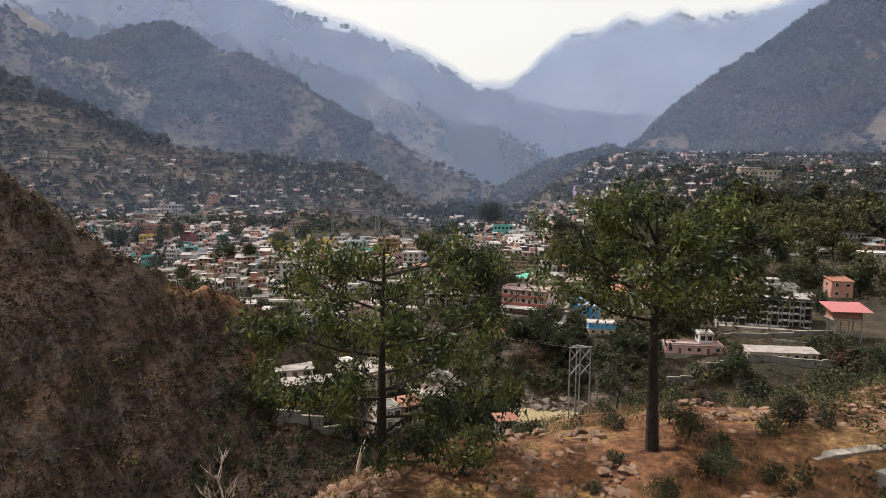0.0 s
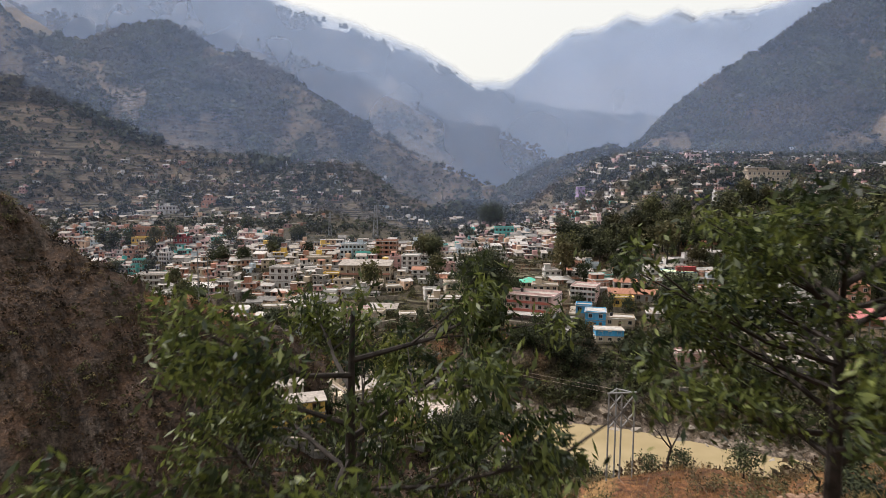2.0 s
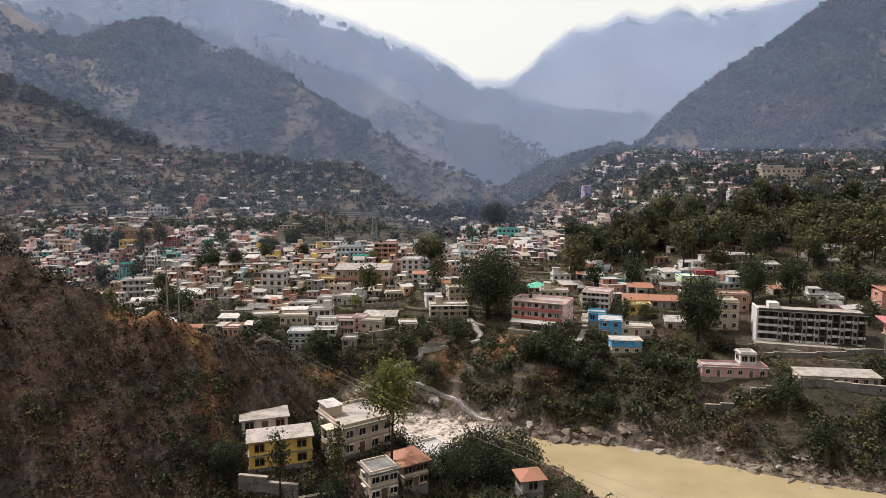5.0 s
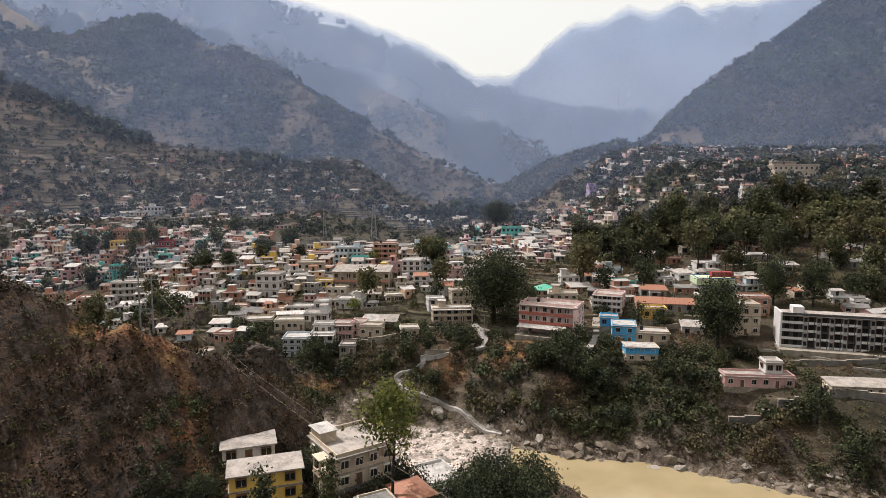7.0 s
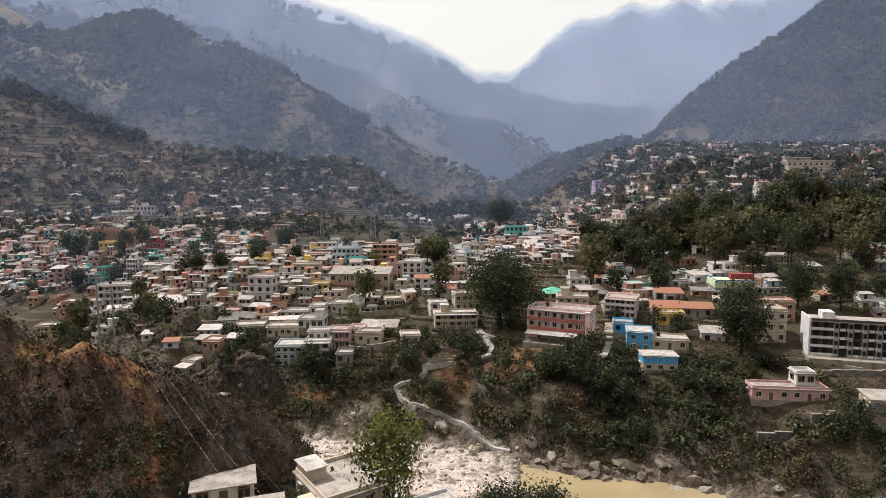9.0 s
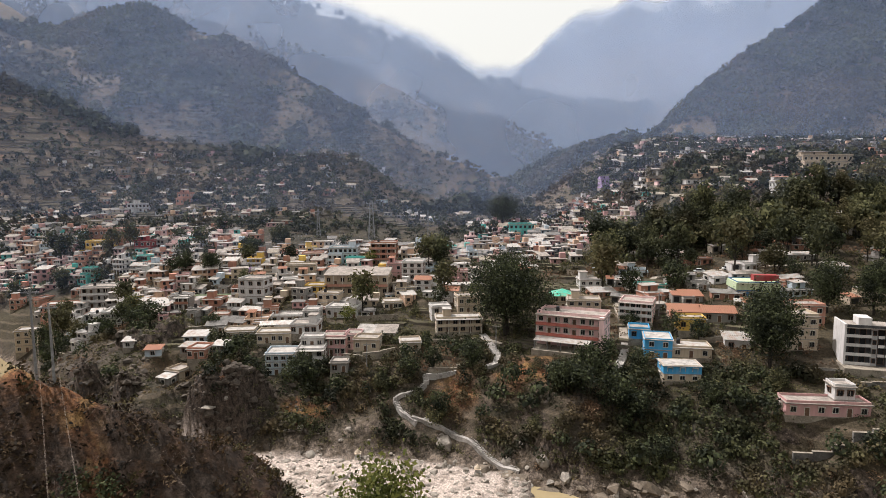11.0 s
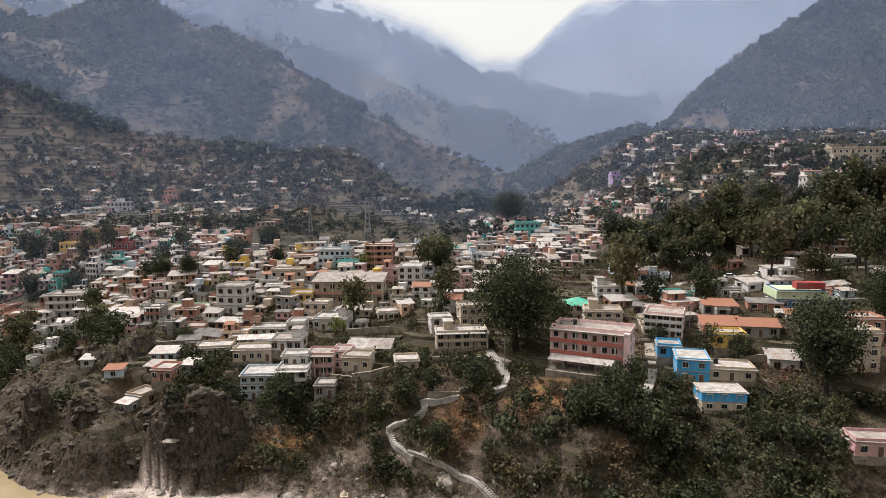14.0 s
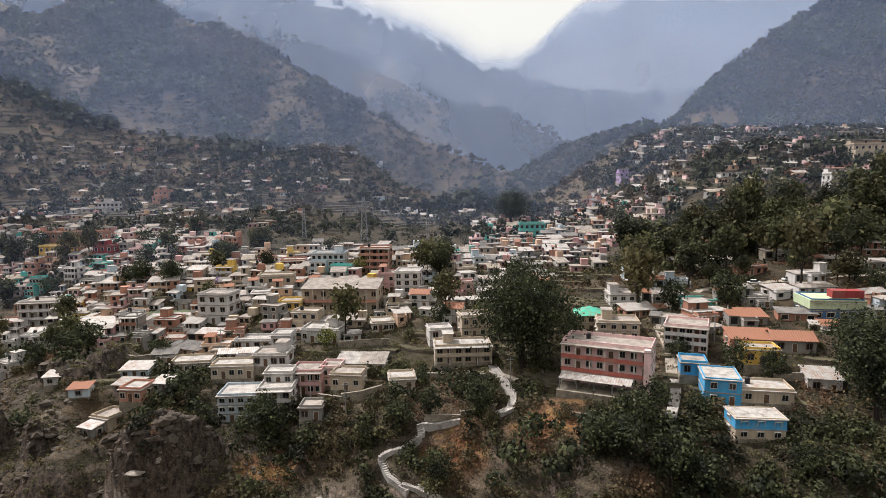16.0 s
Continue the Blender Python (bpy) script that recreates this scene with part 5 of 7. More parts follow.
def trunk_mesh(name, seed, height, radius, reach, limbs=5, mat=None, crook=0.04):
    r = random.Random(seed)
    s = Shape()
    top = height * 1.0
    line, radii = [], []
    for k in range(6):
        f = k / 5
        line.append((crook * height * math.sin(2.3 * f + seed) * f, crook * height * math.cos(1.7 * f + seed) * f, -1.0 + (top + 1.0) * f))
        radii.append(radius * (1.25 - f))
    s.tube(line, radii, 7)
    for k in range(limbs):
        f = r.uniform(0.42, 0.85)
        c = 2 * math.pi * (k + r.random() * 0.5) / limbs
        base = Vector(line[int(f * 5)])
        end = base + Vector((math.cos(c) * reach * r.uniform(0.6, 1), math.sin(c) * reach * r.uniform(0.6, 1), height * r.uniform(0.15, 0.35)))
        mid = base.lerp(end, 0.5) + Vector((0, 0, -0.05 * height))
        s.tube([base, mid, end], [radius * 0.45, radius * 0.3, radius * 0.08], 5)
    return s.mesh(name, mat or BARK)


KINDS = {}


def tree_kind(key, mat, height, width, crown_height, clumps, leaves, size, radius, variants=3, hollow=0.55):
    KINDS[key] = []
    for v in range(variants):
        seed = 31 * v + len(KINDS) * 101
        KINDS[key].append((trunk_mesh("trunk", seed, height - crown_height * 0.35, radius, width * 0.36), crown_mesh("crown", seed + 1, mat, width, crown_height, clumps, leaves, size, hollow), height - crown_height))


tree_kind("broad", LEAF_DARK, 9, 7.5, 7.2, 60, 16, 0.46, 0.22)
tree_kind("bush", LEAF_BUSH, 5, 5.0, 4.7, 40, 18, 0.34, 0.12)
tree_kind("pine", LEAF_OLIVE, 20, 8.0, 12.0, 62, 11, 0.8, 0.3, 4, 0.3)
tree_kind("olive", LEAF_OLIVE, 14, 8.0, 9.5, 58, 12, 0.75, 0.25, 3, 0.4)
tree_kind("slim", LEAF_OLIVE, 17, 5.0, 14.0, 60, 12, 0.45, 0.2, 2, 0.1)
tree_kind("bright", LEAF_BRIGHT, 9, 6.5, 6.5, 44, 13, 0.45, 0.2, 2)
tree_kind("great", LEAF_DARK, 26, 24, 21.0, 330, 56, 0.44, 0.9, 1, 0.35)
tree_kind("tall_dark", LEAF_DARK, 22, 13, 18.5, 170, 44, 0.42, 0.45, 2, 0.3)
LABELS = {"broad": "dark green broad-leaved tree among houses", "bush": "low olive-green bushy tree on the bank", "pine": "tall olive pine with a bare trunk in the park", "olive": "rounded olive-green tree among the houses", "slim": "slim feathery grey-green tree", "bright": "small yellow-green leafy tree on dry ground", "great": "huge dark green spreading tree above the town", "tall_dark": "tall dense dark green tree"}


def tree(kind, x, y, scale=1.0, tall=1.0, z=None, group="", turn=None, pick=None):
    v = KINDS[kind]
    trunk, crown, lift = v[(pick if pick is not None else int(abs(x * 13 + y * 7))) % len(v)]
    root = thing("tree", (x, y, (z_at(x, y) if z is None else z) - 0.1), (x * 37 + y * 11) % 360 if turn is None else turn, LABELS[kind], "tree", group)
    root.scale = (scale, scale, scale * tall)
    part("trunk", trunk, root)
    part("crown", crown, root, "", (0, 0, lift))
    return root


tree("great", 12.1, 250.7, 1.0)
tree("tall_dark", 78.0, 217, 1.05)
tree("tall_dark", 80.5, 226, 0.85)
tree("olive", 49, 276.7, 1.35, 1.1)
tree("broad", 66, 233.5, 0.75)
tree("broad", 45.5, 222.5, 0.75)
tree("great", 27.8, 458, 0.8)
tree("broad", 60.5, 239.0, 0.85)
tree("tall_dark", 108, 243, 0.8)
tree("tall_dark", 120, 240, 0.75)
for x, y, s in ((-119.6, 315.8, 0.62), (-107.2, 311.5, 0.6), (-101.3, 343.7, 0.6), (-99, 347, 0.5), (-11, 318, 0.6)):
    tree("tall_dark", x, y, s, 0.9, None, "trees between the houses")
# by the near houses
tree_kind("yard", LEAF_DARK, 9, 7.5, 7.2, 90, 34, 0.26, 0.2)
LABELS["yard"] = "dark green leafy tree beside the near houses"
KINDS["poplar"] = [(trunk_mesh("trunk", 77, 13, 0.24, 2.2, 7, BARK), crown_mesh("crown", 78, LEAF_BRIGHT, 8.6, 11.0, 120, 24, 0.34, 0.2), 8.0)]
LABELS["poplar"] = "tall yellow-green tree with a bare lower trunk beside the cream house"
tree("poplar", -11.2, 116.0, 1.0, 0.98, 27.0)
tree("slim", -26.5, 107.5, 0.62, 1.0, 27.5)
tree("slim", -19.0, 111.5, 0.66, 1.0, 26.0)
for x, y, s in ((1.5, 129, 1.15), (6, 133, 1.25), (10.5, 138, 1.25), (3.5, 138, 1.15), (13, 143, 1.0), (-1, 124, 0.8), (0.5, 141, 0.9), (9, 128, 0.9), (-20, 109, 0.5), (-24, 121, 0.6), (-4, 121, 0.7), (-17, 128, 0.7), (-36, 112, 0.6)):
    tree("yard", x, y, s, 1.0, None, "trees by the near houses")

rng = random.Random(8)
# centre, half widths, number, kinds, group
WOODS = [
    (130, 322, 75, 22, 64, ["pine", "pine", "olive", "olive", "slim"], "trees of the park"),
    (215, 330, 60, 26, 26, ["olive", "olive", "broad"], "trees of the park"),
    (125, 296, 75, 30, 62, ["pine", "olive", "pine", "slim", "broad"], "trees of the park"),
    (150, 240, 36, 28, 30, ["broad", "olive", "bush"], "trees between the houses"),
    (75, 322, 30, 40, 16, ["pine", "olive", "broad"], "trees of the park"),
    (-110, 300, 70, 40, 20, ["broad", "broad", "olive"], "trees between the houses"),
    (-190, 375, 100, 40, 40, ["broad", "olive", "bush"], "trees between the houses"),
    (-40, 310, 60, 50, 13, ["broad", "olive", "bright"], "trees between the houses"),
    (-45, 255, 45, 22, 5, ["bush", "broad"], "trees between the houses"),
    (60, 255, 45, 22, 8, ["bush", "broad"], "trees between the houses"),
    (-20, 222, 60, 10, 12, ["bush", "bush", "broad"], "trees on the river bank"),
    (45, 205, 34, 14, 16, ["bush", "bush", "broad", "broad"], "trees on the river bank"),
    (100, 178, 40, 14, 16, ["bush", "broad"], "trees on the river bank"),
]
FAR_TREES = {}
for cx, cy, rx, ry, count, kinds, group in WOODS:
    made = tries = 0
    while made < count and tries < 20 * count:
        tries += 1
        r, c = math.sqrt(rng.random()), rng.uniform(0, 2 * math.pi)
        x, y = cx + rx * r * math.cos(c), cy + ry * r * math.sin(c)
        if bank_distances(x, y)[0] < 6 or not plot_free(x, y, 0.8):
            continue
        made += 1
        own = (rng.choice(kinds), x, y, rng.uniform(0.65, 1.15), rng.uniform(0.85, 1.15))
        if cy >= 322 and kinds[0] != "broad":
            FAR_TREES.setdefault(own[0], []).append(own)
        else:
            tree(*own, None, group)


def far_tree_mass(kind, places):
    """The trees too far off to be told apart, in one mesh for each kind."""
    verts, faces, slots = [], [], []
    total = 0
    for _, x, y, scale, tall in places:
        trunk, crown, lift = KINDS[kind][int(abs(x * 13 + y * 7)) % len(KINDS[kind])]
        c = math.radians((x * 37 + y * 11) % 360)
        for slot, me, dz in ((0, trunk, 0.0), (1, crown, lift)):
            v = np.empty(3 * len(me.vertices), np.float32)
            me.vertices.foreach_get("co", v)
            v = v.reshape(-1, 3) + (0, 0, dz)
            v = np.stack([v[:, 0] * math.cos(c) - v[:, 1] * math.sin(c), v[:, 0] * math.sin(c) + v[:, 1] * math.cos(c), v[:, 2] * tall], 1) * scale
            verts += (v + (x, y, z_at(x, y) - 0.1)).tolist()
            faces += [tuple(total + k for k in p.vertices) for p in me.polygons]
            slots += [slot] * len(me.polygons)
            total += len(v)
    me = bpy.data.meshes.new("far_trees")
    me.from_pydata(verts, [], faces)
    me.materials.append(BARK)
    me.materials.append(KINDS[kind][0][1].materials[0])
    me.polygons.foreach_set("material_index", slots)
    tagged(new("far_trees", me), "woods of tall trees behind the town", "trees", kind="stuff")


for kind, places in FAR_TREES.items():
    far_tree_mass(kind, places)


def scatter(n, rng2, x0, x1, y0, y1, keep):
    x, y = rng2.uniform(x0, x1, n), rng2.uniform(y0, y1, n)
    k = keep(x, y)
    return x[k], y[k]


def clumps(name, x, y, r2, width, height, leaves, size, mat, label, category, droop=0.0, long=1.6):
    z = ground(x, y)
    w = width * r2.uniform(0.5, 1.4, len(x))
    h = height * r2.uniform(0.5, 1.4, len(x)) * w / width
    u = r2.normal(size=(len(x), leaves, 3))
    u /= np.linalg.norm(u, axis=2, keepdims=True) * r2.uniform(1.0, 1.8, (len(x), leaves, 1))
    c = np.stack([x[:, None] + u[..., 0] * w[:, None] / 2, y[:, None] + u[..., 1] * w[:, None] / 2, z[:, None] + h[:, None] * (0.42 + 0.5 * u[..., 2])], -1).reshape(-1, 3)
    q = leaf_quads(r2, c, size, size * 0.3, droop, long)
    ob = new(name, quads_mesh(name, q, mat))
    return tagged(ob, label, category, kind="stuff")


def crowns(name, x, y, r2, width, height, leaves, mat, label, stem=0.0, low=0.55, spray=0.34):
    """Far trees in one mesh: overlapping leaf sprays laid round each crown, with ragged outlines."""
    z = ground(x, y)
    n = len(x)
    w = width * r2.uniform(low, 1.45, (n, 1))
    h = height * r2.uniform(0.6, 1.4, (n, 1)) * (w / width) ** 0.5
    u = r2.normal(size=(n, leaves, 3))
    u[..., 2] = np.abs(u[..., 2]) * 1.1 - 0.45
    u /= np.linalg.norm(u, axis=2, keepdims=True)
    lump = r2.uniform(0.55, 1.15, (n, leaves))
    c = np.stack([x[:, None] + 0.5 * w * u[..., 0] * lump, y[:, None] + 0.5 * w * u[..., 1] * lump, z[:, None] + h * (stem + (1 - stem) * (0.42 + 0.5 * u[..., 2] * lump))], -1).reshape(-1, 3)
    face = u.reshape(-1, 3) + 0.45 * r2.normal(size=(n * leaves, 3))
    face /= np.linalg.norm(face, axis=1, keepdims=True)
    a = np.cross(face, r2.normal(size=face.shape))
    a /= np.linalg.norm(a, axis=1, keepdims=True) + 1e-9
    b = np.cross(face, a)
    size = np.repeat(spray * w[:, 0], leaves)[:, None]
    q = np.stack([c + size * r2.uniform(0.6, 1.25, (n * leaves, 1)) * (p * a + s * b) for p, s in ((1, 0.2), (-0.2, 1), (-1, -0.2), (0.2, -1))], 1)
    return tagged(new(name, quads_mesh(name, q, mat)), label, "forest" if y.mean() > 560 else "trees", kind="stuff")


def free_mask(x, y, grow=0.6):
    """True where no house stands."""
    cell = {}
    for a, b, c in FOOT:
        for i in range(int((a - c) // 4), int((a + c) // 4) + 1):
            for j in range(int((b - c) // 4), int((b + c) // 4) + 1):
                cell.setdefault((i, j), []).append((a, b, c))
    return np.array([all((p - a) ** 2 + (q - b) ** 2 > (grow * c) ** 2 for a, b, c in cell.get((int(p // 4), int(q // 4)), ())) for p, q in zip(x, y)], bool)


r2 = np.random.default_rng(3)
STEPS_ZIGZAG = [(-14.9, 215.9), (-18.7, 219.2), (-21.2, 222.9), (-17.3, 224.0), (-12.6, 226.7), (-13.3, 228.6), (-3.9, 228.3)]
STEPS_RIVER = [(10.7, 200.7), (2.2, 206.4), (-5.7, 213.4), (-10.5, 215.9), (-16.2, 217.1)]
STEPS_LANE = [(4.2, 229.4), (7.5, 232.0), (8.0, 237.6), (6.0, 245.7), (4.2, 253)]
STEPS_BLUE = [(39.7, 222.9), (44.7, 233.7), (47.2, 242)]
for run in (STEPS_ZIGZAG, STEPS_RIVER, STEPS_LANE, STEPS_BLUE):
    for (ax, ay), (bx, by) in zip(run, run[1:]):
        for k in range(5):
            FOOT.append((ax + (bx - ax) * k / 5, ay + (by - ay) * k / 5 - 0.6, 2.0))
# scrub on the cliff and slope over the river
x, y = scatter(5600, r2, -170, 170, 140, 300, lambda x, y: (bank_distances(x, y)[0] > 2) & (bank_distances(x, y)[0] < 46) & (wander(x / 12, y / 12, 9) > -0.8 - 0.002 * x) & ((x > -46) | (x < -128) | (bank_distances(x, y)[0] > 6) | (wander(x / 5, y / 5, 27) > -0.25)))
k = free_mask(x, y)
clumps("bank_scrub", x[k], y[k], r2, 2.2, 1.6, 42, 0.27, LEAF_BUSH, "dense olive and dry scrub on the river bank", "scrub")
x, y = scatter(16000, r2, -150, 175, 140, 300, lambda x, y: (bank_distances(x, y)[0] > 3) & (bank_distances(x, y)[0] < 40) & (np.hypot(x - 17, y - 226) > 7) & (wander(x / 9, y / 9, 35) > -0.1 - 0.45 * (x > -4) + 0.45 * (x < -75)))
k = free_mask(x, y, 1.2)
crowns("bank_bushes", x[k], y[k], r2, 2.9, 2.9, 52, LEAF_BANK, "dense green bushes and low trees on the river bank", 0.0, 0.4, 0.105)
x, y = scatter(9000, r2, -130, 130, 150, 262, lambda x, y: (bank_distances(x, y)[0] > 2) & (bank_distances(x, y)[0] < 50) & (wander(x / 6, y / 6, 45) > -0.5))
k = free_mask(x, y, 0.75)
crowns("dry_tufts", x[k], y[k], r2, 0.95, 0.7, 9, LEAF_BUSH, "dry weeds and grass tufts on the bare bank", 0.0, 0.4, 0.2)
x, y = scatter(900, r2, -130, 175, 140, 300, lambda x, y: (bank_distances(x, y)[0] > 4) & (bank_distances(x, y)[0] < 34) & (wander(x / 11, y / 11, 39) > -0.1 - 0.3 * (x > 20) + 0.6 * (x < -75)))
k = free_mask(x, y, 1.3)
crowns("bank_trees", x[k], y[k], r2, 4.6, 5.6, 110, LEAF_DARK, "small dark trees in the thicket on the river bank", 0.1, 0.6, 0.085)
x, y = scatter(8200, r2, -175, 178, 222, 345, lambda x, y: (bank_distances(x, y)[0] > 36) & (wander(x / 10, y / 10, 28) > -0.55))
k = free_mask(x, y, 0.95)
clumps("town_scrub", x[k], y[k], r2, 2.3, 1.9, 18, 0.42, LEAF_BUSH, "bushes and weeds between the houses", "scrub")
# dry scrub of the near left ridge and gully
x, y = scatter(11500, r2, -125, 40, 34, 150, lambda x, y: ((x < 2) | (y > 47)) & (bank_distances(x, y)[1] > 3) & (wander(x / 5, y / 5, 12) > -0.55))
k = free_mask(x, y, 1.0)
clumps("dry_scrub", x[k], y[k], r2, 1.7, 1.35, 11, 0.31, LEAF_DRY, "brown leafless and dry scrub on the steep slope", "scrub")
x, y = scatter(1500, r2, -110, 40, 62, 170, lambda x, y: (bank_distances(x, y)[1] > 3) & (wander(x / 9, y / 9, 14) + 0.5 * (y > 122) > 0.15))
k = free_mask(x, y, 1.0)
clumps("green_scrub", x[k], y[k], r2, 1.7, 1.5, 40, 0.24, LEAF_BUSH, "scattered green bushes on the dry slope", "scrub")
x, y = scatter(900, r2, -46, 26, 92, 128, lambda x, y: wander(x / 6, y / 6, 36) > -0.35)
k = free_mask(x, y, 1.1)
clumps("yard_bushes", x[k], y[k], r2, 2.3, 2.2, 60, 0.26, LEAF_DARK, "dark green bushes and weeds round the near houses", "bushes")
x, y = scatter(1250, r2, 1, 46, 16, 48, lambda x, y: wander(x / 3, y / 3, 37) > 0.25 - 0.4 * (y > 36) - 0.4 * (x > 15))
clumps("edge_bushes", x, y, r2, 1.0, 1.0, 64, 0.09, LEAF_BUSH, "olive and dry bushes along the slope edge", "bushes")
x, y = scatter(7000, r2, -120, 30, 34, 165, lambda x, y: bank_distances(x, y)[1] > 3)
z = ground(x, y)
c = np.stack([x, y, z + 0.2], 1)
q = leaf_quads(r2, np.repeat(c, 3, 0), 0.035, 0.25, -1.0, 20)
tagged(new("dead_twigs", quads_mesh("dead_twigs", q, TWIG)), "pale dead twigs and stems on the dry slope", "twigs", kind="stuff")
x, y = scatter(5200, r2, -125, 20, 40, 150, lambda x, y: ((x < -4) | (y > 52)) & (bank_distances(x, y)[1] > 3) & (wander(x / 4, y / 4, 43) > -0.25))
k = free_mask(x, y, 1.0)
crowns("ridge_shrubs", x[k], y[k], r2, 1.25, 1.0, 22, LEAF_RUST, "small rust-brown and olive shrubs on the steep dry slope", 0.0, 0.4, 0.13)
# trees of the terraces and of the park's far side, too many to count
x, y = scatter(8600, r2, -420, 420, 300, 720, lambda x, y: (np.abs(x) < 0.8 * y) & (y > 400 - 60 * (x < -150)) & ((x > -250) | (y < 545)) & (wander(x / 26, y / 26, 22) + 0.4 * wander(x / 9, y / 9, 23) > -0.3))
k = free_mask(x, y, 1.0)
crowns("terrace_trees", x[k], y[k], r2, 4.6, 5.4, 20, LEAF_TERRACE, "dark trees scattered over the terraced slopes", 0.05, 0.5, 0.2)
x, y = scatter(2200, r2, 90, 430, 345, 680, lambda x, y: x < 0.75 * y)
k = free_mask(x, y, 1.0)
crowns("hillside_trees", x[k], y[k], r2, 5.0, 6.0, 20, LEAF_TERRACE, "dark trees between the hillside houses", 0.05, 0.5, 0.2)
x, y = scatter(700, r2, 62, 330, 285, 342, lambda x, y: (y > 300) & (x < 0.85 * y) & (wander(x / 20, y / 20, 24) > -0.6))
k = free_mask(x, y, 0.9)
crowns("park_canopy", x[k], y[k], r2, 6.5, 11.0, 70, LEAF_OLIVE, "dense olive canopy behind the park trees", 0.3, 0.6, 0.11)
# scrub under everything on the far slopes
x, y = scatter(5500, r2, -420, 420, 300, 640, lambda x, y: (np.abs(x) < 0.8 * y) & (bank_distances(x, y)[0] > 20))
k = free_mask(x, y, 1.0)
clumps("slope_scrub", x[k], y[k], r2, 3.2, 2.0, 13, 0.8, LEAF_TERRACE, "low scrub between houses and terraces", "scrub", 0.0, 1.5)
TERRACE_WALL = roof_concrete("dry_stone_terrace", (0.14, 0.12, 0.098))
TERRACE_TOP = plain("dry_terrace_grass", (0.075, 0.066, 0.04), 0.95, 0.4, 0.15)


def terraces(n, x0, x1, y0, y1, keep, label):
    """Field terraces: level strips with a dry stone face, along the height lines."""
    px, py = scatter(n, r2, x0, x1, y0, y1, keep)
    k = free_mask(px, py, 0.9)
    px, py = px[k], py[k]
    length = r2.integers(4, 13, len(px))
    lines = [(px, py)]
    for _ in range(12):
        gx, gy = (ground(px + 2, py) - ground(px - 2, py)), (ground(px, py + 2) - ground(px, py - 2))
        g = np.hypot(gx, gy) + 1e-6
        px, py = px + 2.6 * gy / g, py - 2.6 * gx / g
        lines.append((px, py))
    s = Shape()
    zs = [ground(a, b) for a, b in lines]
    gx, gy = gx / g, gy / g
    for m in range(len(px)):
        level = float(np.mean([zs[q][m] for q in range(length[m] + 1)])) + 0.9
        wide = 2.2
        for q in range(length[m]):
            (a, b), (c, d) = (lines[q][0][m], lines[q][1][m]), (lines[q + 1][0][m], lines[q + 1][1][m])
            e, f = wide * gx[m], wide * gy[m]
            s.quad([(a, b, level - 2.2), (c, d, level - 2.2), (c, d, level), (a, b, level)], 0)
            s.quad([(a, b, level), (c, d, level), (c + e, d + f, level + 0.1), (a + e, b + f, level + 0.1)], 1)
    tagged(new("terrace_walls", s.mesh("terrace_walls", TERRACE_WALL, TERRACE_TOP)), label, "terraces", kind="stuff")


terraces(750, -470, -30, 430, 640, lambda x, y: np.abs(x) < 0.8 * y, "dry stone field terraces below the wooded hill")
terraces(150, -135, 60, 236, 345, lambda x, y: bank_distances(x, y)[0] > 26, "low rubble walls and levelled yards between the houses")
terraces(420, 110, 420, 390, 640, lambda x, y: x < 0.75 * y, "stone terraces between the hillside houses")

# forest on the hills: many small crowns
def thick_wood(x, y):
    """Where the hill forest closes: the hilltop, the gullies and the whole hill on the other side."""
    patch = wander(x / 60, y / 60, 15) + 0.5 * wander(x / 22, y / 22, 16)
    return patch + np.clip((ground(x, y) - 140) / 60, -0.65, 0.55) + np.where(x > 140, 0.9, 0.0) - np.where((x < -330) & (y < 690), 0.5, 0.0)


x, y = scatter(21000, r2, -640, 60, 540, 880, lambda x, y: (np.abs(x) < 0.85 * y - 40) & (thick_wood(x, y) > 0.05))
crowns("hill_forest", x, y, r2, 6.5, 8.0, 9, LEAF_HILL, "dark open forest covering the hillsides")
x, y = scatter(8500, r2, -640, 60, 500, 880, lambda x, y: (np.abs(x) < 0.85 * y - 40) & (thick_wood(x, y) <= 0.1))
crowns("open_slope_bushes", x, y, r2, 3.4, 3.4, 7, LEAF_HILL, "low bushes and lone trees on the open terraced slope")
x, y = scatter(15000, r2, 130, 760, 640, 960, lambda x, y: (x < 0.76 * y) & (x > 0.24 * y) & (thick_wood(x, y) > 0.1))
crowns("right_hill_forest", x, y, r2, 6.6, 10.5, 12, LEAF_HILL, "dense dark forest on the steep hillside", 0.2, 0.55, 0.26)
x, y = scatter(3600, r2, 15, 300, 640, 1090, lambda x, y: (x < 0.27 * y + 20) & (wander(x / 40, y / 40, 40) > -0.5))
crowns("valley_forest", x, y, r2, 6.0, 7.5, 9, LEAF_HILL, "scattered dark trees on the slopes of the narrow valley", 0.1)
x, y = scatter(9000, r2, -900, 720, 1080, 1640, lambda x, y: (np.abs(x) < 0.75 * y) & (wander(x / 50, y / 50, 29) > -0.55))
crowns("far_forest", x, y, r2, 10.0, 17.0, 7, LEAF_HILL, "far open forest on the mountain", 0.3)
x, y = scatter(2600, r2, 150, 1700, 2560, 2860, lambda x, y: x > 0)
crowns("ridge_forest", x, y, r2, 16.0, 26.0, 7, LEAF_HILL, "trees along the farthest mountain ridge", 0.3)

# ---- the two trees in front of the camera ----


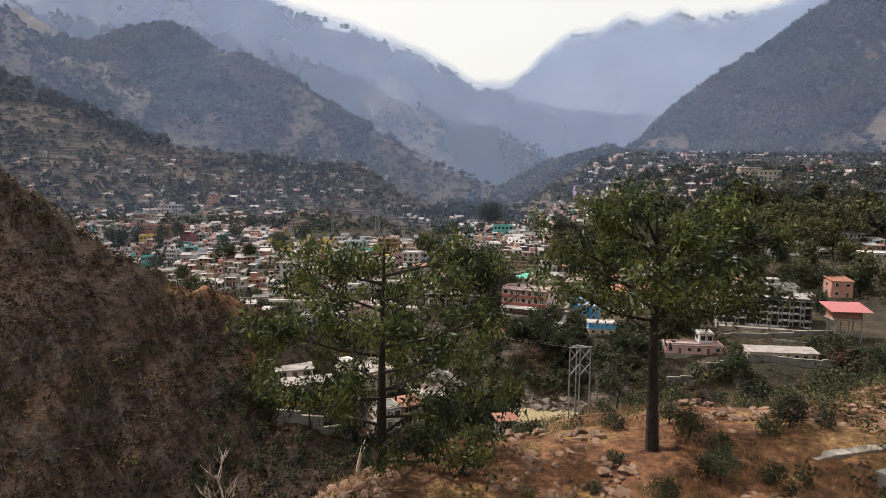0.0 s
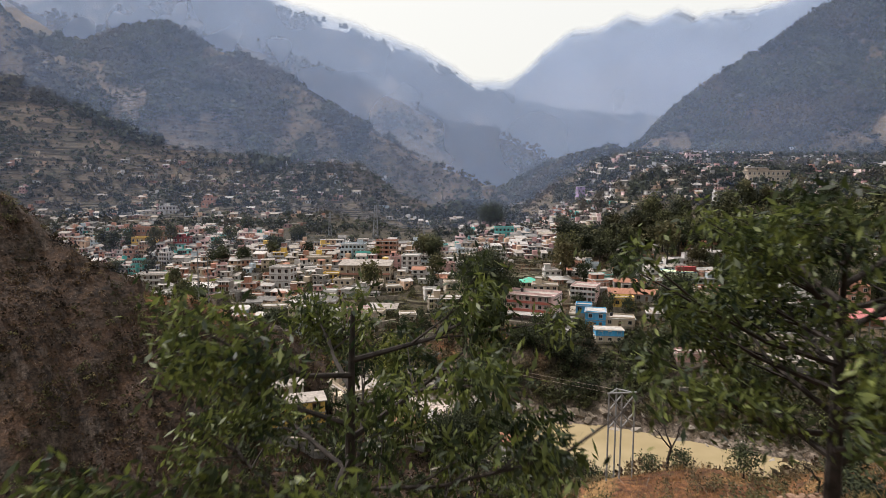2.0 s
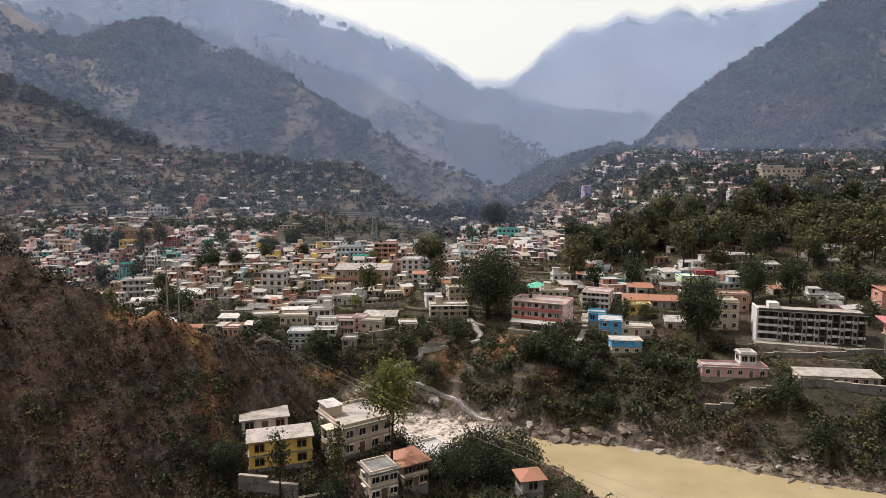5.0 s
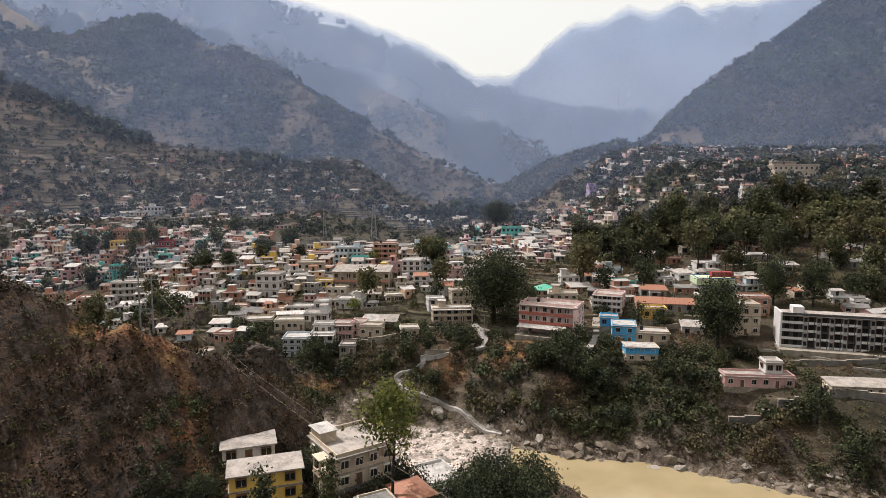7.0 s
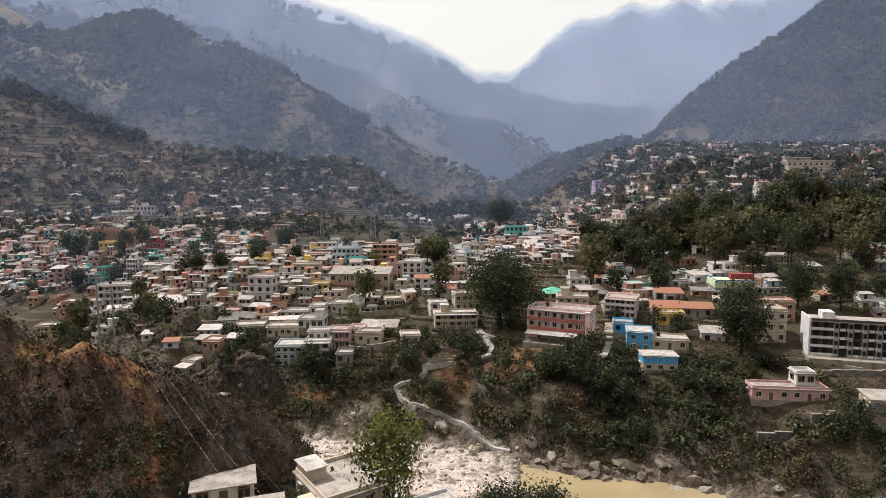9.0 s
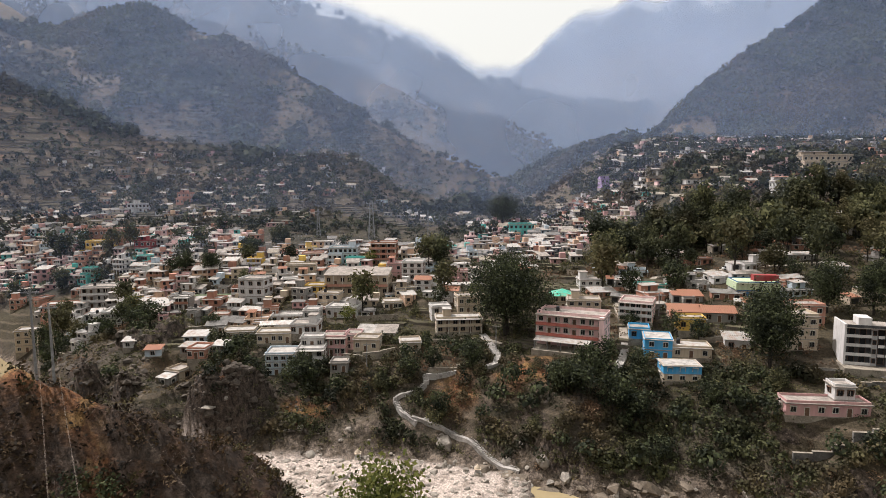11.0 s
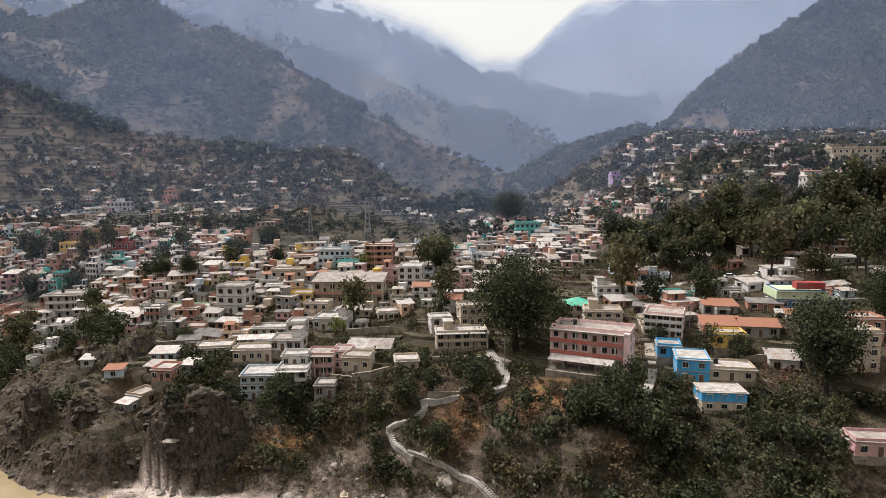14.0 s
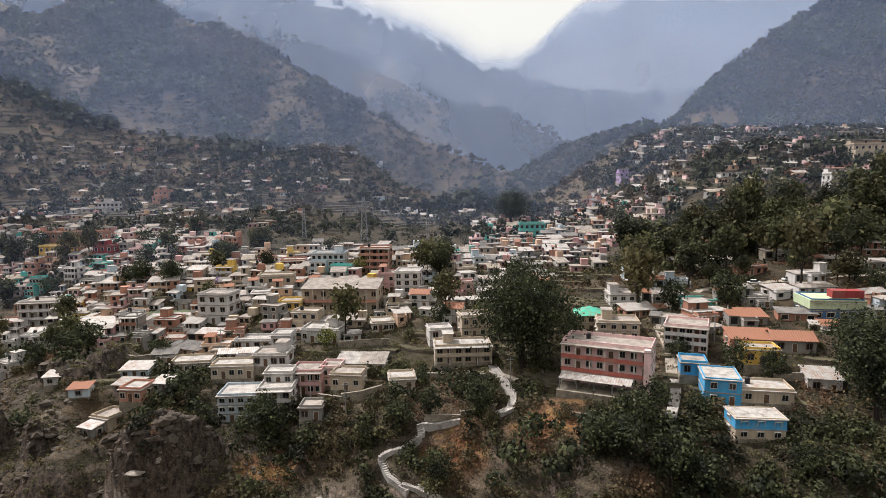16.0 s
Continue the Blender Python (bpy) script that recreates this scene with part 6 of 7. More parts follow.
def near_tree(x, y, z, height, spread, crown_low, leaves, seed, label, trunk_radius, tops):
    """A lanky broad-leaved tree: stem, limbs, branchlets and bunches of long drooping leaves."""
    r = random.Random(seed)
    root = thing("tree", (x, y, z), 0, label, "tree", "trees on the near slope")
    stem = [(0.12 * math.sin(2.1 * f + seed), 0.12 * math.cos(1.3 * f + seed), -0.6 + (height * 0.93 + 0.6) * f) for f in [k / 8 for k in range(9)]]
    s = Shape().tube(stem, [trunk_radius * (1.15 - 0.95 * k / 8) for k in range(9)], 9)
    part("trunk", s.mesh("trunk", BARK), root)
    tips = []
    for k in range(tops):
        f = crown_low + (0.93 - crown_low) * (k + 0.3 * r.random()) / tops
        base = Vector(stem[int(f * 8)]).lerp(Vector(stem[min(8, int(f * 8) + 1)]), f * 8 - int(f * 8))
        c = 2.4 * k + r.uniform(-0.4, 0.4)
        reach = spread * r.uniform(0.65, 1.0) * (1.0 - 0.45 * max(0, f - 0.6) / 0.4)
        rise = height * r.uniform(0.08, 0.2)
        end = base + Vector((math.cos(c) * reach, math.sin(c) * reach, rise))
        mid = base.lerp(end, 0.5) + Vector((r.uniform(-0.2, 0.2), r.uniform(-0.2, 0.2), -0.08 * reach + 0.1))
        b = Shape().tube([base, mid, end], [trunk_radius * 0.3, trunk_radius * 0.2, trunk_radius * 0.06], 6)
        for m in range(6):
            g = r.uniform(0.3, 1.0)
            p = base.lerp(mid, g * 2) if g < 0.5 else mid.lerp(end, g * 2 - 1)
            cc = c + r.uniform(-1.3, 1.3)
            t = p + Vector((math.cos(cc), math.sin(cc), r.uniform(0.05, 0.8))) * r.uniform(0.5, 1.1) * spread * 0.32
            b.tube([p, t], [trunk_radius * 0.14, trunk_radius * 0.04], 4)
            tips.append(t)
        tips.append(end)
        part("limb", b.mesh("limb", BARK), root)
    tips.append(Vector(stem[-1]))
    r3 = np.random.default_rng(seed)
    centres = np.repeat(np.array([tuple(t) for t in tips]), leaves, 0)
    q = leaf_quads(r3, centres, 0.072, 0.25, 0.8, 3.4)
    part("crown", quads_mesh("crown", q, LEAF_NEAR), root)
    return root


near_tree(-2.3, 20.1, z_at(-2.3, 20.1) - 0.55, 8.9, 4.4, 0.16, 112, 4, "lanky broad-leaved tree with drooping green leaves on the slope", 0.2, 22)
near_tree(7.3, 21.2, z_at(7.3, 21.2) - 0.7, 10.0, 4.0, 0.54, 100, 9, "dark-trunked broad-leaved tree with a wide leafy crown on red earth", 0.24, 22)


def bare_tree(x, y, z, height, spread, seed, label, mat=BARK_PALE, order=3):
    r = random.Random(seed)
    root = thing("bare_tree", (x, y, z), 0, label, "tree", "leafless trees")
    s = Shape()

    def grow(p, way, length, radius, left):
        q = p + way * length * 0.55 + Vector((r.uniform(-1, 1), r.uniform(-1, 1), 0.2)) * length * 0.08
        e = q + (way + Vector((r.uniform(-0.3, 0.3), r.uniform(-0.3, 0.3), 0.1))).normalized() * length * 0.45
        s.tube([p, q, e], [radius, radius * 0.75, radius * 0.55], 5)
        if left:
            for k in range(3 if left > 1 else 4):
                turn = Vector((r.uniform(-1, 1), r.uniform(-1, 1), r.uniform(-0.1, 0.7)))
                grow(q.lerp(e, r.uniform(0, 1)), (way * 0.8 + turn * spread).normalized(), length * r.uniform(0.5, 0.75), radius * 0.5, left - 1)

    grow(Vector((0, 0, -0.4)), Vector((0.05, 0, 1)), height * 0.42, height * 0.022, order)
    part("branch_work", s.mesh("branch_work", mat), root)
    return root


bare_tree(-9.5, 24.0, z_at(-9.5, 24), 5.2, 0.9, 3, "bare grey shrub-like tree on the slope", order=3)
bare_tree(-5.0, 30.0, z_at(-5, 30), 6.0, 0.9, 5, "bare grey tree with pale twigs", order=3)
bare_tree(19.5, 41.0, z_at(19.5, 41) - 0.2, 3.6, 0.9, 6, "bare brown tree beyond the edge of the slope", BARK, 3)
bare_tree(12.6, 44.5, z_at(12.6, 44.5) - 0.2, 5.4, 0.9, 12, "bare brown tree beside the pylon", BARK, 4)
bare_tree(2.0, 100, z_at(2, 100), 7.0, 0.9, 17, "bare grey tree below the houses", BARK_PALE, 3)
bare_tree(7.0, 108, z_at(7, 108), 6.0, 0.9, 19, "bare grey tree below the houses", BARK_PALE, 3)
for x, y, s in ((11.6, 45.0, 0.17), (13.8, 45.5, 0.2), (16.5, 43, 0.22), (19.4, 38, 0.28), (21.5, 42, 0.3), (24, 37, 0.3), (27.5, 40, 0.3), (17.5, 34, 0.22), (30, 36, 0.34), (5.2, 43, 0.2), (3.6, 38, 0.24)):
    tree("broad", x, y, s, 0.9, None, "small trees at the edge of the slope")
for x, y, s in ((5.7, 20.0, 0.13), (8.3, 18.6, 0.17), (9.6, 20.6, 0.18), (10.1, 18.0, 0.17), (4.6, 18.4, 0.1), (12.0, 22.0, 0.2), (7.2, 16.4, 0.16), (14.3, 22.4, 0.17), (2.4, 18.0, 0.11), (6.6, 23.6, 0.18), (9.0, 24.0, 0.2), (3.4, 24.6, 0.2), (1.2, 22.4, 0.15), (15.5, 20.5, 0.14)):
    tree("bush", x, y, s, 0.8, None, "shrubs on the red earth")


for x, y, s in ((8.5, 18.2, 0.15), (6.5, 17.5, 0.12), (8.8, 21.4, 0.16), (13.0, 22.4, 0.17)):
    tree("yard", x, y, s, 0.9, None, "shrubs on the red earth")


def white_block(x, y, turn):
    s = Shape().box(-0.45, -0.25, -0.1, 0.45, 0.25, 0.5).box(-0.5, -0.3, 0.5, 0.5, 0.3, 0.58)
    ob = tagged(new("concrete_block", s.mesh("concrete_block", CONCRETE_PALE)), "whitewashed concrete block lying beside the dirt track", "block", "blocks by the track")
    ob.location, ob.rotation_euler = (x, y, z_at(x, y)), (0, 0, radians(turn))


white_block(14.1, 18.4, 25)
white_block(15.1, 19.2, 35)

# grass and stones on the red earth
x, y = scatter(60000, r2, -6, 44, 10, 48, lambda x, y: wander(x / 2.2, y / 2.2, 18) > 0.12 - 0.6 * (y > 38))
z = ground(x, y)
q = leaf_quads(r2, np.stack([x, y, z - 0.02], 1), 0.025, 0.02, -2.2, 16)
tagged(new("dry_grass", quads_mesh("dry_grass", q, GRASS)), "tufts of dry yellow grass on red earth", "grass", kind="stuff")


RUBBLE = roof_concrete("red_brown_rubble", (0.21, 0.13, 0.088))


LEDGE = roof_concrete("brown_ledge_rock", (0.16, 0.13, 0.1))


def stones(name, x, y, r2, low, high, mat, label, sink=0.3):
    """Broken stones, each a crooked lump."""
    z = ground(x, y)
    n = len(x)
    g = (1 + 5 ** 0.5) / 2
    corner = np.array([(-1, g, 0), (1, g, 0), (-1, -g, 0), (1, -g, 0), (0, -1, g), (0, 1, g), (0, -1, -g), (0, 1, -g), (g, 0, -1), (g, 0, 1), (-g, 0, -1), (-g, 0, 1)]) / 1.6
    size = (low + (high - low) * r2.random(n) ** 4)[:, None, None]
    v = corner[None] * r2.uniform(0.55, 1.15, (n, 12, 1)) * size * r2.uniform(0.5, 1.2, (n, 1, 3))
    turn = r2.uniform(0, 6.3, (n, 1))
    c, s = np.cos(turn), np.sin(turn)
    v = np.stack([v[..., 0] * c - v[..., 1] * s, v[..., 0] * s + v[..., 1] * c, v[..., 2] * 0.7], -1)
    v += np.stack([x, y, z + (0.2 - sink) * size[:, 0, 0]], 1)[:, None]
    f = np.array([(0, 11, 5), (0, 5, 1), (0, 1, 7), (0, 7, 10), (0, 10, 11), (1, 5, 9), (5, 11, 4), (11, 10, 2), (10, 7, 6), (7, 1, 8), (3, 9, 4), (3, 4, 2), (3, 2, 6), (3, 6, 8), (3, 8, 9), (4, 9, 5), (2, 4, 11), (6, 2, 10), (8, 6, 7), (9, 8, 1)])
    me = bpy.data.meshes.new(name)
    me.from_pydata(v.reshape(-1, 3).tolist(), [], (f[None] + 12 * np.arange(n)[:, None, None]).reshape(-1, 3).tolist())
    me.materials.append(mat)
    return tagged(new(name, me), label, "stones", kind="stuff")


x, y = scatter(10000, r2, -6, 28, 11, 36, lambda x, y: wander(x / 4, y / 4, 19) > 0.0)
stones("rubble", x, y, r2, 0.025, 0.3, RUBBLE, "broken stones scattered on red earth")
x, y = scatter(1300, r2, -110, 120, 120, 235, lambda x, y: ((bank_distances(x, y)[0] > -3.5) & (bank_distances(x, y)[0] < 7)))
stones("bank_rocks", x, y, r2, 0.3, 2.6, BOULDER, "pale boulders and ledges along the water")
x, y = scatter(5200, r2, 2, 170, 130, 212, lambda x, y: (bank_distances(x, y)[0] > -1.2) & (bank_distances(x, y)[0] < 3.2 + 2.5 * wander(x / 14, y / 14, 38)))
stones("bank_ledges", x, y, r2, 0.5, 2.6, LEDGE, "brown broken rock ledges along the water's edge", 0.5)
x, y = scatter(1500, r2, -60, 12, 185, 215, lambda x, y: (bank_distances(x, y)[0] < 2) & (bank_distances(x, y)[1] < 2))
stones("river_stones", x, y, r2, 0.15, 1.2, BOULDER, "bleached stones where the waters meet")
x, y = scatter(4200, r2, -150, -44, 210, 275, lambda x, y: (bank_distances(x, y)[0] > -1) & (bank_distances(x, y)[0] < 24) & (wander(x / 7, y / 7, 33) > -0.25))
k = free_mask(x, y, 0.9)
stones("crag_rocks", x[k], y[k], r2, 0.3, 1.5, CRAG, "dark broken crags and fallen blocks under the cliff", 0.45)
spread = [(a, b) for line in BUTTRESSES for a, b in zip(line, line[1:]) for _ in range(110)]
f, g = r2.random(len(spread)), r2.normal(size=(len(spread), 2)) * 3.0
x = np.array([a[0] + (b[0] - a[0]) * k for (a, b), k in zip(spread, f)]) + g[:, 0]
y = np.array([a[1] + (b[1] - a[1]) * k for (a, b), k in zip(spread, f)]) + g[:, 1] - 2.8
k = (bank_distances(x, y)[0] > 0.5) & free_mask(x, y, 0.8)
stones("buttress_rocks", x[k], y[k], r2, 0.4, 1.5, CRAG, "dark blocky rock faces of the river cliff", 0.5)


# ---- steps, lanes and walls ----
def stair_path(points, width, label, tread=0.45):
    """Stone steps that climb along a line of the plan."""
    root = thing("stair_path", (points[0][0], points[0][1], z_at(*points[0])), 0, label, "steps")
    o = root.location.copy()
    line = []
    for (ax, ay), (bx, by) in zip(points, points[1:]):
        n = max(2, int(math.hypot(bx - ax, by - ay) / tread))
        line += [(ax + (bx - ax) * k / n, ay + (by - ay) * k / n, math.atan2(by - ay, bx - ax)) for k in range(n)]
    me = Shape().box(-tread * 0.62, -width / 2, -1.6, tread * 0.62, width / 2, 0.1).box(-tread * 0.62, -width / 2 - 0.25, -1.6, tread * 0.62, -width / 2 - 0.01, 0.35).mesh("step", CONCRETE_PALE)
    zs = [z_at(p[0], p[1]) for p in line]
    for k, (x, y, c) in enumerate(line):
        z = sum(zs[max(0, k - 4):k + 5]) / len(zs[max(0, k - 4):k + 5])
        part("step", me, root, "", Vector((x, y, z + 0.35)) - o, c)


stair_path(STEPS_ZIGZAG, 1.25, "pale zigzag stone steps climbing the river bank")
stair_path(STEPS_RIVER, 1.25, "long pale stone steps down to the river")
stair_path(STEPS_LANE, 1.9, "pale stone steps from the lane to the bank")
stair_path(STEPS_BLUE, 2.0, "stepped lane between the pink and blue houses")


def wall_run(points, height, thick, mat, label, lift=0.0, name="retaining_wall", seat=1.5):
    root = thing(name, (points[0][0], points[0][1], z_at(*points[0])), 0, label, "wall")
    o = root.location
    for (ax, ay), (bx, by) in zip(points, points[1:]):
        n = max(1, int(math.hypot(bx - ax, by - ay) / 4))
        for k in range(n):
            p = (ax + (bx - ax) * k / n, ay + (by - ay) * k / n)
            q = (ax + (bx - ax) * (k + 1) / n, ay + (by - ay) * (k + 1) / n)
            c, length = math.atan2(q[1] - p[1], q[0] - p[0]), math.hypot(q[0] - p[0], q[1] - p[1])
            z = min(z_at(*p), z_at(*q))
            m = Shape().box(0, -thick / 2, -seat, length + 0.02, thick / 2, height).box(-0.02, -thick / 2 - 0.06, height, length + 0.04, thick / 2 + 0.06, height + 0.12, 1).mesh("wall_bay", mat, STONE)
            part("wall_bay", m, root, "", (p[0] - o.x, p[1] - o.y, z + lift - o.z), c)


wall_run([(-38, 239.5), (-32, 237.5), (-27, 239.5), (-23, 243)], 2.4, 0.5, STONE, "curved rubble wall below the cream cottage")
wall_run([(-23, 247.5), (-12, 248.5), (2.6, 246.5)], 1.3, 0.4, STONE, "lane wall with a pale coping")
wall_run([(-38, 265), (-24, 266.5)], 2.6, 0.5, STONE, "tall rubble wall under the white villa")
wall_run([(-12, 229.5), (-4, 229.5), (3, 231.5)], 1.2, 0.4, STONE, "low wall beside the steps")
wall_run([(92, 205.5), (112, 203), (130, 203)], 1.6, 0.5, SLATE, "long terrace wall below the hotel")
wall_run([(70, 191), (90, 189), (118, 181)], 2.2, 0.6, SLATE, "terrace wall above the wooded bank")
wall_run([(-4, 108), (2, 112), (10, 116.5), (16, 122)], 1.4, 0.4, SLATE, "yard wall of the near houses")
wall_run([(-33, 109), (-24, 107.5), (-19, 109.5)], 3.0, 0.5, SLATE, "dark retaining wall below the yellow house")


road([(-80.5, 252.7), (-85.5, 258), (-88.5, 263), (-85.5, 269), (-78, 272)], 2.6, DUSTY, "dusty pale lane that bends between the houses")
road([(47.2, 242), (49.5, 250), (50.5, 262), (58, 278), (70, 286), (95, 285), (130, 281)], 3.4, DUSTY, "dusty lane climbing to the park road")
road([(-24, 249.5), (-10, 251), (3, 250), (10, 244)], 1.8, DUSTY, "footpath along the lane wall")
road([(29, 631), (41, 634), (50, 645)], 4, DUSTY, "far pale valley road round the foot of the hill")
road([(101, 966), (104, 860), (107, 798), (110, 754), (112, 706)], 7, DUSTY, "far pale valley road cut into the hillside")


road([(12.4, 20.0), (14.1, 20.6), (15.8, 20.8), (19, 20.6), (26, 20)], 0.4, DUSTY, "pale dirt track across the red earth", 0.0)


wall_run([(84, 217.0), (93, 214.9), (100.8, 211.4), (105.6, 207)], 0.9, 0.5, CONCRETE_PALE, "pale terrace wall that slopes below the hotel", -0.4)
wall_run([(108.7, 201.5), (114.7, 198.6), (121.4, 195.8)], 0.9, 0.4, CONCRETE_PALE, "pale terrace wall above the cream row", -0.4)
wall_run([(66, 233), (74, 232.5), (84, 231)], 2.0, 0.4, STONE, "rubble wall behind the small houses", -0.3)
wall_run([(-60, 244.5), (-52, 246.5), (-44, 249.5)], 1.6, 0.4, STONE, "rubble wall between the terraced houses", -0.2)
wall_run([(-100, 262), (-92, 258), (-84, 262)], 2.2, 0.5, STONE, "rubble wall above the rocks", -0.2)
wall_run([(-150, 272), (-138, 266), (-126, 262)], 2.8, 0.6, STONE, "long grey river wall under the pale houses", -0.3)
wall_run([(20, 226.5), (30, 223), (38, 219.5)], 1.1, 0.4, STONE, "low wall at the edge of the hotel yard", -0.2)


# ---- pylons, masts and wires ----
def lattice_mast(x, y, height, half, label, z=None, name="pylon"):
    root = thing(name, (x, y, z_at(x, y) if z is None else z), 0, label, "pylon")
    leg = Shape()
    for a, b in ((-1, -1), (1, -1), (1, 1), (-1, 1)):
        part("leg", Shape().tube([(a * half, b * half, -0.5), (a * half * 0.35, b * half * 0.35, height)], [half * 0.09, half * 0.06], 4).mesh("leg", IRON), root)
    n = 7
    for k in range(n):
        f, g = k / n, (k + 1) / n
        w0, w1 = half * (1 - 0.65 * f), half * (1 - 0.65 * g)
        for a, b, c, d in ((-1, -1, 1, -1), (1, -1, 1, 1), (1, 1, -1, 1), (-1, 1, -1, -1)):
            leg.tube([(a * w0, b * w0, f * height), (c * w1, d * w1, g * height)], [half * 0.05] * 2, 4)
            leg.tube([(c * w0, d * w0, f * height), (a * w1, b * w1, g * height)], [half * 0.05] * 2, 4)
    part("lattice", leg.mesh("lattice", IRON), root)
    for f in (0.78, 0.9):
        part("cross_arm", Shape().tube([(-half * 1.6, 0, f * height), (half * 1.6, 0, f * height)], [half * 0.07] * 2, 4).mesh("cross_arm", IRON), root)


lattice_mast(-51, 400, 22, 1.7, "grey steel lattice pylon above the town")
lattice_mast(-17.6, 366, 20, 0.7, "slender steel mast above the town", name="mast")
lattice_mast(-80, 395, 16, 1.0, "grey steel lattice pylon above the town")


def frame_pylon(x, y, z, height, half):
    root = thing("frame_pylon", (x, y, z), 8, "four-legged braced power pylon with a cross-beam on the slope edge", "pylon")
    leg = Shape().tube([(0, 0, -1), (0, 0, height)], [0.055, 0.045], 6).mesh("leg", IRON)
    for a in (-half, 0.0, half):
        part("leg", leg, root, "", (a, 0, 0))
    part("leg", leg, root, "", (0, half, 0))
    part("cross_beam", Shape().tube([(-half - 0.1, 0, height), (half + 0.1, 0, height)], [0.06, 0.06], 5).mesh("cross_beam", IRON), root)
    part("cross_beam", Shape().tube([(-half, 0, height - 0.03), (0, half, height - 0.03), (half, 0, height - 0.03)], [0.05] * 3, 5).mesh("cross_beam", IRON), root)
    for a, b in ((-half, 0.0), (0.0, half)):
        for lo, hi in ((0.8, 0.98), (0.98, 0.8), (0.6, 0.78), (0.78, 0.6)):
            part("brace", Shape().tube([(a, 0, lo * height), (b, 0, hi * height)], [0.04] * 2, 4).mesh("brace", IRON), root)
    return root


frame_pylon(9.6, 44.0, z_at(9.6, 44.0) - 0.1, 5.4, 0.8)


def pole(x, y, height, label="grey electricity pole with a cross-arm", z=None):
    root = thing("power_pole", (x, y, z_at(x, y) if z is None else z), 10, label, "pole", "power poles")
    part("shaft", Shape().tube([(0, 0, -0.5), (0, 0, height)], [0.16, 0.1], 6).mesh("shaft", IRON), root)
    part("cross_arm", Shape().box(-0.9, -0.07, height - 0.6, 0.9, 0.07, height - 0.45).mesh("cross_arm", IRON), root)


def wire(a, b, sag, label="thin black power line across the gorge"):
    a, b = Vector(a), Vector(b)
    pts = [a.lerp(b, k / 24) - Vector((0, 0, sag * 4 * (k / 24) * (1 - k / 24))) for k in range(25)]
    tagged(new("power_line", Shape().tube(pts, [0.006] * 25, 4).mesh("power_line", TWIG)), label, "cable", "power lines")


for x, y, h in ((-49.5, 127.5, 9.5), (-51.5, 127.5, 10), (-30, 232, 8), (8, 240, 8), (60, 250, 8), (96, 246, 9), (-70, 262, 8), (20, 300, 8)):
    pole(x, y, h)
wire((-50, 127.5, z_at(-50, 127.5) + 8.8), (-13, 110, 28.5), 1.5)
wire((-51, 127.5, z_at(-51, 127.5) + 9.2), (8.8, 44, z_at(9.6, 44) + 5.3), 3)
wire((-49.5, 127.5, z_at(-50, 127.5) + 9.0), (10.4, 44, z_at(9.6, 44) + 5.3), 3)


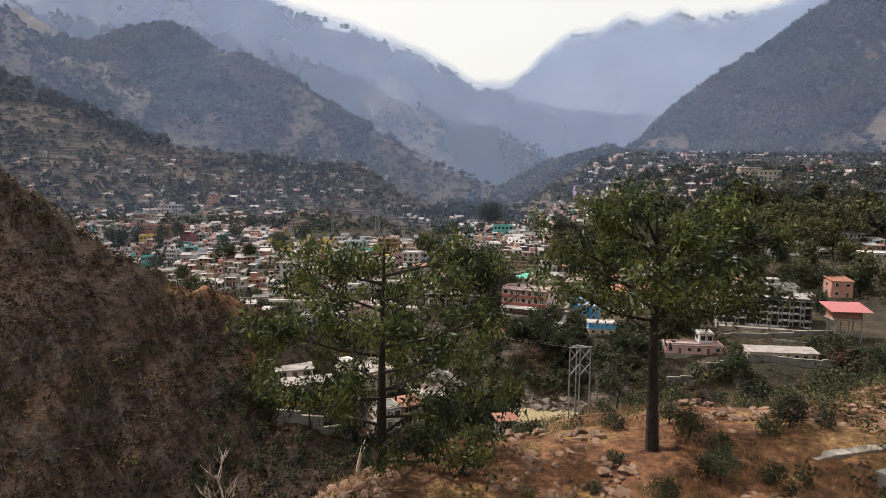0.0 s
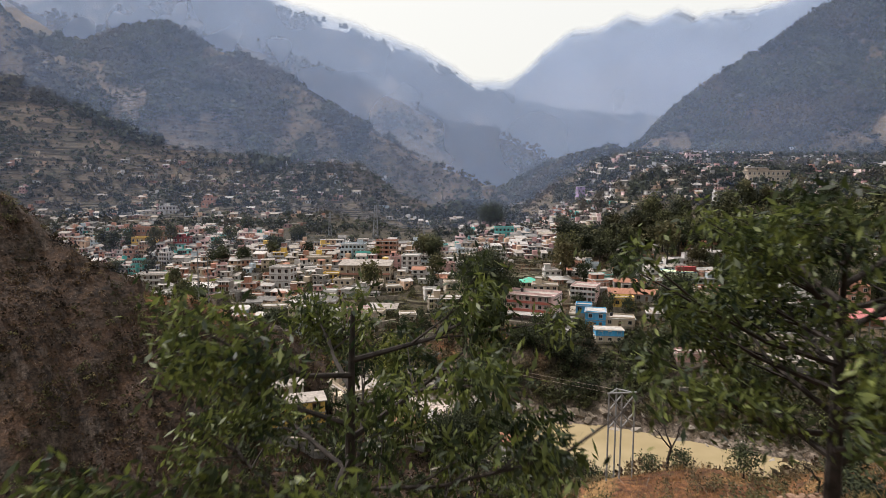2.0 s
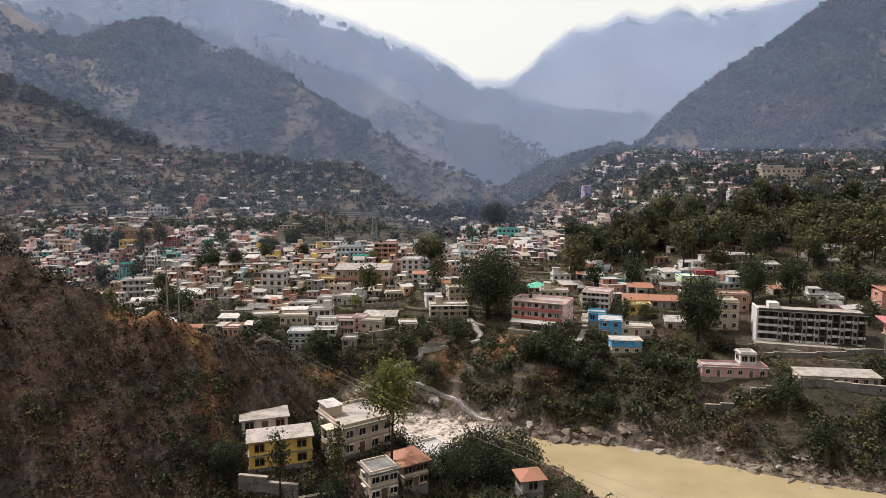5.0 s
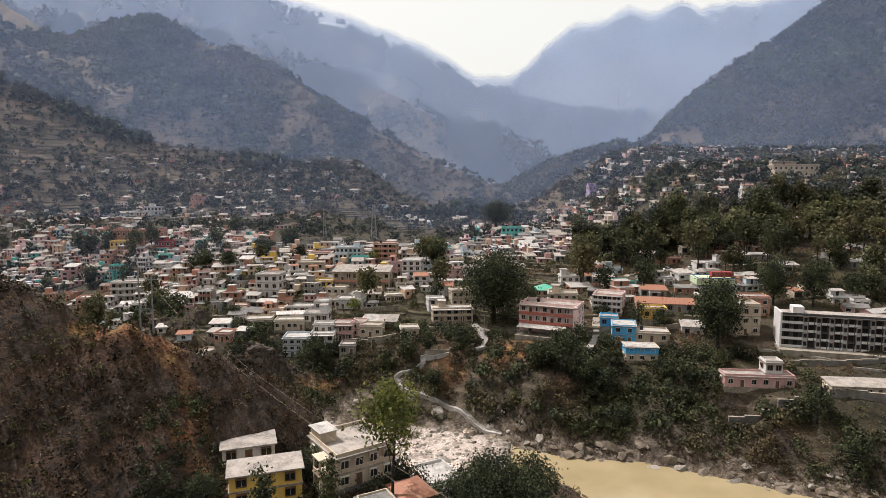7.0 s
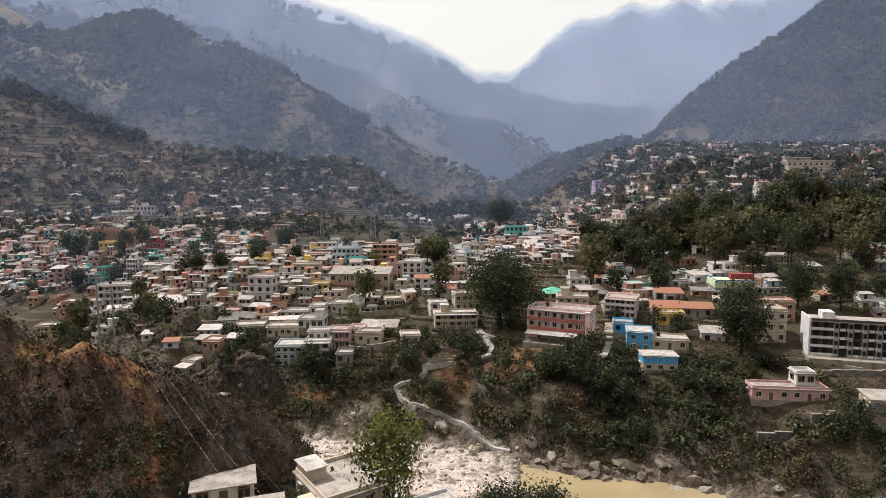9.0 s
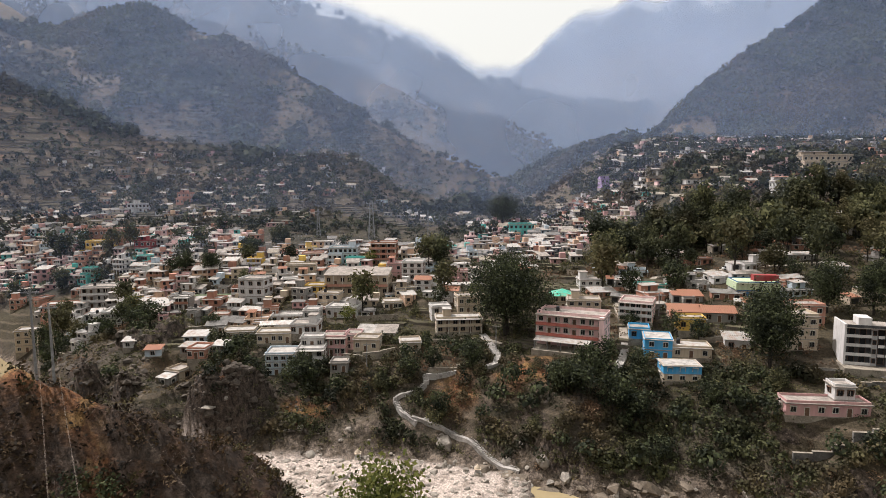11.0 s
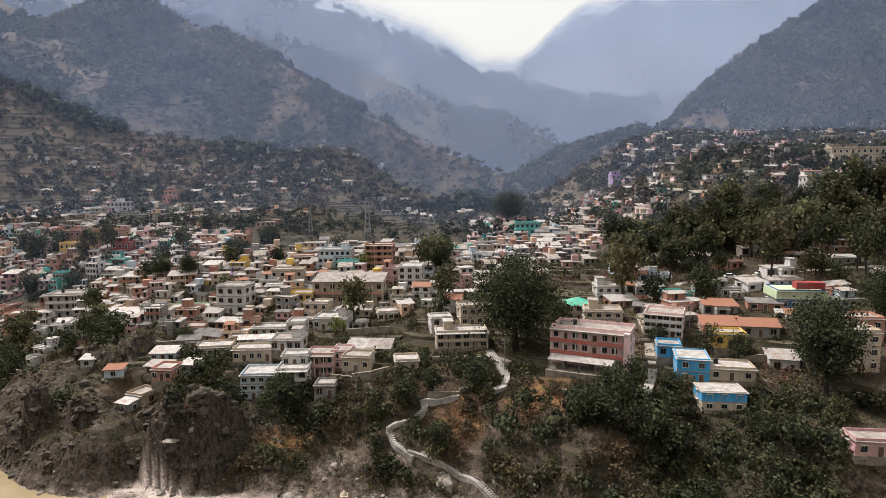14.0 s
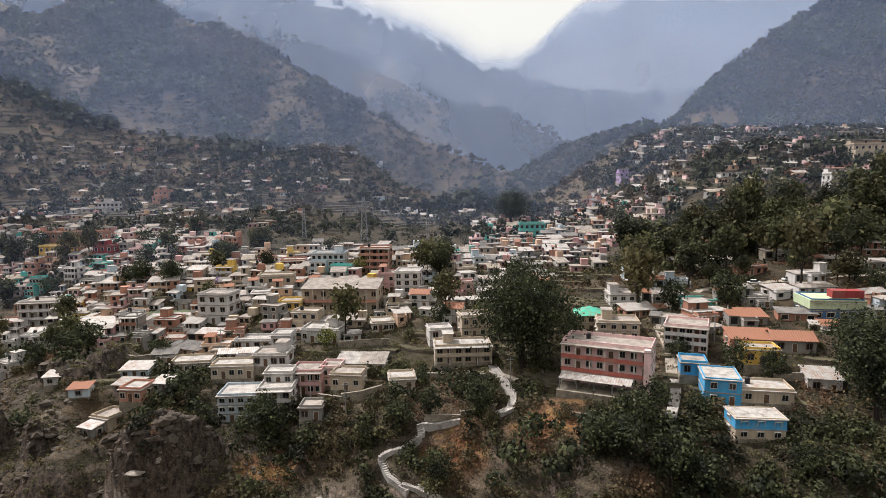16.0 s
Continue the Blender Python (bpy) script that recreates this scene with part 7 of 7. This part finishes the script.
def shrine(x, y, size, turn):
    """A small domed shrine on a stepped base among the river stones."""
    root = thing("shrine", (x, y, z_at(x, y) - 0.1), turn, "small whitewashed riverside shrine with a stepped roof", "shrine", "shrines on the river stones")
    part("base", Shape().box(-1.3 * size, -1.3 * size, -0.6, 1.3 * size, 1.3 * size, 0.3 * size).box(-1.1 * size, -1.1 * size, 0.3 * size, 1.1 * size, 1.1 * size, 0.5 * size).mesh("base", STONE), root, "stone base")
    s = Shape()
    for a, b in ((-0.85, -0.85), (0.65, -0.85), (0.65, 0.65), (-0.85, 0.65)):
        s.box(a * size, b * size, 0.5 * size, (a + 0.2) * size, (b + 0.2) * size, 2.1 * size)
    part("pillars", s.box(-0.85 * size, 0.5 * size, 0.5 * size, 0.85 * size, 0.64 * size, 2.1 * size).mesh("pillars", PAINT["white"]), root)
    part("roof", Shape().box(-size, -size, 2.1 * size, size, size, 2.25 * size).tube([(0, 0, 2.25 * size), (0, 0, 2.6 * size), (0, 0, 3.1 * size), (0, 0, 3.5 * size)], [0.85 * size, 0.75 * size, 0.4 * size, 0.08 * size], 10).mesh("roof", PAINT["cream"]), root, "stepped cream roof")


shrine(-29.4, 209.6, 0.85, 8)
shrine(0.9, 200.6, 0.8, -6)


def car(x, y, turn, paint, word):
    root = thing("car", (x, y, z_at(x, y) + 0.35), turn, f"small {word} car parked on the park road", "car", "parked cars")
    body = bmesh.new()
    bmesh.ops.create_cube(body, size=1.0, matrix=Matrix.Translation((0, 0, 0.62)) @ Matrix.Diagonal((3.8, 1.6, 0.62, 1)))
    bmesh.ops.bevel(body, geom=body.edges[:], offset=0.16, segments=2, affect="EDGES")
    top = bmesh.new()
    bmesh.ops.create_cube(top, size=1.0, matrix=Matrix.Translation((-0.15, 0, 1.15)) @ Matrix.Diagonal((2.3, 1.4, 0.56, 1)))
    for v in top.verts:
        if v.co.z > 1.2:
            v.co.x, v.co.y = -0.15 + (v.co.x + 0.15) * 0.72, v.co.y * 0.86
    for name, bm, mat, label in (("body", body, paint, ""), ("cabin", top, GLASS, "dark glazed cabin")):
        me = bpy.data.meshes.new(name)
        bm.to_mesh(me)
        bm.free()
        me.materials.append(mat)
        part(name, me, root, label)
    part("roof_panel", Shape().box(-0.95, -0.58, 1.43, 0.62, 0.58, 1.47).mesh("roof_panel", paint), root)
    wheel = shared("wheel", lambda: Shape().tube([(0, -0.1, 0), (0, 0.1, 0)], [0.31, 0.31], 12).mesh("wheel", TANK_AND_DARK))
    for a in (-1.2, 1.2):
        for b in (-0.74, 0.74):
            part("wheel", wheel, root, "", (a, b, 0.31))


CAR_WHITE = plain("white_car_paint", (0.62, 0.62, 0.62), 0.35, 0.05)
CAR_RED = plain("rust_orange_car_paint", (0.35, 0.09, 0.04), 0.35, 0.1)
for (x, y), turn, paint, word in zip(PARKED, (8, -4, 4), (CAR_RED, CAR_WHITE, CAR_WHITE), ("rust-orange", "white", "white")):
    car(x, y, turn, paint, word)
